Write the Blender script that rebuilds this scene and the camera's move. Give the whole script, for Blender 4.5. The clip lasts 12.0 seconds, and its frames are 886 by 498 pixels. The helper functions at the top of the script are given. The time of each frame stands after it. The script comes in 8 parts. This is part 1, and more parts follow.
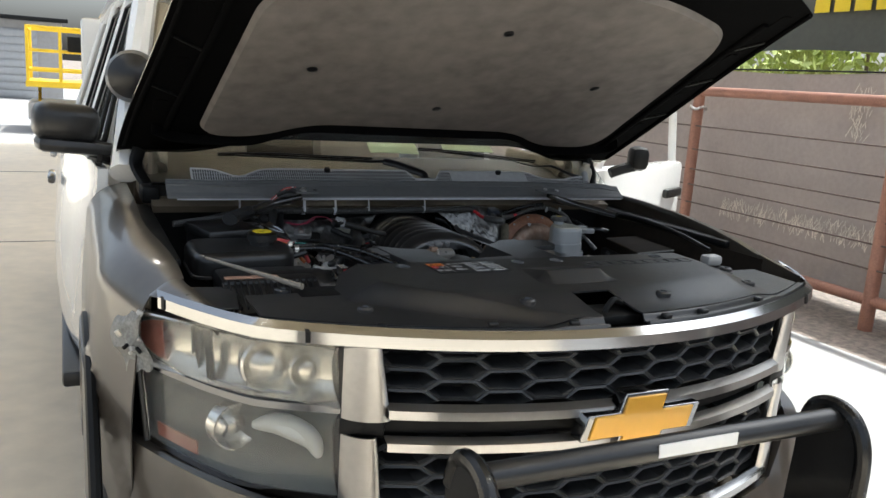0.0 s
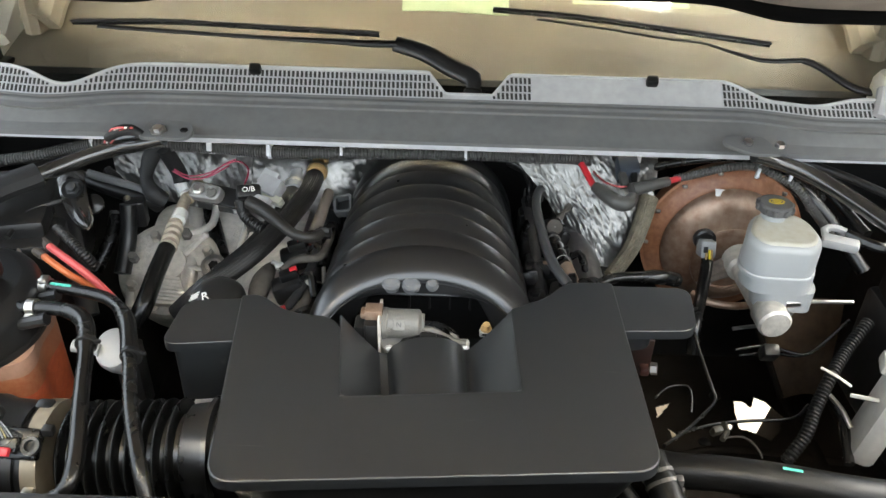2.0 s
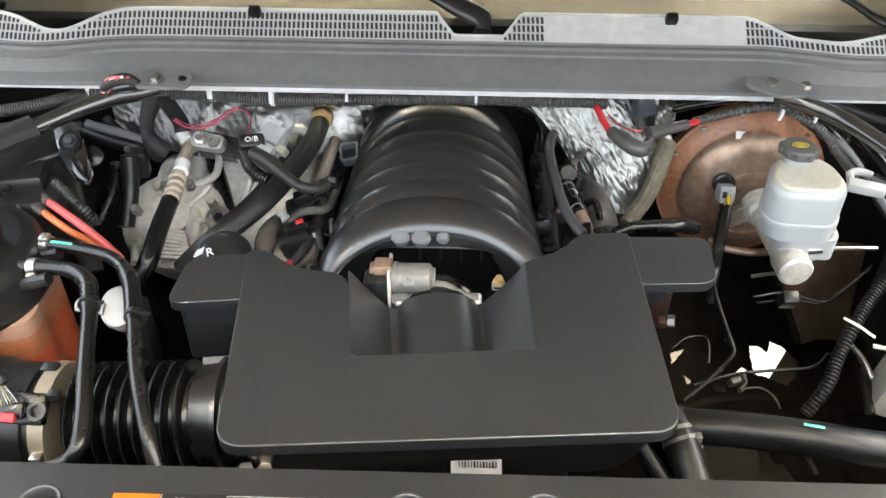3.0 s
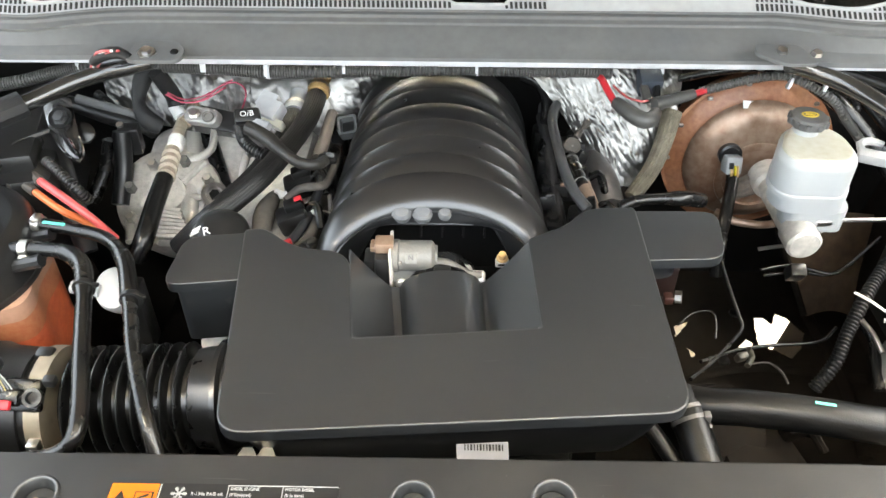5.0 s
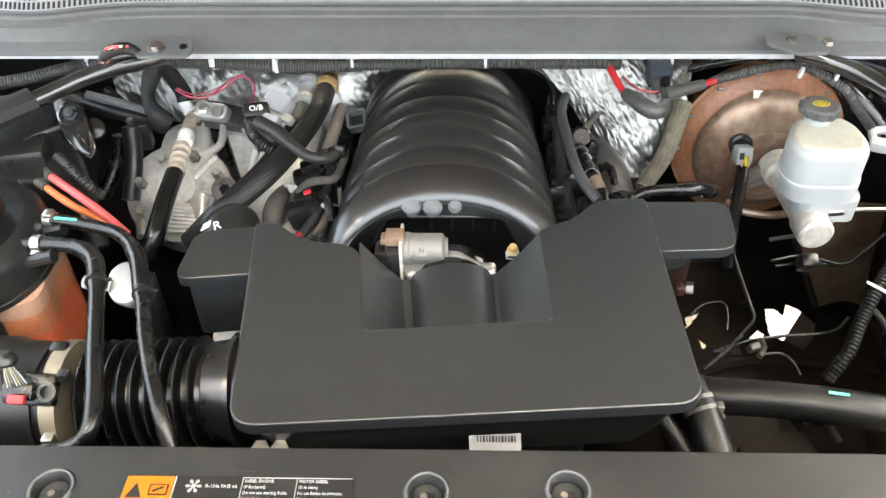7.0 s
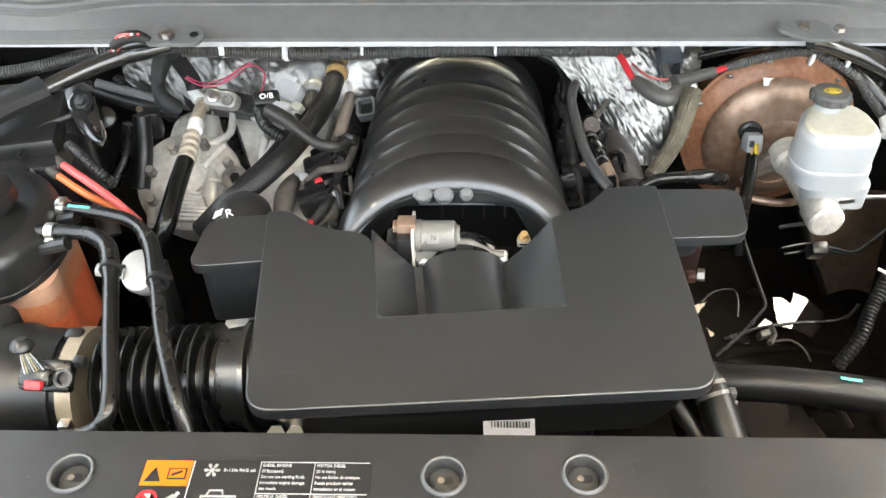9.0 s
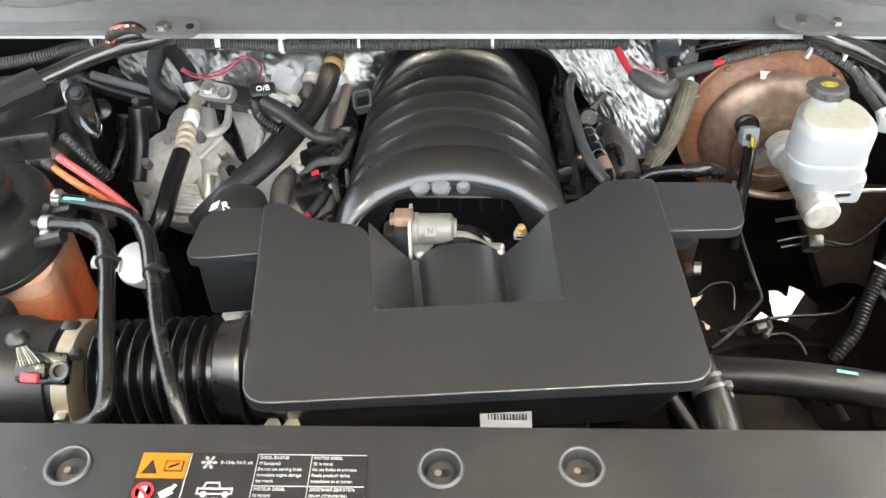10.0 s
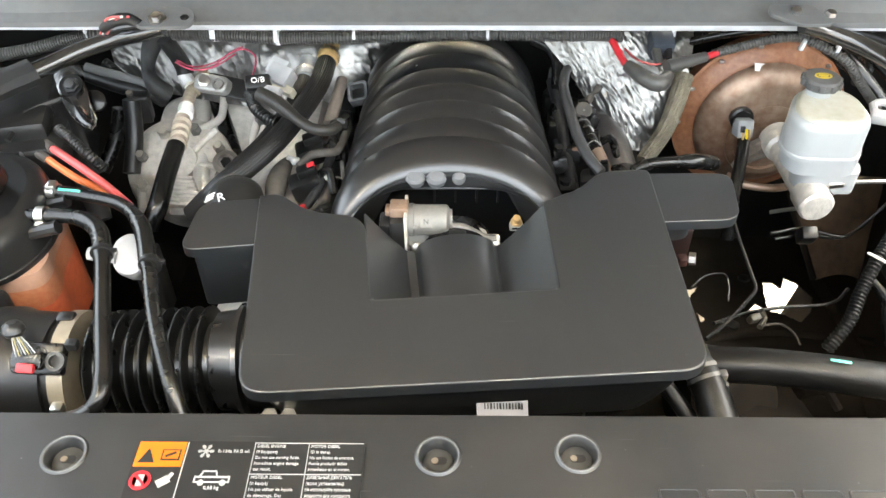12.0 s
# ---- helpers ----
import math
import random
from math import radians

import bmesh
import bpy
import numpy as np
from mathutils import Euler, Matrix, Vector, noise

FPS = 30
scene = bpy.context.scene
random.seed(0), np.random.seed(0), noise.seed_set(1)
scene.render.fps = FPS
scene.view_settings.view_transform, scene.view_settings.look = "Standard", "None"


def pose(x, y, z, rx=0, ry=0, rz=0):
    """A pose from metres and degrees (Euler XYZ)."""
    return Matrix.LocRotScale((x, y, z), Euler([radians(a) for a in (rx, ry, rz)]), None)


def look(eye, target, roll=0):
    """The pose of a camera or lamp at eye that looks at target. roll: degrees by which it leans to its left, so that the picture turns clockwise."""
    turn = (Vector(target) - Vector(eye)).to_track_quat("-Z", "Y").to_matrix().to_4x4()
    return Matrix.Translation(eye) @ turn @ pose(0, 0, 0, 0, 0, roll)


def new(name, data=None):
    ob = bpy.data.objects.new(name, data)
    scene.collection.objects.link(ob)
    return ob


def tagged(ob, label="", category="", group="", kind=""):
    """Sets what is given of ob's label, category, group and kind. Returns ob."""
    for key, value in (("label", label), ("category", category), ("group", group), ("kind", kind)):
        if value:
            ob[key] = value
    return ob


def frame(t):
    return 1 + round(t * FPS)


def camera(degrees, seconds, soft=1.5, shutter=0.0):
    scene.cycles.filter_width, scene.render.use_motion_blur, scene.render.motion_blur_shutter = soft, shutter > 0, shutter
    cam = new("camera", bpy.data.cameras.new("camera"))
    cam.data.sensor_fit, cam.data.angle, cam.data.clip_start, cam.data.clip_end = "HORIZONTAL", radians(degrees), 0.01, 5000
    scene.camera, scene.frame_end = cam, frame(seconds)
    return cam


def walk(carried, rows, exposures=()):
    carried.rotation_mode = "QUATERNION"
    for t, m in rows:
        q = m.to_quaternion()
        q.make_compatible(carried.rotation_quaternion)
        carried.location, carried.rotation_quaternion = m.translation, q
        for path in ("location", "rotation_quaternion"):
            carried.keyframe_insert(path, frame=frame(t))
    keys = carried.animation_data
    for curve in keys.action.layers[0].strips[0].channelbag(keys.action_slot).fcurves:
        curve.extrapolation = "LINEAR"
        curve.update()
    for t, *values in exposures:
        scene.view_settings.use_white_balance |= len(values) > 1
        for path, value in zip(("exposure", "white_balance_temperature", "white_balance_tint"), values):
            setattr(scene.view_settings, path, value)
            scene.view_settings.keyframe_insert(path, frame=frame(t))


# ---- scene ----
cam = camera(58.0, 12.0)
PATH = [
    (0, (-1.025, -1.327, 1.532), (-0.175, 0.436, 1.122), 3.9),
    (0.5, (-0.6, -0.999, 1.545), (0.035, 0.837, 1.068), 3.9),
    (0.8, (-0.403, -0.759, 1.557), (0.065, 1.101, 0.991), 4.0),
    (1, (-0.287, -0.589, 1.594), (0.051, 1.267, 0.929), 3.8),
    (1.2, (-0.195, -0.445, 1.597), (0.028, 1.395, 0.844), 3.9),
    (1.5, (-0.066, -0.274, 1.648), (0.03, 1.494, 0.717), 2.9),
    (1.7, (-0.025, -0.191, 1.676), (0.021, 1.537, 0.669), 2.6),
    (2, (-0.002, -0.118, 1.681), (-0.011, 1.557, 0.587), 1.7),
    (2.5, (0.001, -0.083, 1.679), (-0.035, 1.529, 0.495), 0.7),
    (3, (-0.004, -0.079, 1.68), (-0.033, 1.501, 0.454), 0.6),
    (5, (-0.01, -0.055, 1.674), (-0.032, 1.475, 0.387), 0.2),
    (5.5, (-0.012, -0.056, 1.675), (-0.037, 1.47, 0.383), 0.1),
    (6, (-0.014, -0.055, 1.674), (-0.046, 1.469, 0.379), -0.2),
    (6.5, (-0.013, -0.056, 1.673), (-0.05, 1.467, 0.376), -0.5),
    (8.5, (-0.02, -0.057, 1.67), (-0.068, 1.456, 0.363), -1.0),
    (9, (-0.025, -0.061, 1.67), (-0.071, 1.446, 0.355), -0.9),
    (9.5, (-0.025, -0.061, 1.671), (-0.064, 1.438, 0.348), -0.7),
    (10, (-0.026, -0.061, 1.669), (-0.062, 1.435, 0.342), -0.6),
    (10.5, (-0.027, -0.063, 1.667), (-0.059, 1.432, 0.339), -0.5),
    (11, (-0.027, -0.064, 1.665), (-0.056, 1.43, 0.335), -0.5),
    (11.5, (-0.025, -0.065, 1.666), (-0.054, 1.426, 0.334), -0.5),
    (12, (-0.028, -0.066, 1.665), (-0.049, 1.424, 0.331), -0.3),
]
EXPOSURE = [(0, 1.10, 6000, 5), (0.5, 1.44, 6550, 4), (1.0, 2.36, 6850, 4), (1.5, 2.92, 6700, 3), (2.5, 3.53, 6800, 4), (5.0, 4.05, 6900, 4), (12.0, 4.09, 6900, 4)]
walk(cam, [(t, look(eye, target, roll)) for t, eye, target, roll in PATH], EXPOSURE)

# ---- light ----
world = bpy.data.worlds.new("world")
scene.world = world
world.use_nodes = True
wn = world.node_tree.nodes
sky = wn.new("ShaderNodeTexSky")
sky.sky_type, sky.sun_disc = "NISHITA", False
SUN_EL, SUN_AZ = radians(64), radians(78)      # azimuth from +y towards +x
sky.sun_elevation, sky.sun_rotation = SUN_EL, SUN_AZ
haze = wn.new("ShaderNodeHueSaturation")            # a hazy, whitish sky
haze.inputs["Saturation"].default_value = 0.45
world.node_tree.links.new(sky.outputs[0], haze.inputs["Color"])
world.node_tree.links.new(haze.outputs[0], wn["Background"].inputs[0])
wn["Background"].inputs[1].default_value = 0.15
sky.dust_density, sky.air_density = 6.0, 1.0
sun = new("sun", bpy.data.lights.new("sun", "SUN"))
sun.data.energy, sun.data.angle, sun.data.color = 3.5, radians(0.5), (1.0, 0.95, 0.87)
sun_way = Vector((math.sin(SUN_AZ) * math.cos(SUN_EL), math.cos(SUN_AZ) * math.cos(SUN_EL), math.sin(SUN_EL)))
sun.matrix_world = look(sun_way * 30, (0, 0, 0))


# ---- materials ----
def mat(name, base, rough=0.5, metal=0.0, var=0.15, scale=8.0, bump=0.0, bump_scale=60.0, coat=0.0, second=None, spec=0.5, dust=0.0):
    """A surface with colour variation at two scales, uneven gloss and fine relief. dust: how much pale dust lies in patches."""
    m = bpy.data.materials.new(name)
    m.use_nodes = True
    n, l = m.node_tree.nodes, m.node_tree.links
    b = n["Principled BSDF"]
    co = n.new("ShaderNodeTexCoord")
    n1, n2 = n.new("ShaderNodeTexNoise"), n.new("ShaderNodeTexNoise")
    n1.inputs["Scale"].default_value, n1.inputs["Detail"].default_value = scale, 4
    n2.inputs["Scale"].default_value, n2.inputs["Detail"].default_value = scale * 9, 3
    for x in (n1, n2):
        l.new(co.outputs["Object"], x.inputs["Vector"])
    add = n.new("ShaderNodeMath")
    add.operation = "MULTIPLY_ADD"
    l.new(n2.outputs[0], add.inputs[0])
    add.inputs[1].default_value = 0.5
    half = n.new("ShaderNodeMath")
    half.operation = "MULTIPLY"
    half.inputs[1].default_value = 0.5
    l.new(n1.outputs[0], half.inputs[0])
    l.new(half.outputs[0], add.inputs[2])
    ramp = n.new("ShaderNodeValToRGB")
    c = Vector(base[:3])
    d = Vector(second[:3]) if second else None
    lo = c * (1 - var)
    hi = d if d else c * (1 + var)
    ramp.color_ramp.elements[0].position, ramp.color_ramp.elements[0].color = 0.35, (*lo, 1)
    ramp.color_ramp.elements[1].position, ramp.color_ramp.elements[1].color = 0.65, (*hi, 1)
    l.new(add.outputs[0], ramp.inputs[0])
    colour = ramp.outputs[0]
    if dust:
        n3 = n.new("ShaderNodeTexNoise")
        n3.inputs["Scale"].default_value, n3.inputs["Detail"].default_value = scale * 1.7, 8
        l.new(co.outputs["Object"], n3.inputs["Vector"])
        r3 = n.new("ShaderNodeMapRange")
        r3.inputs[1].default_value, r3.inputs[2].default_value, r3.inputs[4].default_value = 0.45, 0.75, dust
        l.new(n3.outputs[0], r3.inputs[0])
        mix = n.new("ShaderNodeMix")
        mix.data_type = "RGBA"
        l.new(r3.outputs[0], mix.inputs[0])
        l.new(colour, mix.inputs[6])
        mix.inputs[7].default_value = (0.30, 0.27, 0.23, 1)
        colour = mix.outputs[2]
    l.new(colour, b.inputs["Base Color"])
    rr = n.new("ShaderNodeMapRange")
    rr.inputs[3].default_value, rr.inputs[4].default_value = max(0.02, rough * 0.8), min(1, rough * 1.25)
    l.new(add.outputs[0], rr.inputs[0])
    l.new(rr.outputs[0], b.inputs["Roughness"])
    b.inputs["Metallic"].default_value = metal
    b.inputs["Coat Weight"].default_value = coat
    b.inputs["Coat Roughness"].default_value = 0.06
    b.inputs["Specular IOR Level"].default_value = spec
    if bump:
        nb, bp = n.new("ShaderNodeTexNoise"), n.new("ShaderNodeBump")
        nb.inputs["Scale"].default_value, nb.inputs["Detail"].default_value = bump_scale, 5
        l.new(co.outputs["Object"], nb.inputs["Vector"])
        bp.inputs["Strength"].default_value, bp.inputs["Distance"].default_value = bump, 0.004
        l.new(nb.outputs[0], bp.inputs["Height"])
        l.new(bp.outputs[0], b.inputs["Normal"])
    return m


def glass(name, colour=(1, 1, 1), rough=0.02, ior=1.45):
    m = bpy.data.materials.new(name)
    m.use_nodes = True
    b = m.node_tree.nodes["Principled BSDF"]
    b.inputs["Base Color"].default_value = (*colour, 1)
    b.inputs["Transmission Weight"].default_value = 1
    b.inputs["Roughness"].default_value = rough
    b.inputs["IOR"].default_value = ior
    return m


def glow(name, colour, strength):
    m = bpy.data.materials.new(name)
    m.use_nodes = True
    b = m.node_tree.nodes["Principled BSDF"]
    b.inputs["Base Color"].default_value = (*colour, 1)
    b.inputs["Emission Color"].default_value = (*colour, 1)
    b.inputs["Emission Strength"].default_value = strength
    return m


PLASTIC = mat("black moulded plastic", (0.009, 0.009, 0.0093), 0.33, bump=0.10, bump_scale=900, dust=0.02)
RESIN = mat("matt intake plastic", (0.0180, 0.0192, 0.0208), 0.31, var=0.08, spec=1.0, bump=0.05, bump_scale=1400)
SATIN = mat("satin black plastic", (0.010, 0.0102, 0.0107), 0.30, bump=0.04, bump_scale=700, dust=0.03)
GRAIN = mat("grained grey-black plastic", (0.0138, 0.0146, 0.0156), 0.38, bump=0.06, bump_scale=900, dust=0.05, scale=5, spec=0.72)
COWL = mat("weathered grey cowl plastic", (0.115, 0.118, 0.119), 0.6, var=0.10, spec=0.25, bump=0.1, bump_scale=900, dust=0.06)
COWLGREY = mat("faded light grey plastic", (0.37, 0.378, 0.382), 0.8, var=0.10, dust=0.06, spec=0.0)
RUBBER = mat("black rubber hose", (0.0045, 0.0045, 0.0045), 0.26, bump=0.06, bump_scale=300, dust=0.04)
BRAID = mat("braided black sleeve", (0.008, 0.008, 0.0083), 0.34, bump=0.06, bump_scale=420, dust=0.05)
HOSE = mat("matt black reinforced hose", (0.0036, 0.0036, 0.0037), 0.34, spec=0.28, bump=0.10, bump_scale=500, dust=0.04)
TAPE = mat("cloth harness tape", (0.011, 0.011, 0.0115), 0.65, bump=0.3, bump_scale=500)
DARK = mat("dark paint and bay shade", (0.005, 0.005, 0.005), 0.5, dust=0.02, spec=0.22)
HOODBLACK = mat("black hood frame paint", (0.0035, 0.0035, 0.0036), 0.8, var=0.1, spec=0.02)
MANIFOLD = mat("smooth manifold plastic", (0.0110, 0.0112, 0.0118), 0.29, var=0.08, spec=1.0)
BELLOWS = mat("black bellows rubber", (0.005, 0.005, 0.005), 0.27, var=0.1, spec=0.8)
CONDUIT = mat("grey-black conduit plastic", (0.075, 0.073, 0.070), 0.33, var=0.2)
# Dusty brown lowered to near-black, so the deep bay's shade sits in the colour.
BROWNSHADE = mat("dusty brown in bay shade", (0.0085, 0.0062, 0.0042), 0.8, var=0.45, spec=0.1, dust=0.03, scale=5)
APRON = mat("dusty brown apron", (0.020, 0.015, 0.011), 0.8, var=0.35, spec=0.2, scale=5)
# Brown in the base stands in for beige floor mirrored by dusty black paint.
FENDER = mat("dusty black paint with floor reflection in its base", (0.040, 0.032, 0.024), 0.30, coat=0.5, var=0.2, scale=3, dust=0.12)
ACPIPE = mat("tarnished pipe", (0.50, 0.43, 0.34), 0.42, 0.25, var=0.2, scale=20, dust=0.1)
PAINT = mat("black car paint", (0.012, 0.0115, 0.011), 0.25, coat=1.0, var=0.05, dust=0.05)
WHITE = mat("white car paint", (0.78, 0.78, 0.76), 0.25, coat=1.0, var=0.02)
CHROME = mat("chrome", (0.39, 0.39, 0.39), 0.12, 1.0, var=0.03)
STEEL = mat("bare steel", (0.45, 0.44, 0.43), 0.35, 1.0, var=0.2)
ALU = mat("cast aluminium", (0.67, 0.635, 0.58), 0.42, 0.3, var=0.25, bump=0.4, bump_scale=250, dust=0.12)
ALUPIPE = mat("aluminium pipe", (0.76, 0.73, 0.68), 0.34, 0.4, var=0.12, dust=0.06)
ZINC = mat("zinc plated steel", (0.62, 0.60, 0.56), 0.30, 1.0, var=0.15)
RUST = mat("rusty brown primer", (0.30, 0.11, 0.05), 0.42, var=0.25, second=(0.40, 0.18, 0.09), scale=14, bump=0.15, bump_scale=200, dust=0.10)
RUSTFACE = mat("worn bronze grey steel", (0.30, 0.165, 0.10), 0.36, 0.45, var=0.28, second=(0.42, 0.31, 0.235), scale=7, bump=0.1, bump_scale=160, dust=0.10)
MILK = mat("milky white plastic", (0.355, 0.365, 0.365), 0.35, var=0.02)
MILKYELLOW = mat("yellowed white plastic", (0.43, 0.40, 0.30), 0.34, var=0.06, second=(0.48, 0.475, 0.42), scale=9)
WHITEPL = mat("white plastic", (0.38, 0.377, 0.37), 0.4, var=0.04)
TIE = mat("pale cable tie", (0.72, 0.73, 0.76), 0.4, var=0.05)
COOLANT = mat("orange coolant in plastic", (0.52, 0.09, 0.035), 0.32, var=0.12, second=(0.62, 0.15, 0.07), scale=12)
TANKPALE = mat("stained translucent plastic", (0.42, 0.25, 0.18), 0.38, var=0.12, scale=14)
RED = mat("red insulation", (0.50, 0.02, 0.03), 0.4, var=0.06)
REDCAB = mat("red battery cable", (0.55, 0.09, 0.09), 0.4, var=0.1)
ORANGE = mat("orange print", (0.52, 0.125, 0.005), 0.4, var=0.02)
YELLOW = mat("yellow print", (0.80, 0.62, 0.02), 0.45, var=0.05)
AMBER = mat("amber plastic cap", (0.46, 0.30, 0.13), 0.4, var=0.1)
INK = mat("black print", (0.012, 0.012, 0.012), 0.4, var=0.0)
PAPER = mat("white print", (0.80, 0.80, 0.78), 0.5, var=0.02)
MINT = mat("mint paint mark", (0.12, 0.62, 0.50), 0.5, var=0.05)
GREYBOX = mat("grey connector plastic", (0.33, 0.335, 0.34), 0.45, var=0.08)
PAD = mat("grey hood insulation felt", (0.158, 0.145, 0.136), 0.95, var=0.30, scale=2.0, bump=0.22, bump_scale=240, dust=0.22)

def specks(m, scale=55.0, size=0.035, amount=0.55, tint=(0.22, 0.21, 0.20)):
    """Scattered dust grains and short faint scratches over a material's colour."""
    n, l = m.node_tree.nodes, m.node_tree.links
    b = n["Principled BSDF"]
    old = b.inputs["Base Color"].links[0].from_socket
    co, vo, no, sc = n.new("ShaderNodeTexCoord"), n.new("ShaderNodeTexVoronoi"), n.new("ShaderNodeTexNoise"), n.new("ShaderNodeTexNoise")
    mp = n.new("ShaderNodeMapping")
    vo.inputs["Scale"].default_value = scale
    no.inputs["Scale"].default_value, no.inputs["Detail"].default_value = 9.0, 3
    sc.inputs["Scale"].default_value, sc.inputs["Detail"].default_value = 30.0, 2
    mp.inputs["Scale"].default_value, mp.inputs["Rotation"].default_value = (0.35, 9.0, 1.0), (0, 0, 0.35)
    l.new(co.outputs["Object"], vo.inputs["Vector"])
    l.new(co.outputs["Object"], no.inputs["Vector"])
    l.new(co.outputs["Object"], mp.inputs["Vector"])
    l.new(mp.outputs[0], sc.inputs["Vector"])
    near, patchy, line = n.new("ShaderNodeMapRange"), n.new("ShaderNodeMapRange"), n.new("ShaderNodeMapRange")
    for r, lo, hi, top in ((near, size * 2, size, amount), (patchy, 0.45, 0.62, 1.0), (line, 0.74, 0.80, amount * 0.5)):
        r.inputs[1].default_value, r.inputs[2].default_value, r.inputs[4].default_value = lo, hi, top
    l.new(vo.outputs["Distance"], near.inputs[0])
    l.new(no.outputs[0], patchy.inputs[0])
    l.new(sc.outputs[0], line.inputs[0])
    mul, top = n.new("ShaderNodeMath"), n.new("ShaderNodeMath")
    mul.operation, top.operation = "MULTIPLY", "MAXIMUM"
    l.new(near.outputs[0], mul.inputs[0])
    l.new(patchy.outputs[0], mul.inputs[1])
    l.new(mul.outputs[0], top.inputs[0])
    l.new(line.outputs[0], top.inputs[1])
    mix = n.new("ShaderNodeMix")
    mix.data_type = "RGBA"
    l.new(top.outputs[0], mix.inputs[0])
    l.new(old, mix.inputs[6])
    mix.inputs[7].default_value = (*tint, 1)
    l.new(mix.outputs[2], b.inputs["Base Color"])


specks(RESIN, 48.0, 0.022, 0.35)
specks(GRAIN, 60.0, 0.026, 0.45)
GOLD = mat("gold emblem", (0.80, 0.42, 0.05), 0.30, 0.3, var=0.03, coat=0.6)
TYRE = mat("tyre rubber", (0.02, 0.02, 0.02), 0.7, bump=0.3)
CONCRETE = mat("beige concrete", (0.70, 0.61, 0.475), 0.6, var=0.10, scale=0.8, bump=0.15, bump_scale=40, dust=0.1)
SLAB = mat("pale concrete", (0.30, 0.295, 0.29), 0.75, var=0.08, scale=1.2, bump=0.2, bump_scale=50)
GRAVEL = mat("grey brown gravel", (0.20, 0.165, 0.14), 0.9, var=0.6, scale=22, bump=1.0, bump_scale=60)
PIPE = mat("red-brown painted steel pipe", (0.27, 0.125, 0.085), 0.5, var=0.25, scale=9, bump=0.1)
SCREEN = mat("brown-grey privacy mesh", (0.345, 0.298, 0.278), 0.9, var=0.10, scale=3, bump=0.4, bump_scale=300)
BANNER = mat("dark grey banner cloth", (0.095, 0.10, 0.088), 0.7, var=0.12, scale=2)
CEIL = mat("cream painted ceiling", (0.50, 0.44, 0.33), 0.7, var=0.05, scale=1.5)
WALLGREY = mat("grey metal siding", (0.32, 0.31, 0.30), 0.6, var=0.1)
LIFTYELLOW = mat("safety yellow paint", (0.80, 0.55, 0.02), 0.4, var=0.06)
LEAF = mat("sunlit leaves", (0.34, 0.42, 0.10), 0.7, var=0.35, second=(0.50, 0.56, 0.16), scale=6)
PALEGREEN = mat("pale green paper", (0.32, 0.37, 0.22), 0.6, var=0.03)
REFLECTOR = mat("hazy silver reflector", (0.70, 0.685, 0.64), 0.22, 0.8, var=0.05, scale=4)
GLASS = glass("window glass", (0.92, 0.95, 0.93), 0.0)
LENS = glass("hazy headlight lens", (0.90, 0.89, 0.85), 0.07)
LENS.node_tree.nodes["Principled BSDF"].inputs["Transmission Weight"].default_value = 0.97      # weathered, milky
TAN = mat("tan cabin trim", (0.30, 0.25, 0.19), 0.7, var=0.1)
DASH = mat("dark brown-grey dashboard", (0.11, 0.088, 0.060), 0.6, var=0.1, bump=0.2, bump_scale=400)
AMBERLENS = mat("amber reflector", (0.40, 0.13, 0.085), 0.25, coat=1.0, var=0.1)


def foil_material():
    """Crinkled aluminium heat shield foil: bright metal with fine, bent creases."""
    m = mat("crinkled aluminium foil", (0.22, 0.216, 0.207), 0.36, 1.0, var=0.3, scale=9, dust=0.10)
    n, l = m.node_tree.nodes, m.node_tree.links
    co, mp = n.new("ShaderNodeTexCoord"), n.new("ShaderNodeMapping")
    turn = n.new("ShaderNodeMapping")
    turn.inputs["Rotation"].default_value = (0, 0.7, 0.3)
    mp.inputs["Scale"].default_value = (2.4, 0.32, 0.32)
    l.new(co.outputs["Object"], turn.inputs["Vector"])
    l.new(turn.outputs[0], mp.inputs["Vector"])
    last = None
    for scale, strength in ((60, 0.16), (150, 0.11)):
        w, bp = n.new("ShaderNodeTexNoise"), n.new("ShaderNodeBump")
        w.noise_type = "RIDGED_MULTIFRACTAL"
        w.inputs["Scale"].default_value, w.inputs["Detail"].default_value, w.inputs["Distortion"].default_value = scale, 3, 1.2
        l.new(mp.outputs[0], w.inputs["Vector"])
        l.new(w.outputs[0], bp.inputs["Height"])
        bp.inputs["Strength"].default_value, bp.inputs["Distance"].default_value = strength, 0.002
        if last:
            l.new(last.outputs[0], bp.inputs["Normal"])
        last = bp
    l.new(last.outputs[0], n["Principled BSDF"].inputs["Normal"])
    return m


FOIL = foil_material()


# ---- mesh tools ----
def thing(name, label, category, at=(0, 0, 0), group="", kind=""):
    ob = new(name)
    ob.location = at
    ob.empty_display_size = 0.05
    return tagged(ob, label, category, group, kind)


def finish(bm, smooth=35):
    bmesh.ops.recalc_face_normals(bm, faces=bm.faces)
    for f in bm.faces:
        f.smooth = len(f.verts) <= 4
    for e in bm.edges:
        e.smooth = all(f.smooth for f in e.link_faces) and not (len(e.link_faces) == 2 and e.calc_face_angle(0) > radians(smooth))
    return bm


def part(name, bm, material, parent=None, label="", smooth=35):
    """Links a bmesh, given in world places, as one mesh under a thing or a part."""
    finish(bm, smooth)
    me = bpy.data.meshes.new(name)
    bm.to_mesh(me)
    bm.free()
    me.materials.append(material)
    ob = new(name, me)
    if parent:
        ob.parent = parent
        up, p = Vector((0, 0, 0)), parent
        while p:
            up += p.location
            p = p.parent
        ob.location = -up
    if label:
        ob["label"] = label
    return ob


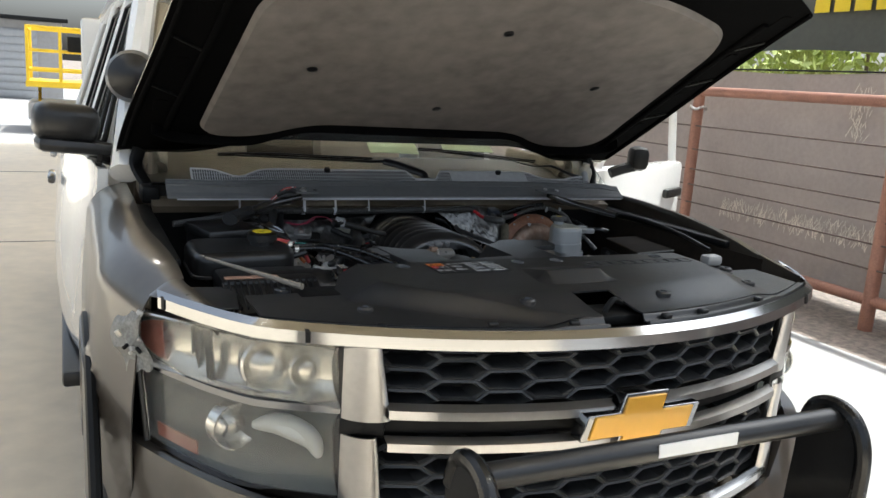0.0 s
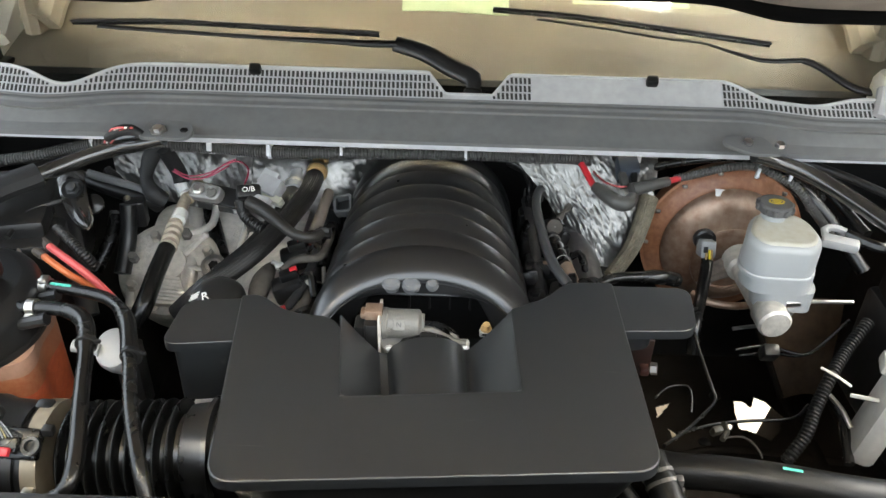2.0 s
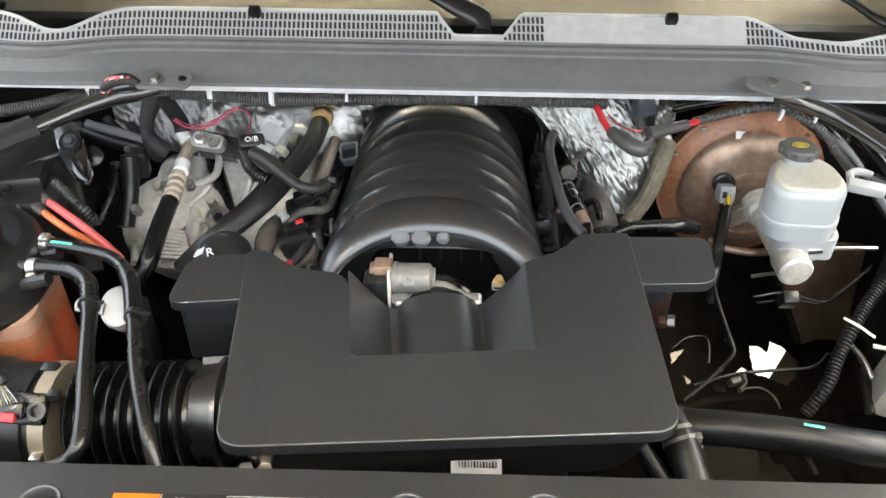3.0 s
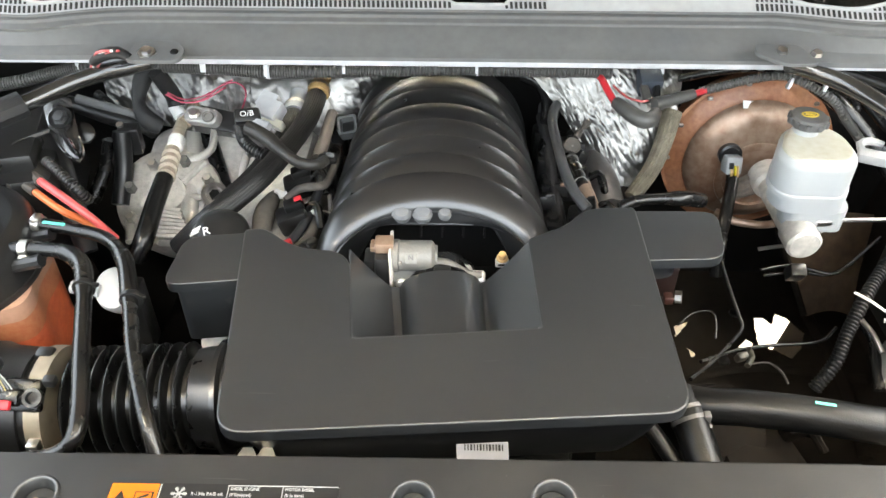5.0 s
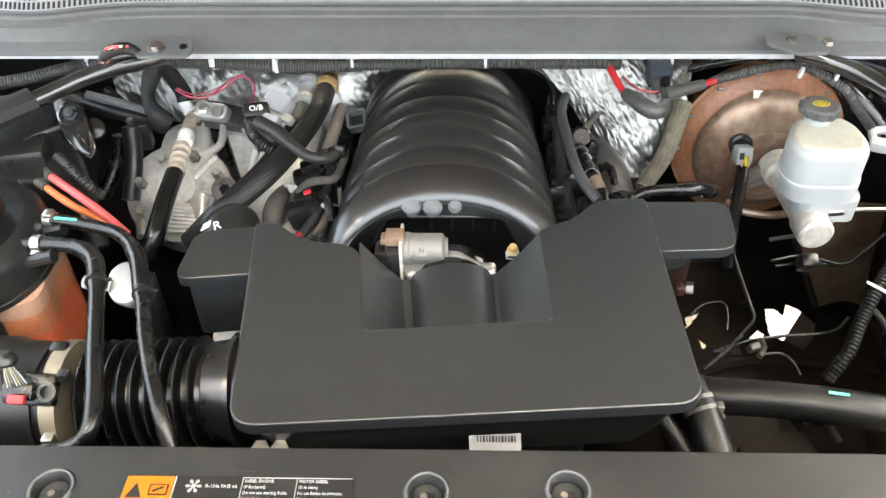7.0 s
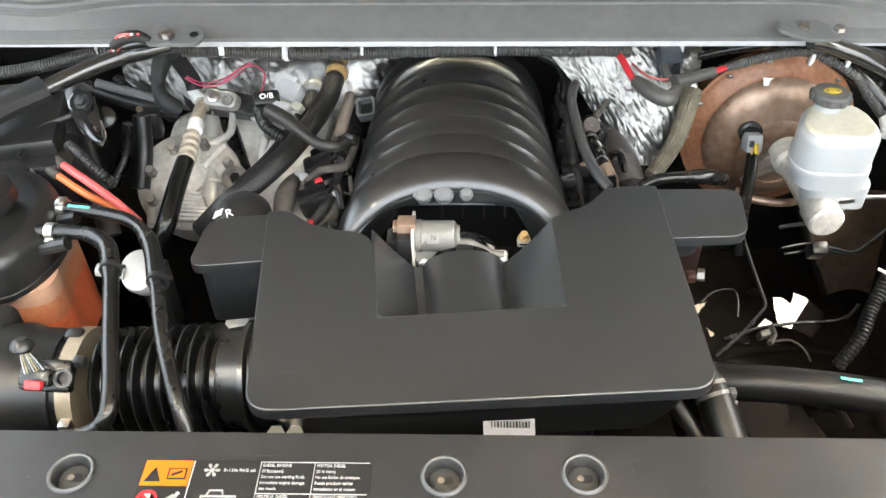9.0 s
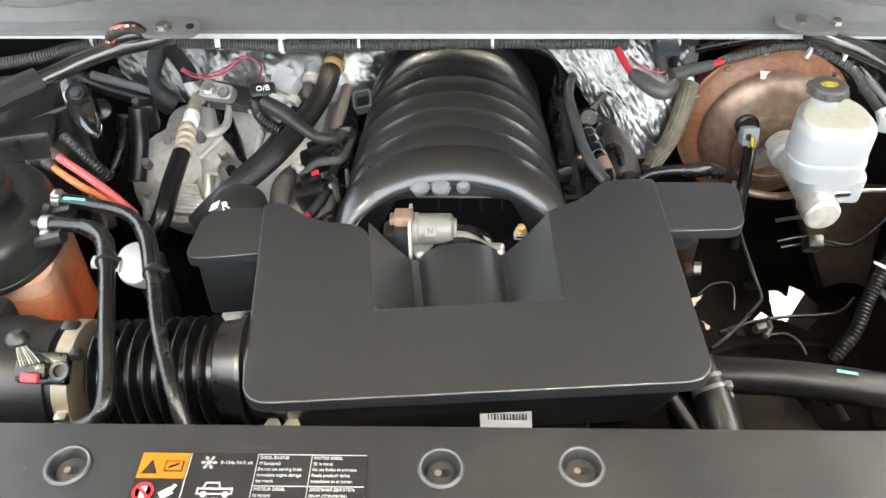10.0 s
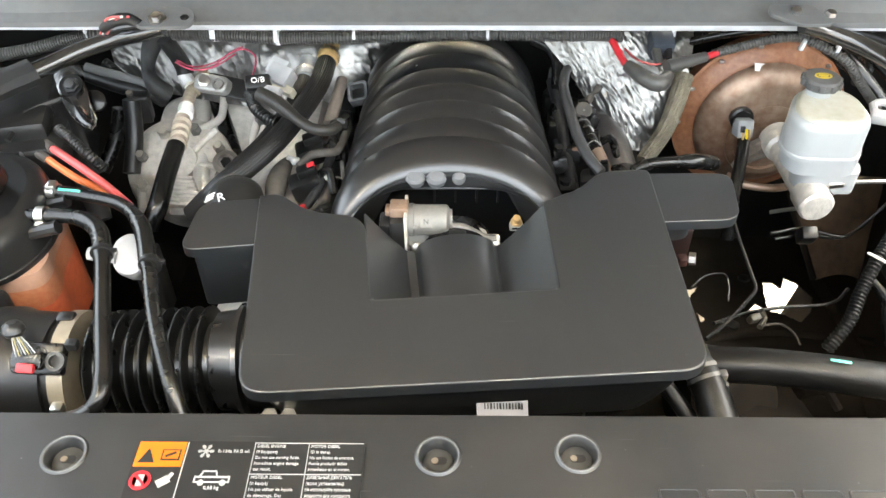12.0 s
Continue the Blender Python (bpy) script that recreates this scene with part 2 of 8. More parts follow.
def setting(name, bm, material, label, category, kind="structure"):
    return tagged(part(name, bm, material), label, category, kind=kind)


def box(c, s, bevel=0.0, rot=(0, 0, 0), segs=2, taper=1.0):
    """A box of size s about c, turned by degrees, with rounded edges; taper narrows its top."""
    bm = bmesh.new()
    bmesh.ops.create_cube(bm, size=1)
    for v in bm.verts:
        k = taper if v.co.z > 0 else 1
        v.co = Vector((v.co.x * s[0] * k, v.co.y * s[1] * k, v.co.z * s[2]))
    if bevel:
        bmesh.ops.bevel(bm, geom=bm.edges[:], offset=bevel, segments=segs, affect="EDGES", profile=0.5)
    bmesh.ops.transform(bm, matrix=pose(*c, *rot), verts=bm.verts)
    return bm


def join(*bms):
    out = bms[0]
    for b in bms[1:]:
        me = bpy.data.meshes.new("tmp")
        b.to_mesh(me)
        out.from_mesh(me)
        b.free()
        bpy.data.meshes.remove(me)
    return out


def spline(pts, step=0.008):
    """A smooth line through the points, in even steps."""
    p = [Vector(q) for q in pts]
    if len(p) == 2:
        k = max(2, int((p[1] - p[0]).length / step))
        return [p[0].lerp(p[1], i / k) for i in range(k + 1)]
    ext = [2 * p[0] - p[1]] + p + [2 * p[-1] - p[-2]]
    out = []
    for i in range(1, len(ext) - 2):
        a, b, c, d = ext[i - 1:i + 3]
        k = max(2, int((c - b).length / step))
        for j in range(k):
            t = j / k
            out.append(0.5 * (2 * b + (c - a) * t + (2 * a - 5 * b + 4 * c - d) * t * t + (3 * b - a - 3 * c + d) * t ** 3))
    out.append(p[-1])
    return out


def tube(pts, r, sides=12, step=0.008, ribs=0.0, pitch=0.006, flat=1.0, smooth_line=True, caps=True, flutes=0.0):
    """A hose along the points. r: its radius or a function of 0..1 along it; ribs: depth of corrugation; flat: squash of the section."""
    if ribs:
        step = pitch / 4
    line = spline(pts, step) if smooth_line else [Vector(q) for q in pts]
    bm = bmesh.new()
    n = len(line)
    up = Vector((0, 0, 1))
    t0 = (line[1] - line[0]).normalized()
    if abs(t0.z) > 0.9:
        up = Vector((0, 1, 0))
    side = t0.cross(up).normalized()
    rings = []
    for i, p in enumerate(line):
        t = (line[min(i + 1, n - 1)] - line[max(i - 1, 0)]).normalized()
        side = (side - t * side.dot(t)).normalized()
        nor = side.cross(t)
        rad = r(i / (n - 1)) if callable(r) else r
        if ribs:
            rad += ribs * (0.5 if i % 4 in (0, 1) else -0.5)
        rings.append([bm.verts.new(p + (side * math.cos(a) + nor * math.sin(a) * flat) * rad * (1 + flutes * (round(a * sides / 6.2832) % 2))) for a in (2 * math.pi * k / sides for k in range(sides))])
    for a, b in zip(rings, rings[1:]):
        for k in range(sides):
            bm.faces.new((a[k], a[(k + 1) % sides], b[(k + 1) % sides], b[k]))
    if caps:
        bm.faces.new(rings[0][::-1])
        bm.faces.new(rings[-1])
    return bm


def lathe(c, axis, profile, sides=32, squash=(1, 1), caps=True):
    """A turned shape: profile rows of (distance along axis from c, radius)."""
    axis = Vector(axis).normalized()
    q = axis.to_track_quat("Z", "Y").to_matrix()
    bm = bmesh.new()
    rings = []
    for h, r in profile:
        if r < 1e-5:
            rings.append([bm.verts.new(Vector(c) + q @ Vector((0, 0, h)))])
        else:
            rings.append([bm.verts.new(Vector(c) + q @ Vector((r * squash[0] * math.cos(2 * math.pi * k / sides), r * squash[1] * math.sin(2 * math.pi * k / sides), h))) for k in range(sides)])
    for a, b in zip(rings, rings[1:]):
        for k in range(sides):
            k2 = (k + 1) % sides
            if len(a) == 1 and len(b) > 1:
                bm.faces.new((a[0], b[k2], b[k]))
            elif len(b) == 1 and len(a) > 1:
                bm.faces.new((a[k], a[k2], b[0]))
            elif len(a) > 1:
                bm.faces.new((a[k], a[k2], b[k2], b[k]))
    for ring, flip in ((rings[0], True), (rings[-1], False)):
        if len(ring) > 1 and caps:
            bm.faces.new(ring[::-1] if flip else ring)
    return bm


def rounded(pts, radius=0.0, segs=5):
    """A 2D outline with its corners rounded; a point may carry its own radius as a third number."""
    out = []
    n = len(pts)
    for i, p in enumerate(pts):
        r = p[2] if len(p) > 2 else radius
        a, b, c = Vector(pts[i - 1][:2]), Vector(p[:2]), Vector(pts[(i + 1) % n][:2])
        u, w = a - b, c - b
        r = min(r, u.length * 0.48, w.length * 0.48)
        if r < 1e-4:
            out.append(b)
            continue
        s, e = b + u.normalized() * r, b + w.normalized() * r
        for k in range(segs + 1):
            t = k / segs
            out.append((1 - t) ** 2 * s + 2 * t * (1 - t) * b + t * t * e)
    return out


def prism(outline, z0, z1, bevel=0.0, m=None, segs=3):
    """A slab of a 2D outline from z0 to z1, its top edge rounded."""
    bm = bmesh.new()
    low = [bm.verts.new((p[0], p[1], z0)) for p in outline]
    f = bm.faces.new(low)
    if f.calc_area() > 0 and sum((outline[i][0] * outline[(i + 1) % len(outline)][1] - outline[(i + 1) % len(outline)][0] * outline[i][1]) for i in range(len(outline))) > 0:
        f.normal_flip()
    g = bmesh.ops.extrude_face_region(bm, geom=[f])
    top = [v for v in g["geom"] if isinstance(v, bmesh.types.BMVert)]
    for v in top:
        v.co.z = z1
    if bevel:
        edges = [e for e in bm.edges if all(abs(v.co.z - z1) < 1e-6 for v in e.verts)]
        bmesh.ops.bevel(bm, geom=edges, offset=bevel, segments=segs, affect="EDGES", profile=0.5, clamp_overlap=True)
    if m:
        bmesh.ops.transform(bm, matrix=m, verts=bm.verts)
    return bm


def sheet(fn, nu, nv, thick=0.0, inside=None):
    """A surface fn(u, v) over 0..1, with thickness downwards; inside(u, v) says which cells exist."""
    bm = bmesh.new()
    g = [[bm.verts.new(fn(i / nu, j / nv)) for j in range(nv + 1)] for i in range(nu + 1)]
    for i in range(nu):
        for j in range(nv):
            if inside is None or inside((i + 0.5) / nu, (j + 0.5) / nv):
                bm.faces.new((g[i][j], g[i + 1][j], g[i + 1][j + 1], g[i][j + 1]))
    bmesh.ops.delete(bm, geom=[v for v in bm.verts if not v.link_faces], context="VERTS")
    if thick:
        bmesh.ops.recalc_face_normals(bm, faces=bm.faces)
        bmesh.ops.solidify(bm, geom=bm.faces[:], thickness=thick)
    return bm


def lettering(text, size, m, extrude=0.0004):
    """Words as a flat mesh, in the built-in font; m: where its middle lies."""
    cu = bpy.data.curves.new("words", "FONT")
    cu.body, cu.size, cu.align_x, cu.align_y, cu.extrude, cu.resolution_u = text, size, "CENTER", "CENTER", extrude, 2
    ob = bpy.data.objects.new("words", cu)
    scene.collection.objects.link(ob)
    me = bpy.data.meshes.new_from_object(ob.evaluated_get(bpy.context.evaluated_depsgraph_get()))
    bpy.data.objects.remove(ob)
    bm = bmesh.new()
    bm.from_mesh(me)
    bpy.data.meshes.remove(me)
    bmesh.ops.transform(bm, matrix=m, verts=bm.verts)
    return bm


def cut(ob, cutters):
    """Cuts the given bmeshes out of a mesh object for good."""
    for bm in cutters:
        me = bpy.data.meshes.new("cutter")
        bmesh.ops.recalc_face_normals(bm, faces=bm.faces)
        bm.to_mesh(me)
        bm.free()
        c = bpy.data.objects.new("cutter", me)
        scene.collection.objects.link(c)
        c.location = ob.location + (ob.parent.location if ob.parent else Vector())
        md = ob.modifiers.new("cut", "BOOLEAN")
        md.operation, md.solver, md.object = "DIFFERENCE", "EXACT", c
        bpy.context.view_layer.update()
        got = bpy.data.meshes.new_from_object(ob.evaluated_get(bpy.context.evaluated_depsgraph_get()))
        ob.modifiers.clear()
        old, ob.data = ob.data, got
        bpy.data.meshes.remove(old)
        bpy.data.objects.remove(c)
    return ob


def smoothstep(a, b, x):
    t = min(1, max(0, (x - a) / (b - a)))
    return t * t * (3 - 2 * t)


# ---- surroundings ----
setting("ground", sheet(lambda u, v: Vector((-300 + 600 * u, -300 + 600 * v, -0.03)), 8, 8), GRAVEL, "grey brown gravel ground that reaches the horizon", "ground")
setting("floor", box((-5.75, 3.5, -0.06), (14.5, 23, 0.12), 0.01), CONCRETE, "beige concrete floor under the canopy", "floor")
setting("pavement", box((2.52, 3.5, -0.066), (2.02, 23, 0.12), 0.01), SLAB, "pale sunlit concrete slab beside the gravel", "pavement")
setting("pavement_far", box((-6, 28, -0.062), (30, 25.9, 0.1), 0.0), SLAB, "bright sunlit concrete yard beyond the canopy", "pavement")
for y in (1.2, 6.0, 10.5):
    setting("trim", box((-5.75, y, 0.001), (14.4, 0.012, 0.004)), DARK, "dark saw-cut joint in the concrete floor", "joint")
setting("ceiling", box((0.3, 6.5, 4.3), (4.6, 16.6, 0.2)), CEIL, "cream painted canopy ceiling", "ceiling")
for i, (x, y) in enumerate(((-1.88, -1.5), (2.45, -1.5), (2.45, 14.2))):
    setting("column", join(box((x, y, 2.1), (0.2, 0.2, 4.2), 0.02), box((x, y, 0.02), (0.4, 0.4, 0.04), 0.008)), WALLGREY, "grey painted steel canopy column", "column")

LAMP = glow("lamp diffuser", (1.0, 0.92, 0.80), 28.0)


def ceiling_lamp(x, y):
    t = thing("ceiling_light", "small bright ceiling light fixed under the canopy", "light", (x, y, 4.2), "canopy ceiling lights")
    part("housing", box((x, y, 4.175), (0.36, 0.26, 0.05), 0.01), WHITEPL, t)
    part("diffuser", box((x, y, 4.14), (0.28, 0.17, 0.03)), LAMP, t, "glowing diffuser")


for x, y in ((-1.65, 1.42), (1.12, 1.58), (-1.65, -1.4), (1.12, -1.4), (-1.65, 4.3), (1.12, 4.3)):
    ceiling_lamp(x, y)

# gate and screen fence
FX = 4.2
FRAY = mat("pale frayed thread", (0.62, 0.56, 0.49), 0.8, var=0.3)
WIRE = mat("rusty dark wire", (0.085, 0.055, 0.045), 0.6)
gate = thing("pipe_gate", "red-brown steel pipe gate with thin horizontal wires", "gate", (FX, 2.4, 0))
for z in (1.60, 0.19):
    part("rail", tube([(FX, 0.2, z), (FX, 6.4, z)], 0.042, smooth_line=False), PIPE, gate)
for y in (4.38, 2.38, 0.4, 6.3):
    part("post", tube([(FX, y, -0.05), (FX, y, 1.60)], 0.05, smooth_line=False), PIPE, gate)
for z in (0.42, 0.60, 0.76, 0.90, 1.08, 1.29):
    part("wire", tube([(FX - 0.03, 0.3, z), (FX - 0.03, 6.3, z)], 0.007, 6, smooth_line=False), WIRE, gate, "dark brown wire")
ring = [(FX + 0.066 * math.cos(a), 4.38 + 0.066 * math.sin(a), 1.45 + 0.012 * math.sin(3 * a)) for a in (2 * math.pi * k / 10 for k in range(11))]
part("chain", tube(ring, 0.012, 8), ZINC, gate, "pale chain looped round the post")
fence = thing("screen_fence", "brown-grey privacy mesh stretched on a fence", "fence", (4.62, 2.0, 0))
part("mesh_screen", sheet(lambda u, v: Vector((4.62 + 0.012 * math.sin(u * 60) + 0.01 * math.sin(v * 9 + u * 23), -8 + 24 * u, 0.05 + 1.76 * v + 0.02 * v * math.sin(u * 48))), 160, 8, 0.004), SCREEN, fence)
part("top_cable", tube([(4.62, -8, 1.82), (4.62, 16, 1.82)], 0.008, 6, smooth_line=False), DARK, fence)
for y in range(-7, 16, 3):
    part("post", tube([(4.70, y, -0.05), (4.70, y, 1.95)], 0.03, 8, smooth_line=False), WALLGREY, fence)
rnd = random.Random(11)
bmx = bmesh.new()
for i in range(900):
    y, z = (rnd.uniform(0.6, 4.35), 0.55 + rnd.uniform(-0.075, 0.075)) if i < 820 else (3.02 + rnd.uniform(-0.09, 0.09), 1.50 + rnd.uniform(-0.20, 0.20))
    q = Euler((rnd.uniform(-0.6, 0.6), 0, 0)).to_matrix()
    h, w = rnd.uniform(0.015, 0.050), rnd.uniform(0.0018, 0.0045)
    vs = [bmx.verts.new(Vector((4.595, y, z)) + q @ Vector(p)) for p in ((0, -w, -h), (0, w, -h * 0.8), (0.004, w * 0.6, h), (0.004, -w, h * 0.9))]
    bmx.faces.new(vs)
tagged(part("frayed_thread", bmx, FRAY, fence, "pale frayed threads"), kind="stuff")
banner = thing("banner", "dark grey cloth banner with yellow block figures", "banner", (5.6, 2, 2))
part("cloth", sheet(lambda u, v: Vector((5.6 + 0.03 * math.sin(u * 25) * (1 - v), -4 + 13 * u, 2.05 + 2.0 * v + 0.02 * math.sin(u * 31))), 90, 8, 0.006), BANNER, banner)
for i in range(4):
    y = 4.36 - i * 0.22
    part("figure_bar", box((5.55, y, 2.58), (0.008, 0.17, 0.34), 0.003), YELLOW, banner, "yellow painted bar")
for y in (-4, 2.5, 9):
    part("pole", tube([(5.68, y, -0.05), (5.68, y, 4.1)], 0.04, 8, smooth_line=False), WALLGREY, banner)


def shrub(x, y, h, seed):
    rnd = random.Random(seed)
    t = thing("shrub", "sunlit yellow-green bushy shrub behind the fence", "shrub", (x, y, 0), "shrubs behind the fence")
    part("trunk", tube([(x, y, -0.05), (x + 0.1, y + 0.05, h * 0.4), (x, y, h * 0.7)], lambda s: 0.07 * (1 - 0.7 * s), 8), mat("bark", (0.12, 0.09, 0.06), 0.9), t)
    bm = bmesh.new()
    for i in range(2200):
        a, e, r = rnd.uniform(0, 6.28), rnd.uniform(-1, 1), rnd.uniform(0.5, 1.0)
        k = math.sqrt(1 - e * e)
        c = Vector((x + k * math.cos(a) * r * h * 0.42, y + k * math.sin(a) * r * h * 0.55, h * 0.62 + e * r * h * 0.4))
        q = Euler((rnd.uniform(0, 6), rnd.uniform(0, 6), rnd.uniform(0, 6))).to_matrix()
        s = rnd.uniform(0.06, 0.12)
        vs = [bm.verts.new(c + q @ Vector(p) * s) for p in ((-1, 0, 0), (0, -0.5, 0.1), (1, 0, 0), (0, 0.5, 0.1))]
        bm.faces.new(vs)
    part("crown", bm, LEAF, t)


for i, (x, y, h) in enumerate(((8.6, 0.5, 3.4), (8.9, 3.2, 3.0), (8.4, 6.0, 3.3), (9.2, 8.8, 3.6), (9.0, -2.5, 3.2))):
    shrub(x, y, h, i)

# far yard
shed = thing("storage_building", "low grey metal building with roll-up doors", "building", (-8, 30, 0))
part("wall", box((-9, 30, 1.3), (16, 0.3, 2.6)), WALLGREY, shed)
part("roof_trim", box((-9, 29.8, 2.66), (16.4, 0.6, 0.14), 0.02), DARK, shed)
for i in range(5):
    x = -15.4 + i * 3.1
    d = part("roll_door", box((x, 29.82, 1.15), (2.5, 0.06, 2.3), 0.01), GREYBOX, shed)
    for k in range(9):
        part("slat", box((x, 29.77, 0.16 + k * 0.25), (2.44, 0.03, 0.2), 0.012), GREYBOX, d)

lift = thing("scissor_lift", "yellow scissor lift with a caged platform", "lift", (-2.3, 17.5, 0))
LX, LY = -1.05, 17.5
part("base", box((LX, LY, 0.42), (1.2, 1.9, 0.34), 0.03), WHITEPL, lift, "white base")
for sx in (-0.5, 0.5):
    for sy in (-0.7, 0.7):
        part("wheel", lathe((LX + sx - 0.06, LY + sy, 0.2), (1, 0, 0), [(0, 0.08), (0, 0.19), (0.02, 0.2), (0.1, 0.2), (0.12, 0.19), (0.12, 0.08)], 20), TYRE, lift)
part("deck", box((LX, LY, 0.95), (1.25, 2.0, 0.12), 0.02), LIFTYELLOW, lift)
for k in range(4):
    for s in (-1, 1):
        part("scissor_arm", box((LX + 0.4 * (-1) ** k, LY, 0.76), (0.05, 1.5, 0.09), 0.01, (s * 18, 0, 0)), LIFTYELLOW, lift)
for sx in (-0.58, 0, 0.58):
    for sy in (-0.95, 0.95):
        part("upright", box((LX + sx, LY + sy, 1.52), (0.06, 0.06, 1.1), 0.01), LIFTYELLOW, lift)
for z in (1.22, 1.6, 2.04):
    for sy in (-0.95, 0.95):
        part("guard_rail", box((LX, LY + sy, z), (1.2, 0.05, 0.06), 0.012), LIFTYELLOW, lift)
    for sx in (-0.58, 0.58):
        part("guard_rail", box((LX + sx, LY, z), (0.05, 1.9, 0.06), 0.012), LIFTYELLOW, lift)
part("control_box", box((LX + 0.3, LY - 1.0, 1.75), (0.34, 0.16, 0.3), 0.02), DARK, lift)

# ---- the car ----
car = thing("suv", "black and white sport utility vehicle with its hood raised", "car", (0, 1.5, 0))


def front_y(x):
    """How far forward the car's nose reaches at x."""
    return -0.13 + 0.42 * x * x + 0.25 * max(0, abs(x) - 0.70) ** 1.5 * 8


# hood: in its own plane, s metres up from the hinge line
HOOD0, HOODT = Vector((0, 1.33, 1.225)), math.atan(0.52)


def hood_at(x, y, lift=0.0):
    return Vector((x, y, HOOD0.z + (HOOD0.y - y) * 0.52)) + Vector((0, math.sin(HOODT), math.cos(HOODT))) * lift


def hood_half(y):
    return 0.82 + 0.085 * smoothstep(0.3, 1.35, y)


def hood_front(x):
    return 0.10 + 0.32 * x * x


def hood_skin(lift, drop):
    def f(u, v):
        w = 2 * u - 1
        y1 = (1.062 if lift < 0.05 else 1.19) + (0.22 if lift < 0.05 else 0.12) * smoothstep(0.45, 0.80, abs(w))
        y = y1 + (hood_front(w * 0.8) - y1) * v
        x = 0.022 + w * hood_half(y)
        edge = max(abs(w) ** 8, v ** 12, (1 - v) ** 12)
        return hood_at(x, y, lift - drop * edge)
    return f


hood = part("hood", sheet(hood_skin(0.075, 0.05), 40, 30, 0.004), PAINT, car, "glossy black hood raised on its struts")
part("hood_frame", sheet(hood_skin(0.022, 0.0), 40, 30, 0.004), HOODBLACK, hood, "black inner hood frame")
pad_outline = rounded([(-0.672, 1.150, 0.11), (-0.50, 1.150, 0.1), (-0.36, 1.048, 0.12), (0.36, 1.048, 0.12), (0.52, 1.150, 0.1), (0.765, 1.150, 0.11), (0.68, 0.42, 0.12), (0.32, 0.30, 0.3), (-0.32, 0.30, 0.3), (-0.625, 0.42, 0.12)], 0.05, 8)


def pad_mesh():
    bm = bmesh.new()
    out = [hood_at(p.x, p.y, 0.018) for p in pad_outline]
    inn = [hood_at(p.x * 0.985, 0.75 + (p.y - 0.75) * 0.975, 0.004) for p in pad_outline]
    a, b = [bm.verts.new(p) for p in out], [bm.verts.new(p) for p in inn]
    n = len(a)
    for i in range(n):
        bm.faces.new((a[i], a[(i + 1) % n], b[(i + 1) % n], b[i]))
    bm.faces.new(b)
    return bm


RIM = spline([(x, y, 0) for x, y in ((-0.80, 1.10), (-0.73, 1.150), (-0.60, 1.166), (-0.50, 1.158), (-0.37, 1.066), (-0.2, 1.060), (0, 1.060), (0.2, 1.060), (0.37, 1.066), (0.52, 1.158), (0.64, 1.166), (0.79, 1.150), (0.83, 1.09))], 0.012)
part("rear_rim", sheet(lambda u, v: hood_at(RIM[round(u * (len(RIM) - 1))].x, RIM[round(u * (len(RIM) - 1))].y + 0.010 * v, 0.016 - 0.022 * math.sin(v * 2.2)), len(RIM) - 1, 6, 0.005), HOODBLACK, hood, "black rear rim hanging below the pad")
part("insulation_pad", pad_mesh(), PAD, hood, "grey felt insulation pad with dusty stains")
pn = Vector((0, -math.sin(HOODT), -math.cos(HOODT)))
for x, y in ((-0.44, 0.731), (0.445, 0.731), (0.0, 0.908), (0.0, 0.5)):
    part("push_clip", lathe(hood_at(x, y, 0.006), pn, [(0, 0.014), (0.004, 0.014), (0.006, 0.009), (0.006, 0)], 16), PLASTIC, hood)
for s in (-1, 1):
    for y in (1.0, 0.78, 0.55, 0.36):
        x = 0.022 + s * (hood_half(y) - 0.075)
        m = Matrix.Translation(hood_at(x, y, 0.012)) @ pose(0, 0, 0, -math.degrees(HOODT), 0, 0)
        part("frame_slot", join(prism(rounded([(-0.018, -0.045), (0.018, -0.045), (0.018, 0.045), (-0.018, 0.045)], 0.014), 0.004, 0.012, 0.002, m)), HOODBLACK, hood)
    part("frame_rib", tube([hood_at(0.022 + s * (hood_half(y) - 0.115), y, 0.014) for y in (1.16, 1.0, 0.8, 0.6, 0.42, 0.36)], 0.011, 10, flat=0.7), HOODBLACK, hood, "raised frame rib")
    part("frame_flange", tube([hood_at(0.022 + s * (hood_half(y) - 0.018), y, 0.014) for y in (1.25, 1.0, 0.8, 0.6, 0.4, 0.30)], 0.007, 10), HOODBLACK, hood, "folded flange")
    for y in (0.90, 0.67, 0.46):
        x = hood_half(y)
        part("frame_bead", tube([hood_at(0.022 + s * (x - 0.10), y + 0.03, 0.016), hood_at(0.022 + s * (x - 0.03), y - 0.02, 0.016)], 0.006, 8, flat=0.6), DARK, hood)
    # hinge and gas strut
    part("hood_hinge", join(tube([(s * 0.80, 1.20, 1.16), (s * 0.83, 1.25, 1.22), (s * 0.82, 1.27, 1.27)], 0.022, 8, flat=0.5),
                            box((s * 0.80, 1.18, 1.15), (0.05, 0.12, 0.05), 0.008)), DARK, car, "black steel hood hinge")


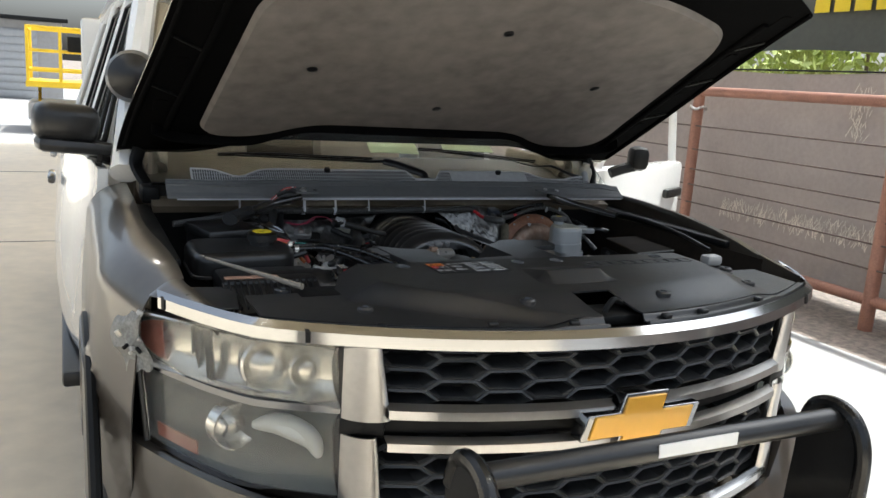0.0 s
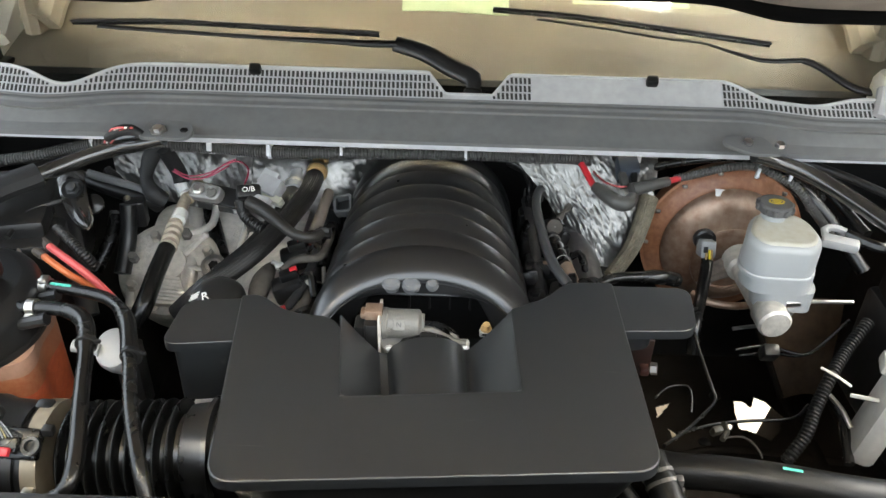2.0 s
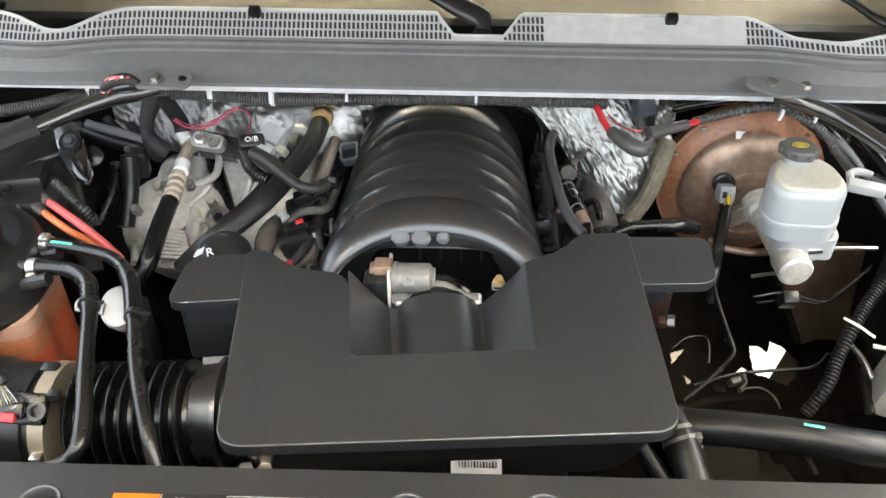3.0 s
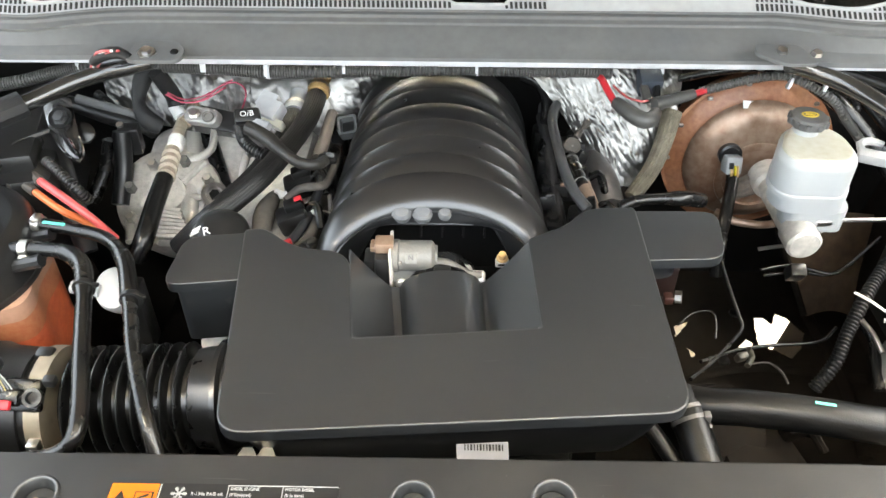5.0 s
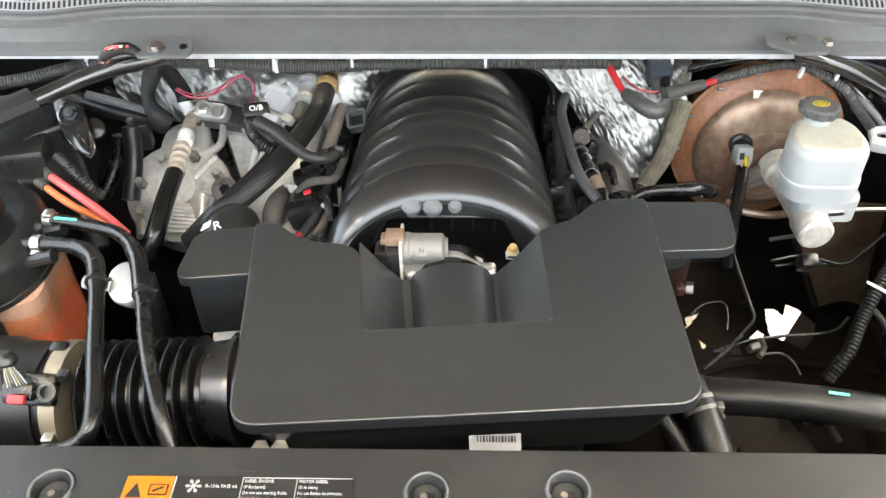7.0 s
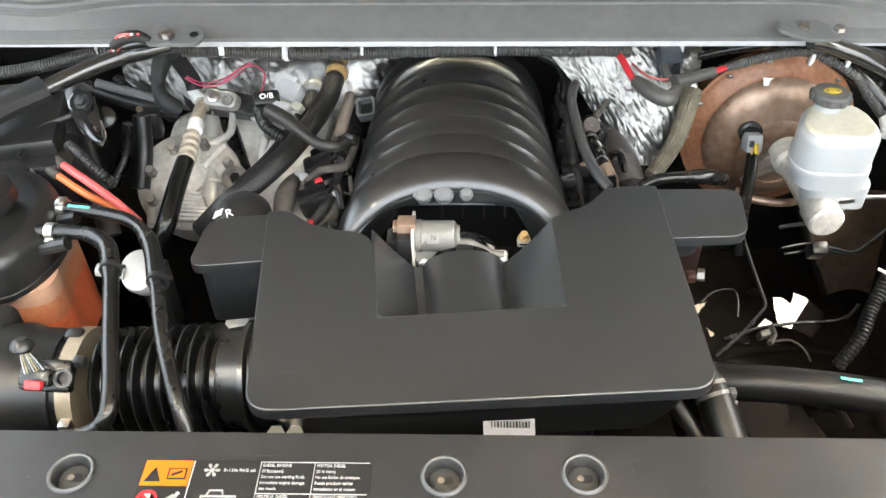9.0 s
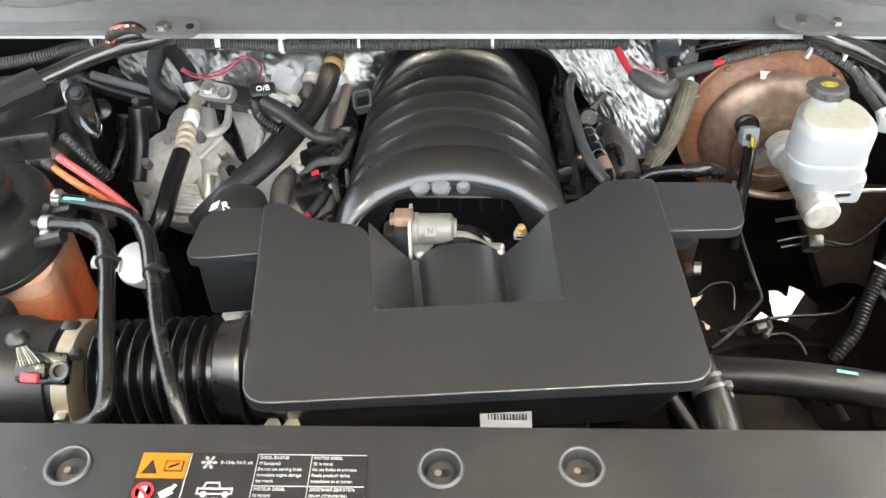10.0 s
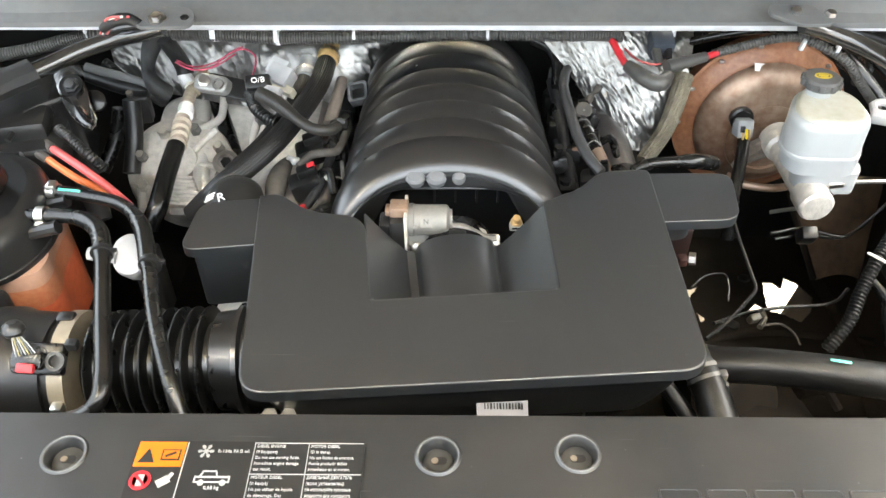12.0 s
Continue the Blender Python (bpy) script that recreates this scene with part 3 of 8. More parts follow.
def fender_mesh(s):
    def f(u, v):
        y = 0.35 + 0.97 * u
        top = 1.066 + 0.057 * smoothstep(0.10, 0.48, y) + 0.036 * smoothstep(0.36, 1.05, y) - 0.012 * smoothstep(0.60, 0.34, y)
        wide = 0.990 - 0.09 * smoothstep(0.62, 0.25, y)
        inner = 0.852 - 0.046 * smoothstep(0.78, 0.35, y)
        if v < 0.12:
            k = v / 0.12
            x, z = inner, top - 0.05 * (1 - k)
        elif v < 0.45:
            k = (v - 0.12) / 0.33
            x = inner + (wide - 0.02 - inner) * math.sin(k * math.pi / 2)
            z = top - 0.10 * (1 - math.cos(k * math.pi / 2))
        else:
            k = (v - 0.45) / 0.55
            x = wide - 0.02 + 0.02 * math.sin(k * math.pi)
            z = top - 0.10 - (top - 0.55) * k
        arch = math.hypot(y - 0.78, max(0, 0) + (z - 0.42))
        if v > 0.45 and arch < 0.46:
            d = Vector((y - 0.78, z - 0.42)).normalized() * 0.46
            z = max(z, 0.42 + d.y)
            x = wide + 0.012
        return Vector((s * x, y, z))
    return sheet(f, 40, 40, 0.003)


def fender_nose(s):
    """The fender's front corner, drawn to a point between the cover panel and the headlight's upper edge."""
    def f(u, v):
        y = 0.165 + 0.195 * v
        xo = 0.76
        while xo < 0.875 and front_y(xo) + 0.004 < y:
            xo += 0.0015
        a, b = Vector((0.768 + 0.20 * (y - 0.165), y, 1.080 + 0.085 * (y - 0.165))), Vector((xo, y, 1.084 - 0.11 * (y - 0.165)))
        p = a.lerp(b, u) + Vector((0, 0, 0.010 * v * math.sin(u * math.pi)))
        if u < 0.12:
            p.z -= 0.05 * (1 - u / 0.12) ** 2
        return Vector((s * p.x, p.y, p.z))
    return sheet(f, 24, 24, 0.003)


for s in (-1, 1):
    fen = part("fender", fender_mesh(s), FENDER, car, "glossy black front fender")
    part("nose", fender_nose(s), FENDER, fen)
    part("wheel_flare", tube([(s * 0.985, 0.78 + 0.46 * math.cos(a), 0.42 + 0.46 * math.sin(a)) for a in (math.pi * k / 12 for k in range(13))], 0.014, 8), DARK, car)
    for y in (0.78, 3.75):
        w = part("wheel", lathe((s * 0.74 if s > 0 else -0.98, y, 0.40), (1, 0, 0), [(0, 0.24), (0, 0.36), (0.03, 0.395), (0.21, 0.395), (0.24, 0.36), (0.24, 0.24), (0.2, 0.22), (0.04, 0.22)], 36), TYRE, car, "black tyre")
        part("rim", lathe((s * 0.86, y, 0.40), (s, 0, 0), [(0, 0.23), (0.08, 0.225), (0.10, 0.21), (0.06, 0.19), (0.04, 0.09), (0.07, 0.07), (0.075, 0)], 24), STEEL, w, "steel rim")


def door_mesh(s, y0, y1):
    def f(u, v):
        y = y0 + (y1 - y0) * u
        z = 0.48 + 0.72 * v
        return Vector((s * (0.955 + 0.09 * smoothstep(1.33, 2.2, y) + 0.035 * math.sin(min(1, v * 1.1) * math.pi) ** 0.7 - 0.02 * v), y, z))
    return sheet(f, 6, 14, 0.03)


for y0, y1, nm in ((1.33, 2.42, "front_door"), (2.44, 3.35, "rear_door")):
    d = part(nm, door_mesh(-1, y0, y1), WHITE, car, "white door")
    part("door_handle", box((-1.075, y1 - 0.16, 1.05), (0.03, 0.2, 0.035), 0.012), CHROME if nm == "rear_door" else PAINT, d)
part("rear_door", door_mesh(1, 2.44, 3.35), WHITE, car, "white door")
for s in (-1, 1):
    part("quarter_panel", door_mesh(s, 3.37, 5.0), WHITE, car, "white rear quarter")
    part("sill", box((s * 0.94, 2.4, 0.42), (0.09, 2.3, 0.14), 0.03), DARK, car)
    part("running_board", box((s * 0.99, 2.55, 0.42), (0.13, 1.9, 0.06), 0.015), PLASTIC, car, "black running board")
    # cabin frame
    part("pillar", tube([(s * 0.86, 1.30, 1.19), (s * 0.80, 1.62, 1.50), (s * 0.73, 2.02, 1.78)], 0.045, 10), WHITE, car, "white windscreen pillar")
    part("roof_rail", tube([(s * 0.73, 2.0, 1.78), (s * 0.74, 3.2, 1.84), (s * 0.74, 4.8, 1.80)], 0.05, 10), WHITE, car)
    for y, z in ((2.45, 1.80), (3.40, 1.82), (4.85, 1.78)):
        part("pillar", tube([(s * 0.93, y, 1.2), (s * 0.75, y + 0.03, z)], 0.02, 8), WHITE, car)
    if s < 0:
        w = part("side_window", sheet(lambda u, v: Vector((-0.925 + 0.17 * v, (1.62 + 0.42 * v) + (3.36 - 1.62 - 0.42 * v) * u, 1.2 + 0.56 * v)), 2, 2, 0.004), GLASS, car, "clear side window")
        part("window_trim", tube([(-0.93, 1.36, 1.21), (-0.84, 1.72, 1.5), (-0.76, 2.06, 1.77)], 0.009, 8), DARK, car)
        for ya, yb in ((1.66, 2.40), (2.52, 3.34)):
            lean = 0.42 if ya < 2 else 0.02
            edge = [(-0.932, ya, 1.215), (-0.932 + 0.162, ya + lean * 0.95, 1.745), (-0.770, yb + 0.02, 1.745), (-0.932, yb, 1.215), (-0.932, ya, 1.215)]
            part("window_seal", tube(edge, 0.008, 8, smooth_line=False), DARK, w, "black rubber window seal")
part("roof", sheet(lambda u, v: Vector(((2 * u - 1) * 0.74, 2.0 + 2.85 * v, 1.80 + 0.06 * (1 - (2 * u - 1) ** 2) + 0.02 * math.sin(v * 3.1))), 12, 12, 0.02), WHITE, car, "white roof")
part("tailgate", box((0, 5.0, 1.2), (1.8, 0.08, 1.2), 0.03), WHITE, car)


def glass_at(u, v):
    w = 2 * u - 1
    y0, z0 = 1.030 + 0.06 * w * w, 1.190
    y1, z1 = 1.98 + 0.05 * w * w, 1.79
    return Vector((w * (0.80 + (0.70 - 0.80) * v), y0 + (y1 - y0) * v, z0 + (z1 - z0) * v + 0.02 * math.sin(v * math.pi)))


ws = part("windscreen", sheet(glass_at, 20, 12, 0.005), GLASS, car, "clear windscreen")
ws.visible_shadow = False
part("dashboard", sheet(lambda u, v: Vector(((2 * u - 1) * 0.80, 1.075 + 0.745 * v, 1.125 + 0.095 * math.sin(v * 2.2) - 0.30 * max(0, v - 0.85) * 6)), 16, 14, 0.02), DASH, car, "dark grey dashboard")
for x0, x1, y0, z0 in ((-0.09, 0.09, 1.225, 1.278), (0.20, 0.40, 1.262, 1.288)):
    pp = thing("dash_paper", "pale green paper standing behind the windscreen", "paper", ((x0 + x1) / 2, y0, z0), "papers on the dashboard")
    part("sheet", sheet(lambda u, v: Vector((x0 + (x1 - x0) * u, y0 + 0.075 * v, z0 + 0.045 * v + 0.002 * math.sin(u * 5))), 6, 4, 0.001), PALEGREEN, pp)
for s in (-1, 1):
    part("pillar_trim", tube([(s * 0.765, 1.33, 1.20), (s * 0.735, 1.62, 1.44), (s * 0.67, 2.0, 1.72)], 0.035, 10), TAN, car, "tan pillar trim")
    part("dash_end", box((s * 0.775, 1.56, 1.16), (0.04, 0.5, 0.20), 0.02), TAN, car, "tan dashboard end panel")
part("headliner", sheet(lambda u, v: Vector(((2 * u - 1) * 0.70, 2.02 + 2.8 * v, 1.765 + 0.05 * (1 - (2 * u - 1) ** 2))), 8, 8, 0.01), TAN, car, "tan headliner")
part("rear_bulkhead", box((0, 3.45, 1.12), (1.5, 0.05, 1.25), 0.02), DASH, car, "dark partition behind the seats")
part("cabin_floor", box((0, 3.2, 0.5), (1.8, 3.6, 0.06)), DASH, car)
for s in (-0.42, 0.42):
    part("seat", join(box((s, 2.55, 0.85), (0.5, 0.5, 0.18), 0.05), box((s, 2.85, 1.2), (0.48, 0.16, 0.66), 0.06, (-12, 0, 0)), box((s, 2.93, 1.6), (0.26, 0.1, 0.18), 0.04)), TAN, car, "tan seat with headrest")

# open driver's door
HX, HY, OPEN = 1.045, 1.57, 62
od = part("open_door", box((0, 0, 0), (0.09, 1.05, 0.72), 0.03), WHITE, car, "white front door standing open")
od.matrix_world = Matrix()
od.location = Vector(od.location)
dm = Matrix.Translation((HX, HY, 0.84)) @ pose(0, 0, 0, 0, 0, -OPEN) @ Matrix.Translation((0, 0.53, 0))
od.data.transform(dm)
od.location = (0, -1.5, 0)
win = part("window_frame", join(tube([(0, -0.45, 0.34), (-0.02, -0.12, 0.66), (-0.03, 0.02, 0.74), (-0.03, 0.43, 0.76)], 0.022, 8), tube([(-0.03, 0.43, 0.76), (0, 0.46, 0.34)], 0.022, 8)), WHITE, od)
win.data.transform(dm)
hd = part("door_handle", box((0.06, 0.36, 0.20), (0.035, 0.2, 0.05), 0.014), PLASTIC, od, "black pull handle")
hd.data.transform(dm)
part("side_mirror", join(box((1.275, 1.52, 1.255), (0.085, 0.10, 0.105), 0.03, (0, 0, -20)), tube([(1.15, 1.545, 1.185), (1.20, 1.53, 1.205), (1.26, 1.52, 1.22)], 0.024, 8)), DARK, od, "black side mirror")

# passenger mirror and spot lamp
part("side_mirror", join(box((-1.02, 1.44, 1.330), (0.185, 0.14, 0.115), 0.035, (0, 4, 8), 3), box((-0.995, 1.43, 1.258), (0.225, 0.12, 0.045), 0.02, (0, 5, 8)), tube([(-0.95, 1.45, 1.25), (-0.86, 1.46, 1.22)], 0.035, 8)), SATIN, car, "glossy black side mirror")
spot = part("spot_lamp", lathe((-0.822, 1.44, 1.481), (0.15, 1, -0.05), [(-0.082, 0), (-0.075, 0.040), (-0.05, 0.070), (0, 0.083), (0.045, 0.079), (0.056, 0.068), (0.056, 0)], 28), PLASTIC, car, "round black spot lamp on the pillar")
part("bracket", tube([(-0.822, 1.44, 1.42), (-0.81, 1.45, 1.395), (-0.79, 1.50, 1.39)], 0.015, 8), STEEL, spot)

# headlights
HOUSING = mat("grey lamp housing", (0.14, 0.15, 0.142), 0.30, 0.3, var=0.1)
BARS = mat("satin silver trim", (0.50, 0.49, 0.475), 0.30, 1.0, var=0.06)
GUIDE = mat("milky light guide", (0.78, 0.80, 0.78), 0.3, var=0.04)
for s in (-1, 1):
    def lens(u, v, s=s):
        x = 0.572 - 0.014 * v + (0.328 - 0.010 * v) * u
        z = 1.038 - 0.012 * u - 0.322 * v * (1 - 0.10 * u)
        y = front_y(x) + 0.025 + 0.015 * (v - 0.5) ** 2
        return Vector((s * x, y, z))
    hl = part("headlight", sheet(lens, 18, 14, 0.004), LENS, car, "clear wraparound headlight with chrome reflectors")
    hl.visible_shadow = False
    part("upper_reflector", sheet(lambda u, v: lens(u, v * 0.385) + Vector((0, 0.075 - 0.05 * abs(2 * u - 0.9) ** 2 - 0.05 * abs(2 * v - 1) ** 3, 0)), 36, 20, 0.004), REFLECTOR, hl, "silver reflector")
    part("lower_reflector", sheet(lambda u, v: lens(u, 0.415 + v * 0.585) + Vector((0, 0.07 - 0.03 * abs(2 * u - 1) ** 3 - 0.04 * abs(2 * v - 1) ** 3, 0)), 36, 20, 0.004), HOUSING, hl, "grey lamp housing")
    c = lens(0.34, 0.185) + Vector((0, 0.035, 0))
    part("projector", lathe(c, (0, -1, 0.05), [(-0.03, 0.054), (0.0, 0.054), (0.003, 0.049), (-0.012, 0.044), (-0.006, 0.040), (0.010, 0.031), (0.018, 0.016), (0.020, 0)], 32), REFLECTOR, hl, "round projector")
    part("bezel_step", sheet(lambda u, v: lens(0.06 + 0.88 * u, 0.342 + 0.03 * v) + Vector((0, 0.03 + 0.02 * v, 0)), 18, 3, 0.004), CHROME, hl)
    part("dark_divider", sheet(lambda u, v: lens(0.62 + 0.035 * u, 0.02 + 0.33 * v) + Vector((0, 0.022, 0)), 3, 8, 0.004), DARK, hl, "dark divider")
    part("second_lamp", lathe(lens(0.14, 0.20) + Vector((0, 0.03, 0)), (0, -1, 0.05), [(-0.02, 0.036), (0.0, 0.036), (0.003, 0.032), (-0.01, 0.028), (0.006, 0.018), (0.011, 0)], 28), REFLECTOR, hl, "small round lamp")
    part("light_guide", tube([lens(a, b) + Vector((0, 0.028, 0)) for a, b in ((0.44, 0.585), (0.32, 0.555), (0.21, 0.585), (0.12, 0.65), (0.09, 0.75))], lambda t: 0.007 + 0.016 * math.sin(3.14 * t) ** 0.7, 12), GUIDE, hl, "milky white crescent light guide")
    c = lens(0.53, 0.63) + Vector((0, 0.03, 0))
    part("lower_lamp", lathe(c, (-s * 0.3, -1, 0.05), [(-0.03, 0.066), (0.004, 0.066), (0.004, 0.061), (-0.012, 0.04), (0.0, 0.024), (0.006, 0)], 32, (0.75, 0.72)), REFLECTOR, hl, "bright lower lamp bowl")
    part("chrome_divider", sheet(lambda u, v: lens(u, 0.375 + 0.045 * v) - Vector((0, 0.006, 0)), 18, 2, 0.004), CHROME, hl, "chrome strip")
    part("chrome_divider", sheet(lambda u, v: lens(u, 0.955 + 0.045 * v) - Vector((0, 0.008, 0)), 18, 2, 0.004), CHROME, hl, "chrome strip")
    part("side_marker", sheet(lambda u, v: lens(0.86 + 0.14 * u, 0.03 + 0.29 * v) + Vector((0, 0.012, 0)), 4, 4, 0.003), AMBERLENS, hl, "red-amber marker")
    part("side_marker", sheet(lambda u, v: lens(0.74 + 0.2 * u, 0.82 + 0.1 * v) + Vector((0, 0.010, 0)), 4, 4, 0.003), AMBERLENS, hl, "red-amber marker")
    part("headlight_seam", tube([lens(0, v) - Vector((s * 0.01, 0.004, 0)) for v in (0, 0.25, 0.5, 0.75, 1.0)], 0.010, 6), INK, hl)
    part("headlight_seam", tube([lens(1, v) + Vector((s * 0.006, 0.0, 0)) for v in (0, 0.25, 0.5, 0.75, 1.0)], 0.006, 6), INK, hl)


rnd = random.Random(12)
tb = part("torn_bracket", sheet(lambda u, v: Vector((-0.885 - 0.05 * u - 0.015 * math.sin(v * 5), 0.338 + 0.05 * u * u + 0.012 * noise.noise(Vector((u * 4, v * 5, 1))), 1.035 - 0.125 * v - 0.02 * u + 0.012 * noise.noise(Vector((u * 3, v * 7, 4))))), 8, 12, 0.003), mat("scuffed grey bracket", (0.20, 0.20, 0.19), 0.45, var=0.4, scale=20, dust=0.2), car, "torn grey bracket at the damaged fender corner")
for k in range(7):
    c = Vector((-0.893 - 0.045 * rnd.random(), 0.325 + 0.02 * rnd.random(), 1.04 - 0.14 * rnd.random()))
    part("torn_tab", box(c, (0.006 + 0.012 * rnd.random(), 0.006, 0.006 + 0.014 * rnd.random()), 0.002, (rnd.uniform(-40, 40), rnd.uniform(-40, 40), rnd.uniform(-40, 40))), (ZINC, DARK, WHITEPL)[k % 3], tb)


def strip(x0, x1, z0, z1, out, n=48, thick=0.003, dz=0.0):
    """A bright strip that follows the nose."""
    return sheet(lambda u, v: Vector((x0 + (x1 - x0) * u, front_y(x0 + (x1 - x0) * u) - out * min(1, 4 * v, 4 * (1 - v)) - 0.004 * (0.5 - v), z0 + (z1 - z0) * v + dz * u)), n, 8, thick)


grille = part("grille_frame", strip(-0.865, 0.865, 1.040, 1.084, 0.02), CHROME, car, "bright chrome grille surround")
for x0, x1 in ((-0.64, -0.632), (0.632, 0.64), (-0.86, -0.855)):
    part("trim_gap", strip(x0, x1, 1.043, 1.082, 0.0235, 2, 0.002), DARK, grille)
part("lower_bar", strip(-0.495, 0.495, 0.905, 0.938, 0.02), BARS, grille)
part("lower_bar", strip(-0.495, 0.495, 0.840, 0.872, 0.02), BARS, grille)
part("lower_bar", strip(-0.52, 0.52, 0.63, 0.66, 0.02), CHROME, grille)
for s in (-1, 1):
    for z0, z1 in ((0.60, 0.872), (0.903, 1.05)):
        part("end_frame", sheet(lambda u, v: Vector((s * (0.485 + 0.085 * u + 0.025 * v * (1 - u)), front_y(0.485 + 0.085 * u) - 0.016 * math.sin(u * 3.14) ** 0.6, z0 + (z1 - z0) * v)), 10, 10, 0.004), BARS, grille)
    part("seam_block", box((s * 0.53, front_y(0.53) + 0.012, 0.8875), (0.085, 0.03, 0.031), 0.004, (0, 0, s * 22)), DARK, grille)
part("mid_bar", sheet(lambda u, v: Vector((-0.53 + 1.06 * u, front_y(-0.53 + 1.06 * u) + 0.02, 0.872 + 0.033 * v)), 24, 2, 0.004), DARK, grille)
part("backing", sheet(lambda u, v: Vector((-0.54 + 1.08 * u, front_y(-0.54 + 1.08 * u) + 0.075, 0.62 + 0.43 * v)), 24, 2, 0.004), DARK, grille)


def hex_mesh(x0, x1, z0, z1, w, h):
    """An open honeycomb of wide flat-topped cells that follows the nose; every other column is set half a cell lower."""
    bm = bmesh.new()
    step = 0.77 * w
    shape = [(-0.5, 0), (-0.29, 0.5), (0.29, 0.5), (0.5, 0), (0.29, -0.5), (-0.29, -0.5)]
    cols = int((x1 - x0 - w) / step) + 2
    for c in range(cols):
        x = (x0 + x1) / 2 + (c - (cols - 1) / 2) * step
        for r in range(-1, int((z1 - z0) / h) + 2):
            z = z0 + (r + (0.5 if c % 2 else 0)) * h
            if z + h * 0.3 < z0 or z - h * 0.3 > z1:
                continue
            rings = []
            for k, kh, dy in ((1.04, 1.06, 0.004), (0.90, 0.80, 0.0), (0.84, 0.68, 0.005), (0.80, 0.60, 0.022), (0.79, 0.58, 0.055)):
                rings.append([bm.verts.new((x + px * w * k, front_y(x + px * w * k) + 0.012 + dy, min(z1 + 0.008, max(z0 - 0.008, z + pz * h * kh)))) for px, pz in shape])
            for a, b in zip(rings, rings[1:]):
                for i in range(6):
                    bm.faces.new((a[i], a[(i + 1) % 6], b[(i + 1) % 6], b[i]))
    return bm


GRILLE = mat("charcoal grille plastic", (0.024, 0.025, 0.026), 0.38, var=0.1, dust=0.08)
part("upper_mesh", hex_mesh(-0.50, 0.50, 0.94, 1.045, 0.118, 0.0415), GRILLE, grille, "charcoal honeycomb mesh", 20)
part("lower_mesh", hex_mesh(-0.50, 0.50, 0.66, 0.84, 0.118, 0.0415), GRILLE, grille, "charcoal honeycomb mesh", 20)
bow = rounded([(-0.145, -0.026), (-0.052, -0.026), (-0.062, -0.063), (0.045, -0.063), (0.056, -0.026), (0.13, -0.026), (0.145, 0.026), (0.052, 0.026), (0.062, 0.063), (-0.045, 0.063), (-0.056, 0.026), (-0.13, 0.026)], 0.004, 3)
bm_ = Matrix.Translation((-0.004, -0.165, 0.899)) @ pose(0, 0, 0, 90, 0, 0)
em = part("emblem", prism([p * 1.0 for p in bow], -0.03, 0.004, 0.006, bm_), CHROME, grille, "chrome-edged gold cross-shaped emblem")
part("emblem_face", prism([p * 0.875 for p in bow], 0.002, 0.008, 0.002, bm_), GOLD, em)

# bumper and push bar
part("bumper", sheet(lambda u, v: Vector(((2 * u - 1) * 0.93, front_y((2 * u - 1) * 0.93) - 0.03 - 0.05 * math.sin(v * 3.1), 0.35 + (0.28 + 0.105 * smoothstep(0.52, 0.60, abs(2 * u - 1) * 0.93)) * v)), 60, 8, 0.03), FENDER, car, "black front bumper")
pb = part("push_bar", tube([(-0.43, -0.27, 0.896), (0.43, -0.27, 0.896)], 0.024, 16, smooth_line=False), SATIN, car, "black steel push bar")
for s in (-1, 1):
    part("bar_upright", prism(rounded([(-0.072, -0.42), (0.10, -0.42), (0.080, -0.015), (0.05, 0.034), (-0.030, 0.040), (-0.072, -0.012)], 0.040, 6), -0.010, 0.010, 0.004, pose(s * 0.43, -0.27, 0.88, 90, 0, 90)), SATIN, pb, "flat black upright plate")
    part("edge_rubber", tube([(s * 0.43, -0.344, 0.50), (s * 0.43, -0.344, 0.70), (s * 0.43, -0.342, 0.84), (s * 0.43, -0.312, 0.904), (s * 0.43, -0.262, 0.921), (s * 0.43, -0.215, 0.904), (s * 0.43, -0.192, 0.85)], 0.017, 10), RUBBER, pb)
part("maker_label", box((0.03, -0.293, 0.902), (0.19, 0.004, 0.026), 0.001), PAPER, pb, "white label bar")
part("lower_tube", tube([(-0.40, -0.25, 0.66), (0.40, -0.25, 0.66)], 0.03, 14, smooth_line=False), SATIN, pb)

# ---- front of the engine bay ----
ZC = 1.115


def cover_z(x, y):
    """Height of the panel: a raised middle with sloping flanks and a ramped pocket."""
    ax = abs(x)
    edge = 0.435 - 1.7 * max(0.0, 0.19 - y) ** 1.25 if x < 0 else 0.475 - 0.22 * max(0.0, 0.25 - y)
    k = min(1, max(0, (ax - edge) / (0.075 if x < 0 else 0.115)))
    z = ZC - 0.036 * (k * 0.7 + 0.3 * smoothstep(0, 1, k)) - 0.018 * (1 - k) * smoothstep(0.055, -0.075, y - 0.40 * x * x)
    if 0.092 < y < 0.244:                      # raised wedge above the latch
        h = 0.021 * (min(1, (0.244 - y) / 0.106) if y > 0.138 else (y - 0.092) / 0.046)
        left, right = -0.066 - 0.18 * (0.244 - y), 0.103 + 0.07 * (0.244 - y)
        side = min(1, (x - left) / (-0.060 - left), (right - x) / (right - 0.102 + 0.17 * (0.244 - y)))
        z += h * max(0, side)
    return z


def cover_at(u, v):
    x = (2 * u - 1) * 0.70
    y1 = 0.337 - 0.080 * smoothstep(0.47, 0.52, abs(x))
    y0 = -0.085 + 0.40 * x * x
    y = y0 + (y1 - y0) * v
    return Vector((x, y, cover_z(x, y)))


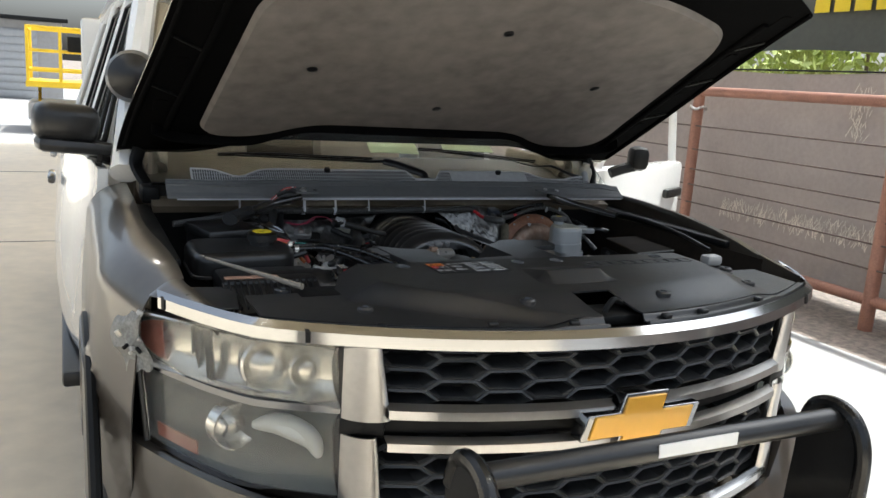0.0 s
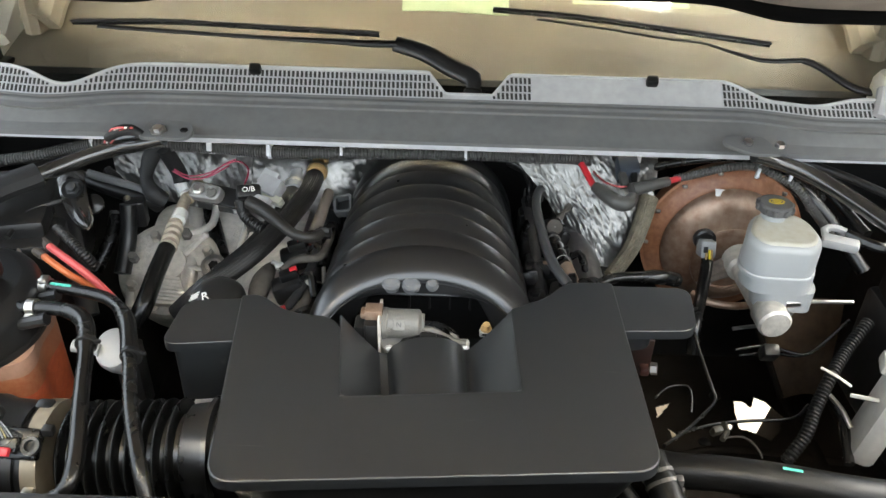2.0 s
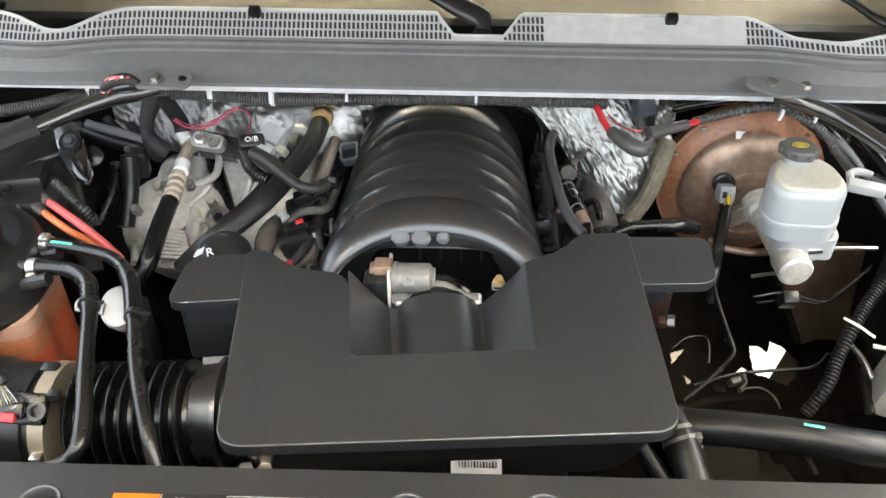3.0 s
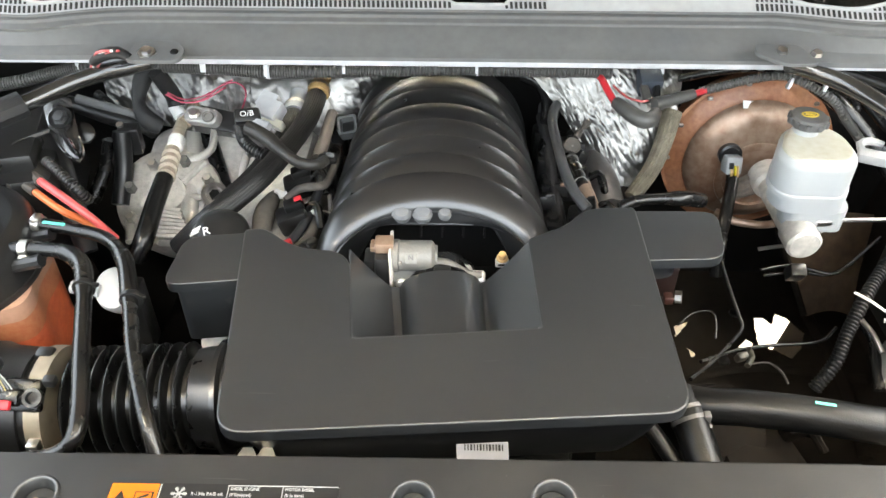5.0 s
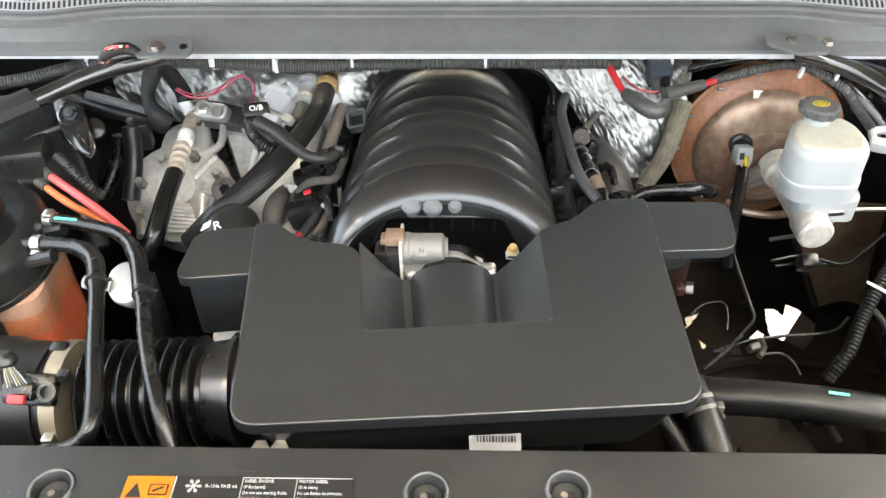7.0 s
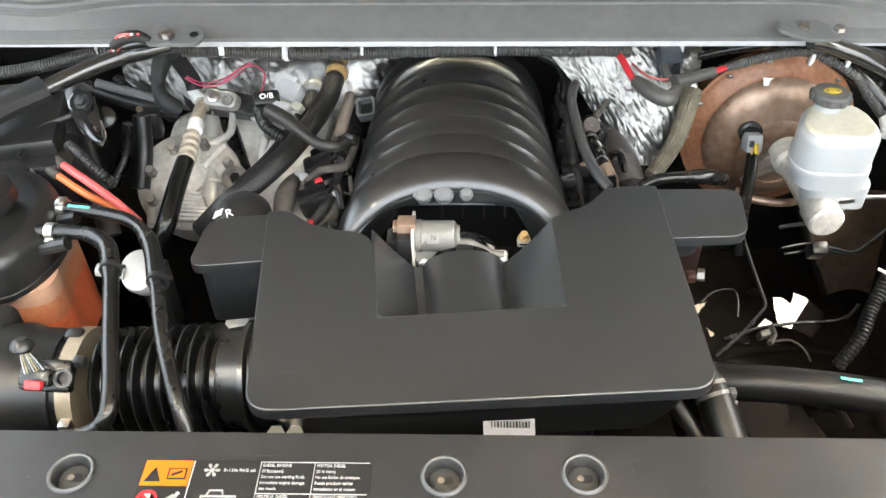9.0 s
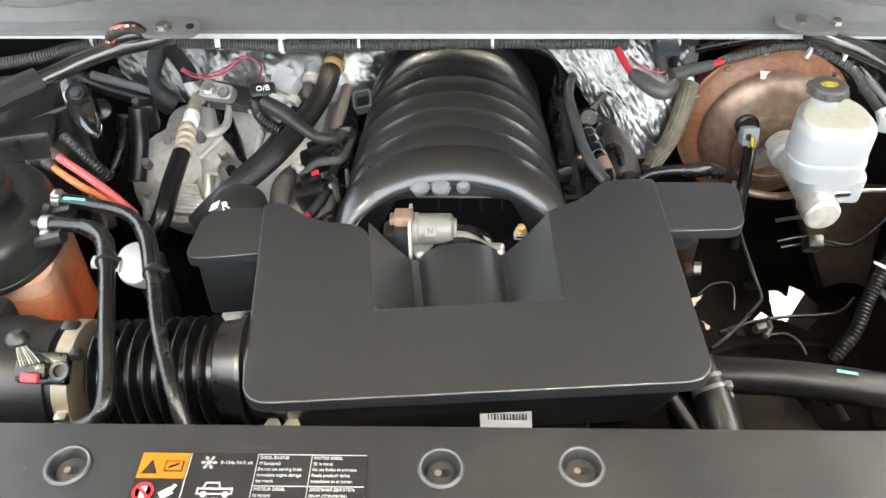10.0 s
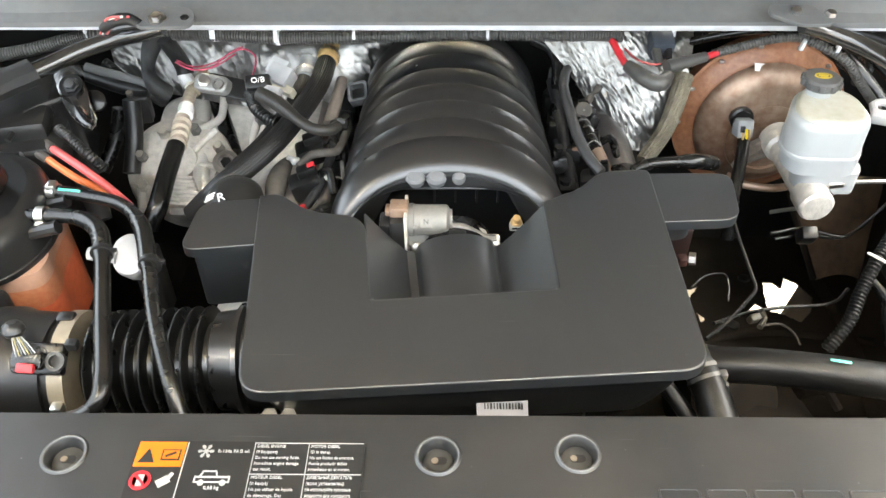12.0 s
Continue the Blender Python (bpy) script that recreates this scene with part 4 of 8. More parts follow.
cover = thing("radiator_cover", "large black plastic cover panel over the radiator", "cover", (0, 0.2, 1.08))
panel = part("panel", sheet(cover_at, 300, 100, 0.004), GRAIN, cover, smooth=14)
SOCKETS = ((-0.338, 0.299), (-0.038, 0.300), (0.074, 0.303), (0.384, 0.302))
cut(panel, [lathe((x, y, ZC - 0.03), (0, 0, 1), [(0, 0.0165), (0.06, 0.0165)], 28) for x, y in SOCKETS] + [box((-0.012, -0.03, 1.08), (0.098, 0.13, 0.1))])
part("rear_lip", tube([(-0.44, 0.338, ZC - 0.004), (0.44, 0.338, ZC - 0.004)], 0.004, 6), GRAIN, cover)
part("rear_flange", box((0, 0.334, ZC - 0.03), (0.9, 0.004, 0.05)), GRAIN, cover)


STAINTAN = mat("tan dusty pin", (0.16, 0.13, 0.10), 0.6, var=0.2)


def bolt_socket(x, y, z):
    s = part("bolt_socket", lathe((x, y, z - 0.012), (0, 0, 1), [(0.002, 0.0), (0.002, 0.0128), (0.010, 0.0138), (0.0135, 0.0156), (0.0142, 0.0172), (0.0125, 0.0190)], 32, caps=False), GRAIN, cover)
    part("socket_rim", lathe((x, y, z), (0, 0, 1), [(0.0012, 0.0154), (0.0021, 0.0164), (0.0021, 0.0174), (0.0004, 0.0186)], 36, caps=False), COWL, s, "scuffed pale rim")
    part("bolt", lathe((x, y, z - 0.0095), (0, 0, 1), [(0.0, 0.0122), (0.0016, 0.0122), (0.0022, 0.0112), (0.0022, 0)], 20), mat("dull grey bolt", (0.050, 0.049, 0.047), 0.5, 0.2), s, "dull grey bolt head")
    part("bolt_slot", prism(rounded([(-0.0062, -0.0036), (0.0062, -0.0036), (0.0062, 0.0036), (-0.0062, 0.0036)], 0.0034, 4), -0.0072, -0.0068, 0, Matrix.Translation((x + 0.001, y, z))), INK, s)
    part("bolt_pin", lathe((x - 0.0026, y, z - 0.0068), (0, 0, 1), [(0, 0.0030), (0.0008, 0.0028), (0.0008, 0)], 12), STAINTAN, s, "tan pin")


for x, y in SOCKETS:
    bolt_socket(x, y, ZC)
for x, y in ((-0.495, 0.105), (-0.185, 0.005), (0.160, 0.0), (-0.62, 0.27), (0.50, 0.085), (0.60, 0.26)):
    z = cover_z(x, y)
    part("push_pin", lathe((x, y, z), (0, 0, 1), [(-0.004, 0.0165), (0.005, 0.0165), (0.008, 0.0135), (0.008, 0.008), (0.005, 0.007), (0.005, 0)], 24), GRAIN, cover)
part("front_seal", tube([(x, front_y(x) + 0.075, 1.06) for x in (-0.62, -0.45, -0.25, -0.08)], 0.010, 8), RUBBER, cover)
part("front_seal", tube([(x, front_y(x) + 0.075, 1.06) for x in (0.08, 0.25, 0.45, 0.62)], 0.010, 8), RUBBER, cover)
part("lower_lip", sheet(lambda u, v: Vector(((2 * u - 1) * 0.66, front_y((2 * u - 1) * 0.66) + 0.02 + 0.075 * v, 1.055 + 0.006 * math.sin(v * 9))), 40, 8, 0.006), PLASTIC, cover)


def front_lip(x0, x1):
    """The moulded step from the panel's front edge down to the chrome, with two ridges along it."""
    def f(u, v):
        x = x0 + (x1 - x0) * u
        ya, yb = -0.085 + 0.40 * x * x, front_y(x) - 0.004
        za = cover_z(x, ya) - 0.003
        zb = min(1.082, za)
        drop = smoothstep(0.0, 0.22, v)
        ridge = 0.005 * (max(0.0, 1 - abs(v - 0.48) / 0.10) + 0.8 * max(0.0, 1 - abs(v - 0.80) / 0.08))
        return Vector((x, ya + (yb - ya) * v, za + (zb - za) * drop + ridge * smoothstep(0.0, 0.004, za - zb + 0.004) - 0.004 * smoothstep(0.55, 0.62, v)))
    return sheet(f, 80, 30, 0.003)


part("front_lip", front_lip(-0.72, -0.061), GRAIN, cover, "ridged front lip", 25)
part("front_lip", front_lip(0.037, 0.72), GRAIN, cover, "ridged front lip", 25)
part("lip_bridge", tube([(x, front_y(x) + 0.010, 1.078) for x in (-0.070, -0.04, -0.01, 0.02, 0.046)], 0.0075, 8, flat=0.7), GRAIN, cover)
for x in (-0.50, -0.30, -0.135, 0.09, 0.20, 0.42):
    part("lip_tab", box((x, -0.100 + 0.41 * x * x, 1.090 - 0.010 * smoothstep(0.40, 0.50, abs(x))), (0.020, 0.016, 0.010), 0.003, (0, 0, math.degrees(math.atan(0.82 * x)))), PLASTIC, cover)
latch = thing("hood_latch", "black steel hood latch behind the grille", "latch", (0, 0.0, 1.05))
part("plate", box((-0.005, -0.015, 1.075), (0.11, 0.09, 0.02), 0.004), DARK, latch)
part("hook", tube([(-0.02, -0.03, 1.08), (0.0, -0.03, 1.11), (0.03, -0.02, 1.10)], 0.007, 8), DARK, latch)

# warning label on the cover
PRINT = mat("worn white print", (0.36, 0.36, 0.355), 0.5, var=0.15)
lab = thing("warning_label", "black sticker with orange warning panel and white print", "label", (-0.188, 0.266, ZC + 0.001))
LX0, LX1, LY0, LY1, LZ = -0.280, -0.097, 0.222, 0.311, ZC + 0.0015
part("sticker", box(((LX0 + LX1) / 2, (LY0 + LY1) / 2, LZ), (LX1 - LX0, LY1 - LY0, 0.0008)), INK, lab)
LZ += 0.0008


def patch(x0, x1, y0, y1, material, name="print", dz=0.0):
    part(name, box(((x0 + x1) / 2, (y0 + y1) / 2, LZ + dz), (x1 - x0, y1 - y0, 0.0006)), material, lab)


patch(LX0 + 0.001, LX0 + 0.039, 0.287, 0.310, ORANGE, "orange_panel")
part("warning_triangle", prism([(LX0 + 0.004, 0.2905), (LX0 + 0.017, 0.2905), (LX0 + 0.0105, 0.3035)], LZ, LZ + 0.0008), INK, lab)
part("manual_symbol", join(box((LX0 + 0.029, 0.2975, LZ + 0.0005), (0.015, 0.010, 0.0006), 0.0), ), INK, lab)
part("manual_symbol", join(box((LX0 + 0.029, 0.2975, LZ + 0.0009), (0.0125, 0.0075, 0.0006), 0.0), ), ORANGE, lab)
part("wrench_symbol", box((LX0 + 0.029, 0.2975, LZ + 0.0013), (0.009, 0.002, 0.0006), 0, (0, 0, 25)), INK, lab)
patch(LX0 + 0.040, LX0 + 0.0408, 0.223, 0.310, PRINT, "rule")
part("ban_symbol", lathe((LX0 + 0.0105, 0.2745, LZ), (0, 0, 1), [(0, 0.0085), (0.0006, 0.0085), (0.0006, 0.0062), (0, 0.0062)], 24), RED, lab)
part("ban_bar", box((LX0 + 0.0105, 0.2745, LZ + 0.0006), (0.0155, 0.002, 0.0006), 0, (0, 0, -45)), RED, lab)
part("flask_symbol", box((LX0 + 0.0105, 0.2745, LZ + 0.0002), (0.005, 0.010, 0.0005)), PRINT, lab)
part("glove_symbol", join(box((LX0 + 0.0285, 0.2735, LZ + 0.0003), (0.010, 0.007, 0.0006), 0, (0, 0, 35)), box((LX0 + 0.033, 0.2785, LZ + 0.0003), (0.006, 0.003, 0.0006), 0, (0, 0, 60))), PRINT, lab)
part("tank_symbol", box((LX0 + 0.010, 0.245, LZ), (0.012, 0.012, 0.0006)), PRINT, lab)
part("book_symbol", box((LX0 + 0.029, 0.245, LZ), (0.015, 0.010, 0.0006)), PRINT, lab)
for a in range(3):
    part("snowflake_arm", box((LX0 + 0.056, 0.3015, LZ), (0.0128, 0.0011, 0.0006), 0, (0, 0, a * 60)), PRINT, lab)
for a in range(6):
    d = Vector((math.cos(radians(a * 60)), math.sin(radians(a * 60)), 0))
    for turn in (-50, 50):
        part("snowflake_tip", box(Vector((LX0 + 0.056, 0.3015, LZ)) + d * 0.0046, (0.0030, 0.0009, 0.0006), 0, (0, 0, a * 60 + turn)), PRINT, lab)
part("text_line", lettering("R-134a PAG oil.", 0.0040, pose(LX0 + 0.0785, 0.3015, LZ)), PRINT, lab)
for cy in (0.279, 0.252):
    part("truck_symbol", join(box((LX0 + 0.066, cy - 0.001, LZ), (0.027, 0.0016, 0.0006)), box((LX0 + 0.066, cy - 0.0055, LZ), (0.027, 0.0012, 0.0006)), box((LX0 + 0.063, cy + 0.0042, LZ), (0.011, 0.0013, 0.0006)),
                              box((LX0 + 0.0525, cy - 0.003, LZ), (0.0012, 0.006, 0.0006)), box((LX0 + 0.0795, cy - 0.003, LZ), (0.0012, 0.006, 0.0006)), box((LX0 + 0.0575, cy + 0.002, LZ), (0.0012, 0.006, 0.0006), 0, (0, 0, -25)), box((LX0 + 0.069, cy + 0.002, LZ), (0.0012, 0.006, 0.0006), 0, (0, 0, 15))), PRINT, lab)
    for dx in (-0.008, 0.009):
        part("truck_wheel", lathe((LX0 + 0.066 + dx, cy - 0.0062, LZ), (0, 0, 1), [(0, 0.0026), (0.0006, 0.0026), (0.0006, 0.0014), (0, 0.0014)], 14), PRINT, lab)
part("text_line", lettering("0,68 kg", 0.0042, pose(LX0 + 0.067, 0.2685, LZ)), PRINT, lab)
for x0 in (LX0 + 0.096, LX0 + 0.1395):
    patch(x0 - 0.0018, x0 - 0.0012, 0.224, 0.309, PRINT, "rule")
patch(LX0 + 0.094, LX1 - 0.001, 0.3092, 0.3098, PRINT, "rule")
patch(LX0 + 0.094, LX1 - 0.001, 0.2805, 0.2811, PRINT, "rule")
TEXT = (("DIESEL ENGINE", "(If Equipped)", "Do not use starting fluids.", "Immediate engine damage", "can result."),
        ("MOTOR DIESEL", "(Si lo tiene)", "No use fluidos de arranque.", "Puede producir daños", "inmediatos en el motor."),
        ("MOTEUR DIESEL", "(si équipé)", "Ne pas utiliser de liquide", "de démarrage. Des", "dommages immédiats au", "moteur pourraient en", "résulter."),
        ("ДИЗЕЛЬНЫЙ ДВИГАТЕЛЬ", "(если установлен)", "Не используйте пусковые", "жидкости для холодного", "запуска. Это может", "вызвать немедленное", "повреждение двигателя."))
for n_, lines in enumerate(TEXT):
    x0, y0 = (LX0 + 0.0965, LX0 + 0.1400)[n_ % 2], (0.3065, 0.2780)[n_ // 2]
    for k, words in enumerate(lines):
        bm = lettering(words, 0.0037, Matrix())
        x_min, x_max = min(v.co.x for v in bm.verts), max(v.co.x for v in bm.verts)
        sx = min(0.92, 0.0352 / (x_max - x_min))
        bmesh.ops.transform(bm, matrix=pose(x0, y0 - k * 0.0053, LZ) @ Matrix.Diagonal((sx, 1, 1, 1)) @ Matrix.Translation((-x_min, 0, 0)), verts=bm.verts)
        part("text_line", bm, PRINT, lab)
for col in (0, 1):
    for k in range(3):
        patch((LX0 + 0.0965, LX0 + 0.14)[col], (LX0 + 0.0965, LX0 + 0.14)[col] + (0.038, 0.034, 0.026)[k], 0.2355 - k * 0.0048, 0.2375 - k * 0.0048, PRINT, "text_bar")

# raised maker's lettering kept as plain blocks
for k in range(9):
    x = 0.148 + k * 0.0365
    o = rounded([(-0.0155, -0.0175), (0.0155, -0.0175), (0.0155, 0.0175), (-0.0155, 0.0175)], 0.003, 3)
    part("raised_block", tube([(x + p.x, 0.254 + p.y, ZC + 0.0004) for p in o + o[:1]], 0.0010, 6, smooth_line=False, caps=False), GRAIN, cover)

# ---- air intake ----
RES = Matrix.Translation((0.0, 0.53, 1.075)) @ pose(0, 0, 0, 0, 0, 4.2)
res = thing("air_resonator", "matt black plastic intake resonator box over the engine", "engine cover", (0, 0.53, 1.0))


RES_MAIN = rounded([(-0.236, -0.122, 0.030), (0.212, -0.122, 0.030), (0.232, 0.197, 0.008), (0.170, 0.198, 0.02), (0.140, 0.165, 0.035), (0.090, 0.142, 0.006),
                    (0.085, -0.004, 0.003), (-0.112, -0.008, 0.003), (-0.119, 0.130, 0.03), (-0.185, 0.142, 0.025), (-0.222, 0.180, 0.02), (-0.246, 0.178, 0.006)], 0.01, 6)
RES_TABS = (rounded([(0.222, 0.098), (0.315, 0.096, 0.022), (0.333, 0.185, 0.022), (0.222, 0.192)], 0.002, 6), rounded([(-0.238, 0.174), (-0.315, 0.170, 0.022), (-0.327, 0.085, 0.022), (-0.238, 0.090)], 0.002, 6))
part("lid", prism(RES_MAIN, -0.014, 0.0, 0.0085, RES, 5), RESIN, res)
for o in RES_TABS:
    part("lid_tab", prism(o, -0.0150, -0.002, 0.0072, RES, 5), RESIN, res)
def res_body(u, v):
    """The box below the lid, drawn in towards its foot."""
    o = RES_FOOT[round(u * len(RES_FOOT)) % len(RES_FOOT)]
    k = 1 - 0.13 * v ** 1.6
    return RES @ Vector((-0.01 + (o.x + 0.01) * k, 0.03 + (o.y - 0.03) * k, -0.013 - 0.085 * v))


RES_FOOT = rounded([(-0.226, -0.110, 0.03), (0.202, -0.110, 0.03), (0.220, 0.18, 0.01), (0.165, 0.18), (0.10, 0.135), (0.085, -0.02), (-0.112, -0.02), (-0.12, 0.12), (-0.232, 0.165)], 0.012, 5)
part("box_body", sheet(res_body, len(RES_FOOT), 8, 0.003), SATIN, res, "dark box below the lid")
part("side_chamber", prism(rounded([(-0.316, 0.090), (-0.232, 0.095), (-0.232, 0.165), (-0.308, 0.162)], 0.012, 4), -0.095, -0.0175, 0.0, RES), RESIN, res)
part("side_chamber", prism(rounded([(0.18, 0.11), (0.27, 0.12), (0.28, 0.17), (0.18, 0.175)], 0.015, 4), -0.05, -0.0175, 0.0, RES), RESIN, res)


def scoop(u, v):
    """The hollow in the lid that leads down to the throttle."""
    x = -0.112 + 0.197 * u + (-0.007 + 0.012 * u) * v
    y = -0.0075 + 0.003 * u + (0.120 + 0.022 * abs(2 * u - 1) ** 3) * v
    if u < 0.24:
        deep = 0.046 * min(1, u / 0.22)
    elif u > 0.73:
        deep = 0.044 * min(1, (1 - u) / 0.25)
    else:
        deep = 0.046 - 0.026 * max(0, 1 - ((u - 0.50) / 0.225) ** 2) ** 0.5
    return RES @ Vector((x, y, -0.0005 - deep * min(1, v * 40)))


part("scoop", sheet(scoop, 90, 40, 0.0025), RESIN, res)
part("part_label", box((0.022, 0.407, 1.031), (0.050, 0.001, 0.018), 0, (-40, 0, 4)), mat("dull label paper", (0.26, 0.26, 0.28), 0.6, var=0.06), res, "white part label")
part("part_number", lettering("22738661", 0.009, Matrix.Translation((0.022, 0.4055, 1.0285)) @ pose(0, 0, 0, 50, 0, 4)), INK, res)
for k in range(14):
    part("code_bar", box((0.002 + k * 0.003, 0.4095, 1.0355), (0.0012 + 0.0008 * (k % 3 == 0), 0.001, 0.006), 0, (-40, 0, 4)), INK, res)

# ---- bay shell ----
for s in (-1, 1):
    part("inner_apron", sheet(lambda u, v: Vector((s * (0.815 - 0.115 * v), 0.26 + 0.89 * u, 1.085 - 0.71 * v)), 10, 10, 0.01), APRON, car, "dusty brown inner apron")
    part("apron_rail", box((s * 0.825, 0.84, 1.100), (0.055, 0.74, 0.022), 0.008), DARK, car)
# Near-black shell: the bay's deep shade is put into its colour.
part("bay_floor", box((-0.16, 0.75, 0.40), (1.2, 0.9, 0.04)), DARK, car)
# Liner slabs added to cover bright ground that shows through the gaps.
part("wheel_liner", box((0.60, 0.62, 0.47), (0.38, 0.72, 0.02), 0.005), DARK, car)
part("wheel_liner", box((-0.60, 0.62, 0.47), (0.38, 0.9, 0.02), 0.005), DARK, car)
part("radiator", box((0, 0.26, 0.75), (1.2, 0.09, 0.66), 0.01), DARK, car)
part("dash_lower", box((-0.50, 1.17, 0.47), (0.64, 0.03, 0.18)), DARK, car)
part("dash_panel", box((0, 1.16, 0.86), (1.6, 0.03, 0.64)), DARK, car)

# ---- cowl ----
def dip(x, c, w):
    return math.exp(-((x - c) / w) ** 2)


def cowl_wave(x):
    """How far the cowl's long lines swing forward towards its two ends."""
    return 0.030 * dip(x, -0.605, 0.085) + 0.010 * smoothstep(-0.62, -0.72, x) + 0.026 * smoothstep(0.42, 0.56, x)


def strip_top(x):
    """0..1: how much of the vent strip's height stands at x; it dips at both ends and is notched for the wiper arm."""
    notch = max(0.0, min(1.0, (0.062 - abs(x - 0.024)) / 0.026))
    return 1 - 0.62 * dip(x, -0.572, 0.05) - 0.62 * smoothstep(0.40, 0.48, x) * (1 - 0.55 * smoothstep(0.52, 0.61, x)) - 0.80 * notch


COWL_LINE = ((0.938, 1.1700, 0.1), (0.9385, 1.1745, 0.1), (0.955, 1.1815, 0.2), (0.957, 1.1830, 0.25), (0.988, 1.1985, 0.9), (0.9895, 1.2015, 1), (0.9925, 1.2030, 1), (0.9940, 1.2015, 1), (0.9955, 1.2035, 1), (0.9985, 1.2080, 1), (1.0005, 1.2085, 1), (1.0020, 1.2065, 1), (1.0060, 1.2150, 1))


def cowl_at(u, v):
    x = -0.775 + 1.53 * u
    y, z, k = COWL_LINE[round(v * (len(COWL_LINE) - 1))]
    end = smoothstep(0.66, 0.755, x)
    return Vector((x, y - k * cowl_wave(x), z - 0.010 * end * k))


cowl = part("cowl_panel", sheet(cowl_at, 110, len(COWL_LINE) - 1, 0.004), COWL, car, "weathered grey plastic cowl panel with long ridges", 20)
part("cowl_edge", box((0, 0.9362, 1.1690), (1.5, 0.005, 0.0075), 0.001), mat("pale rubber edge", (0.40, 0.41, 0.43), 0.6), cowl, "pale edge seal")


def vent_at(x, h):
    """A place on the vent strip, h 0 at its foot and 1 along its full top."""
    return Vector((x, 1.0058 - cowl_wave(x) + 0.0345 * h, 1.2150 + 0.0285 * h))


part("cowl_strip", sheet(lambda u, v: vent_at(-0.705 + 1.335 * u, v * strip_top(-0.705 + 1.335 * u)), 220, 4, 0.003), COWLGREY, cowl, "pale grey cowl top strip")
part("strip_rim", tube([vent_at(-0.705 + 1.335 * k / 220, strip_top(-0.705 + 1.335 * k / 220)) for k in range(221)], 0.0022, 6, smooth_line=False), COWLGREY, cowl, "raised pale rim of the vent strip")
bmx = bmesh.new()
for x in [k * 0.0066 - 0.697 for k in range(124)] + [0.408 + k * 0.0066 for k in range(33)]:
    top = strip_top(x) - 0.10
    for r in range(3):
        h0, h1 = 0.05 + 0.295 * r, min(0.05 + 0.295 * r + 0.235, top)
        if h1 - h0 < 0.06:
            continue
        lift = Vector((0, -0.0004, 0.0005))
        a, b = vent_at(x, h0) + lift, vent_at(x - 0.0006, h1) + lift
        w = Vector((0.0019, 0, 0))
        bmx.faces.new([bmx.verts.new(p) for p in (a - w, a + w, b + w, b - w)])
tagged(part("slot_field", bmx, INK, cowl, "rows of narrow dark vent slots"), kind="stuff")
for x in (-0.299, 0.299):
    part("clip", box(vent_at(x, 0.86) + Vector((0, -0.003, 0.003)), (0.017, 0.014, 0.016), 0.003, (35, 0, 0)), DARK, cowl)
for x in (0.115, 0.235):
    part("screw", lathe((x, 0.949, 1.1785), (0, -0.4, 0.9), [(0, 0.006), (0.002, 0.006), (0.003, 0.004), (0.003, 0)], 12), COWL, cowl)
part("end_cap", tube([vent_at(0.625, 0.05), vent_at(0.632, 0.5), vent_at(0.640, 1.1)], 0.011, 10), COWLGREY, cowl, "pale end cap of the strip")
hn = thing("fluid_nozzle", "pale translucent plastic bottle neck beside the cowl", "bottle", (0.655, 1.04, 1.22))
part("neck", lathe((0.655, 1.045, 1.195), (0.05, -0.1, 1), [(0, 0.020), (0.03, 0.024), (0.055, 0.026), (0.068, 0.020), (0.070, 0.013), (0.085, 0.013), (0.085, 0)], 22), MILKYELLOW, hn)

# wipers
WIPERS = ((((0.030, 1.030, 1.222), (0.028, 1.046, 1.233), (-0.007, 1.062, 1.244), (-0.045, 1.084, 1.257), (-0.092, 1.098, 1.266)), ((-0.090, 1.097, 1.266), (-0.138, 1.097, 1.265), (-0.176, 1.099, 1.266), (-0.269, 1.102, 1.267), (-0.399, 1.106, 1.270), (-0.560, 1.113, 1.274)),
           ((-0.12, 1.128, 1.272), (-0.30, 1.133, 1.276), (-0.45, 1.136, 1.279), (-0.61, 1.130, 1.276))),
          (((0.660, 1.039, 1.226), (0.634, 1.044, 1.232), (0.605, 1.052, 1.237), (0.564, 1.081, 1.256), (0.540, 1.092, 1.262)), ((0.541, 1.091, 1.262), (0.481, 1.090, 1.260), (0.435, 1.102, 1.267), (0.390, 1.115, 1.276), (0.324, 1.123, 1.280), (0.239, 1.135, 1.288), (0.130, 1.148, 1.296)),
           ((0.50, 1.128, 1.275), (0.36, 1.146, 1.286), (0.20, 1.163, 1.298), (0.06, 1.172, 1.304))))
for head, arm, blade in WIPERS:
    wp = thing("wiper", "black windscreen wiper at rest on the glass", "wiper", head[0], "wipers")
    big = head[0][0] < 0.5
    part("arm_head", tube(head, lambda t: (0.0155 if big else 0.010) - 0.0015 * t - 0.006 * smoothstep(0.12, 0, t), 16, flat=0.55), SATIN, wp, "thick moulded arm head")
    part("arm", tube(arm, lambda t: (0.0105 if big else 0.0065) * (1 - 0.45 * smoothstep(0.0, 0.5, t)), 12, flat=0.5), SATIN, wp)
    part("pivot", lathe(Vector(head[0]) - Vector((0, 0, 0.03)), (0, 0, 1), [(0, 0.014), (0.028, 0.014), (0.032, 0.010), (0.032, 0)], 18), DARK, wp)
    part("blade_spine", tube(blade, 0.0042, 8, flat=0.7), SATIN, wp)
    part("blade_rubber", tube([Vector(p) - Vector((0, -0.004, 0.006)) for p in blade], 0.0022, 6), RUBBER, wp)

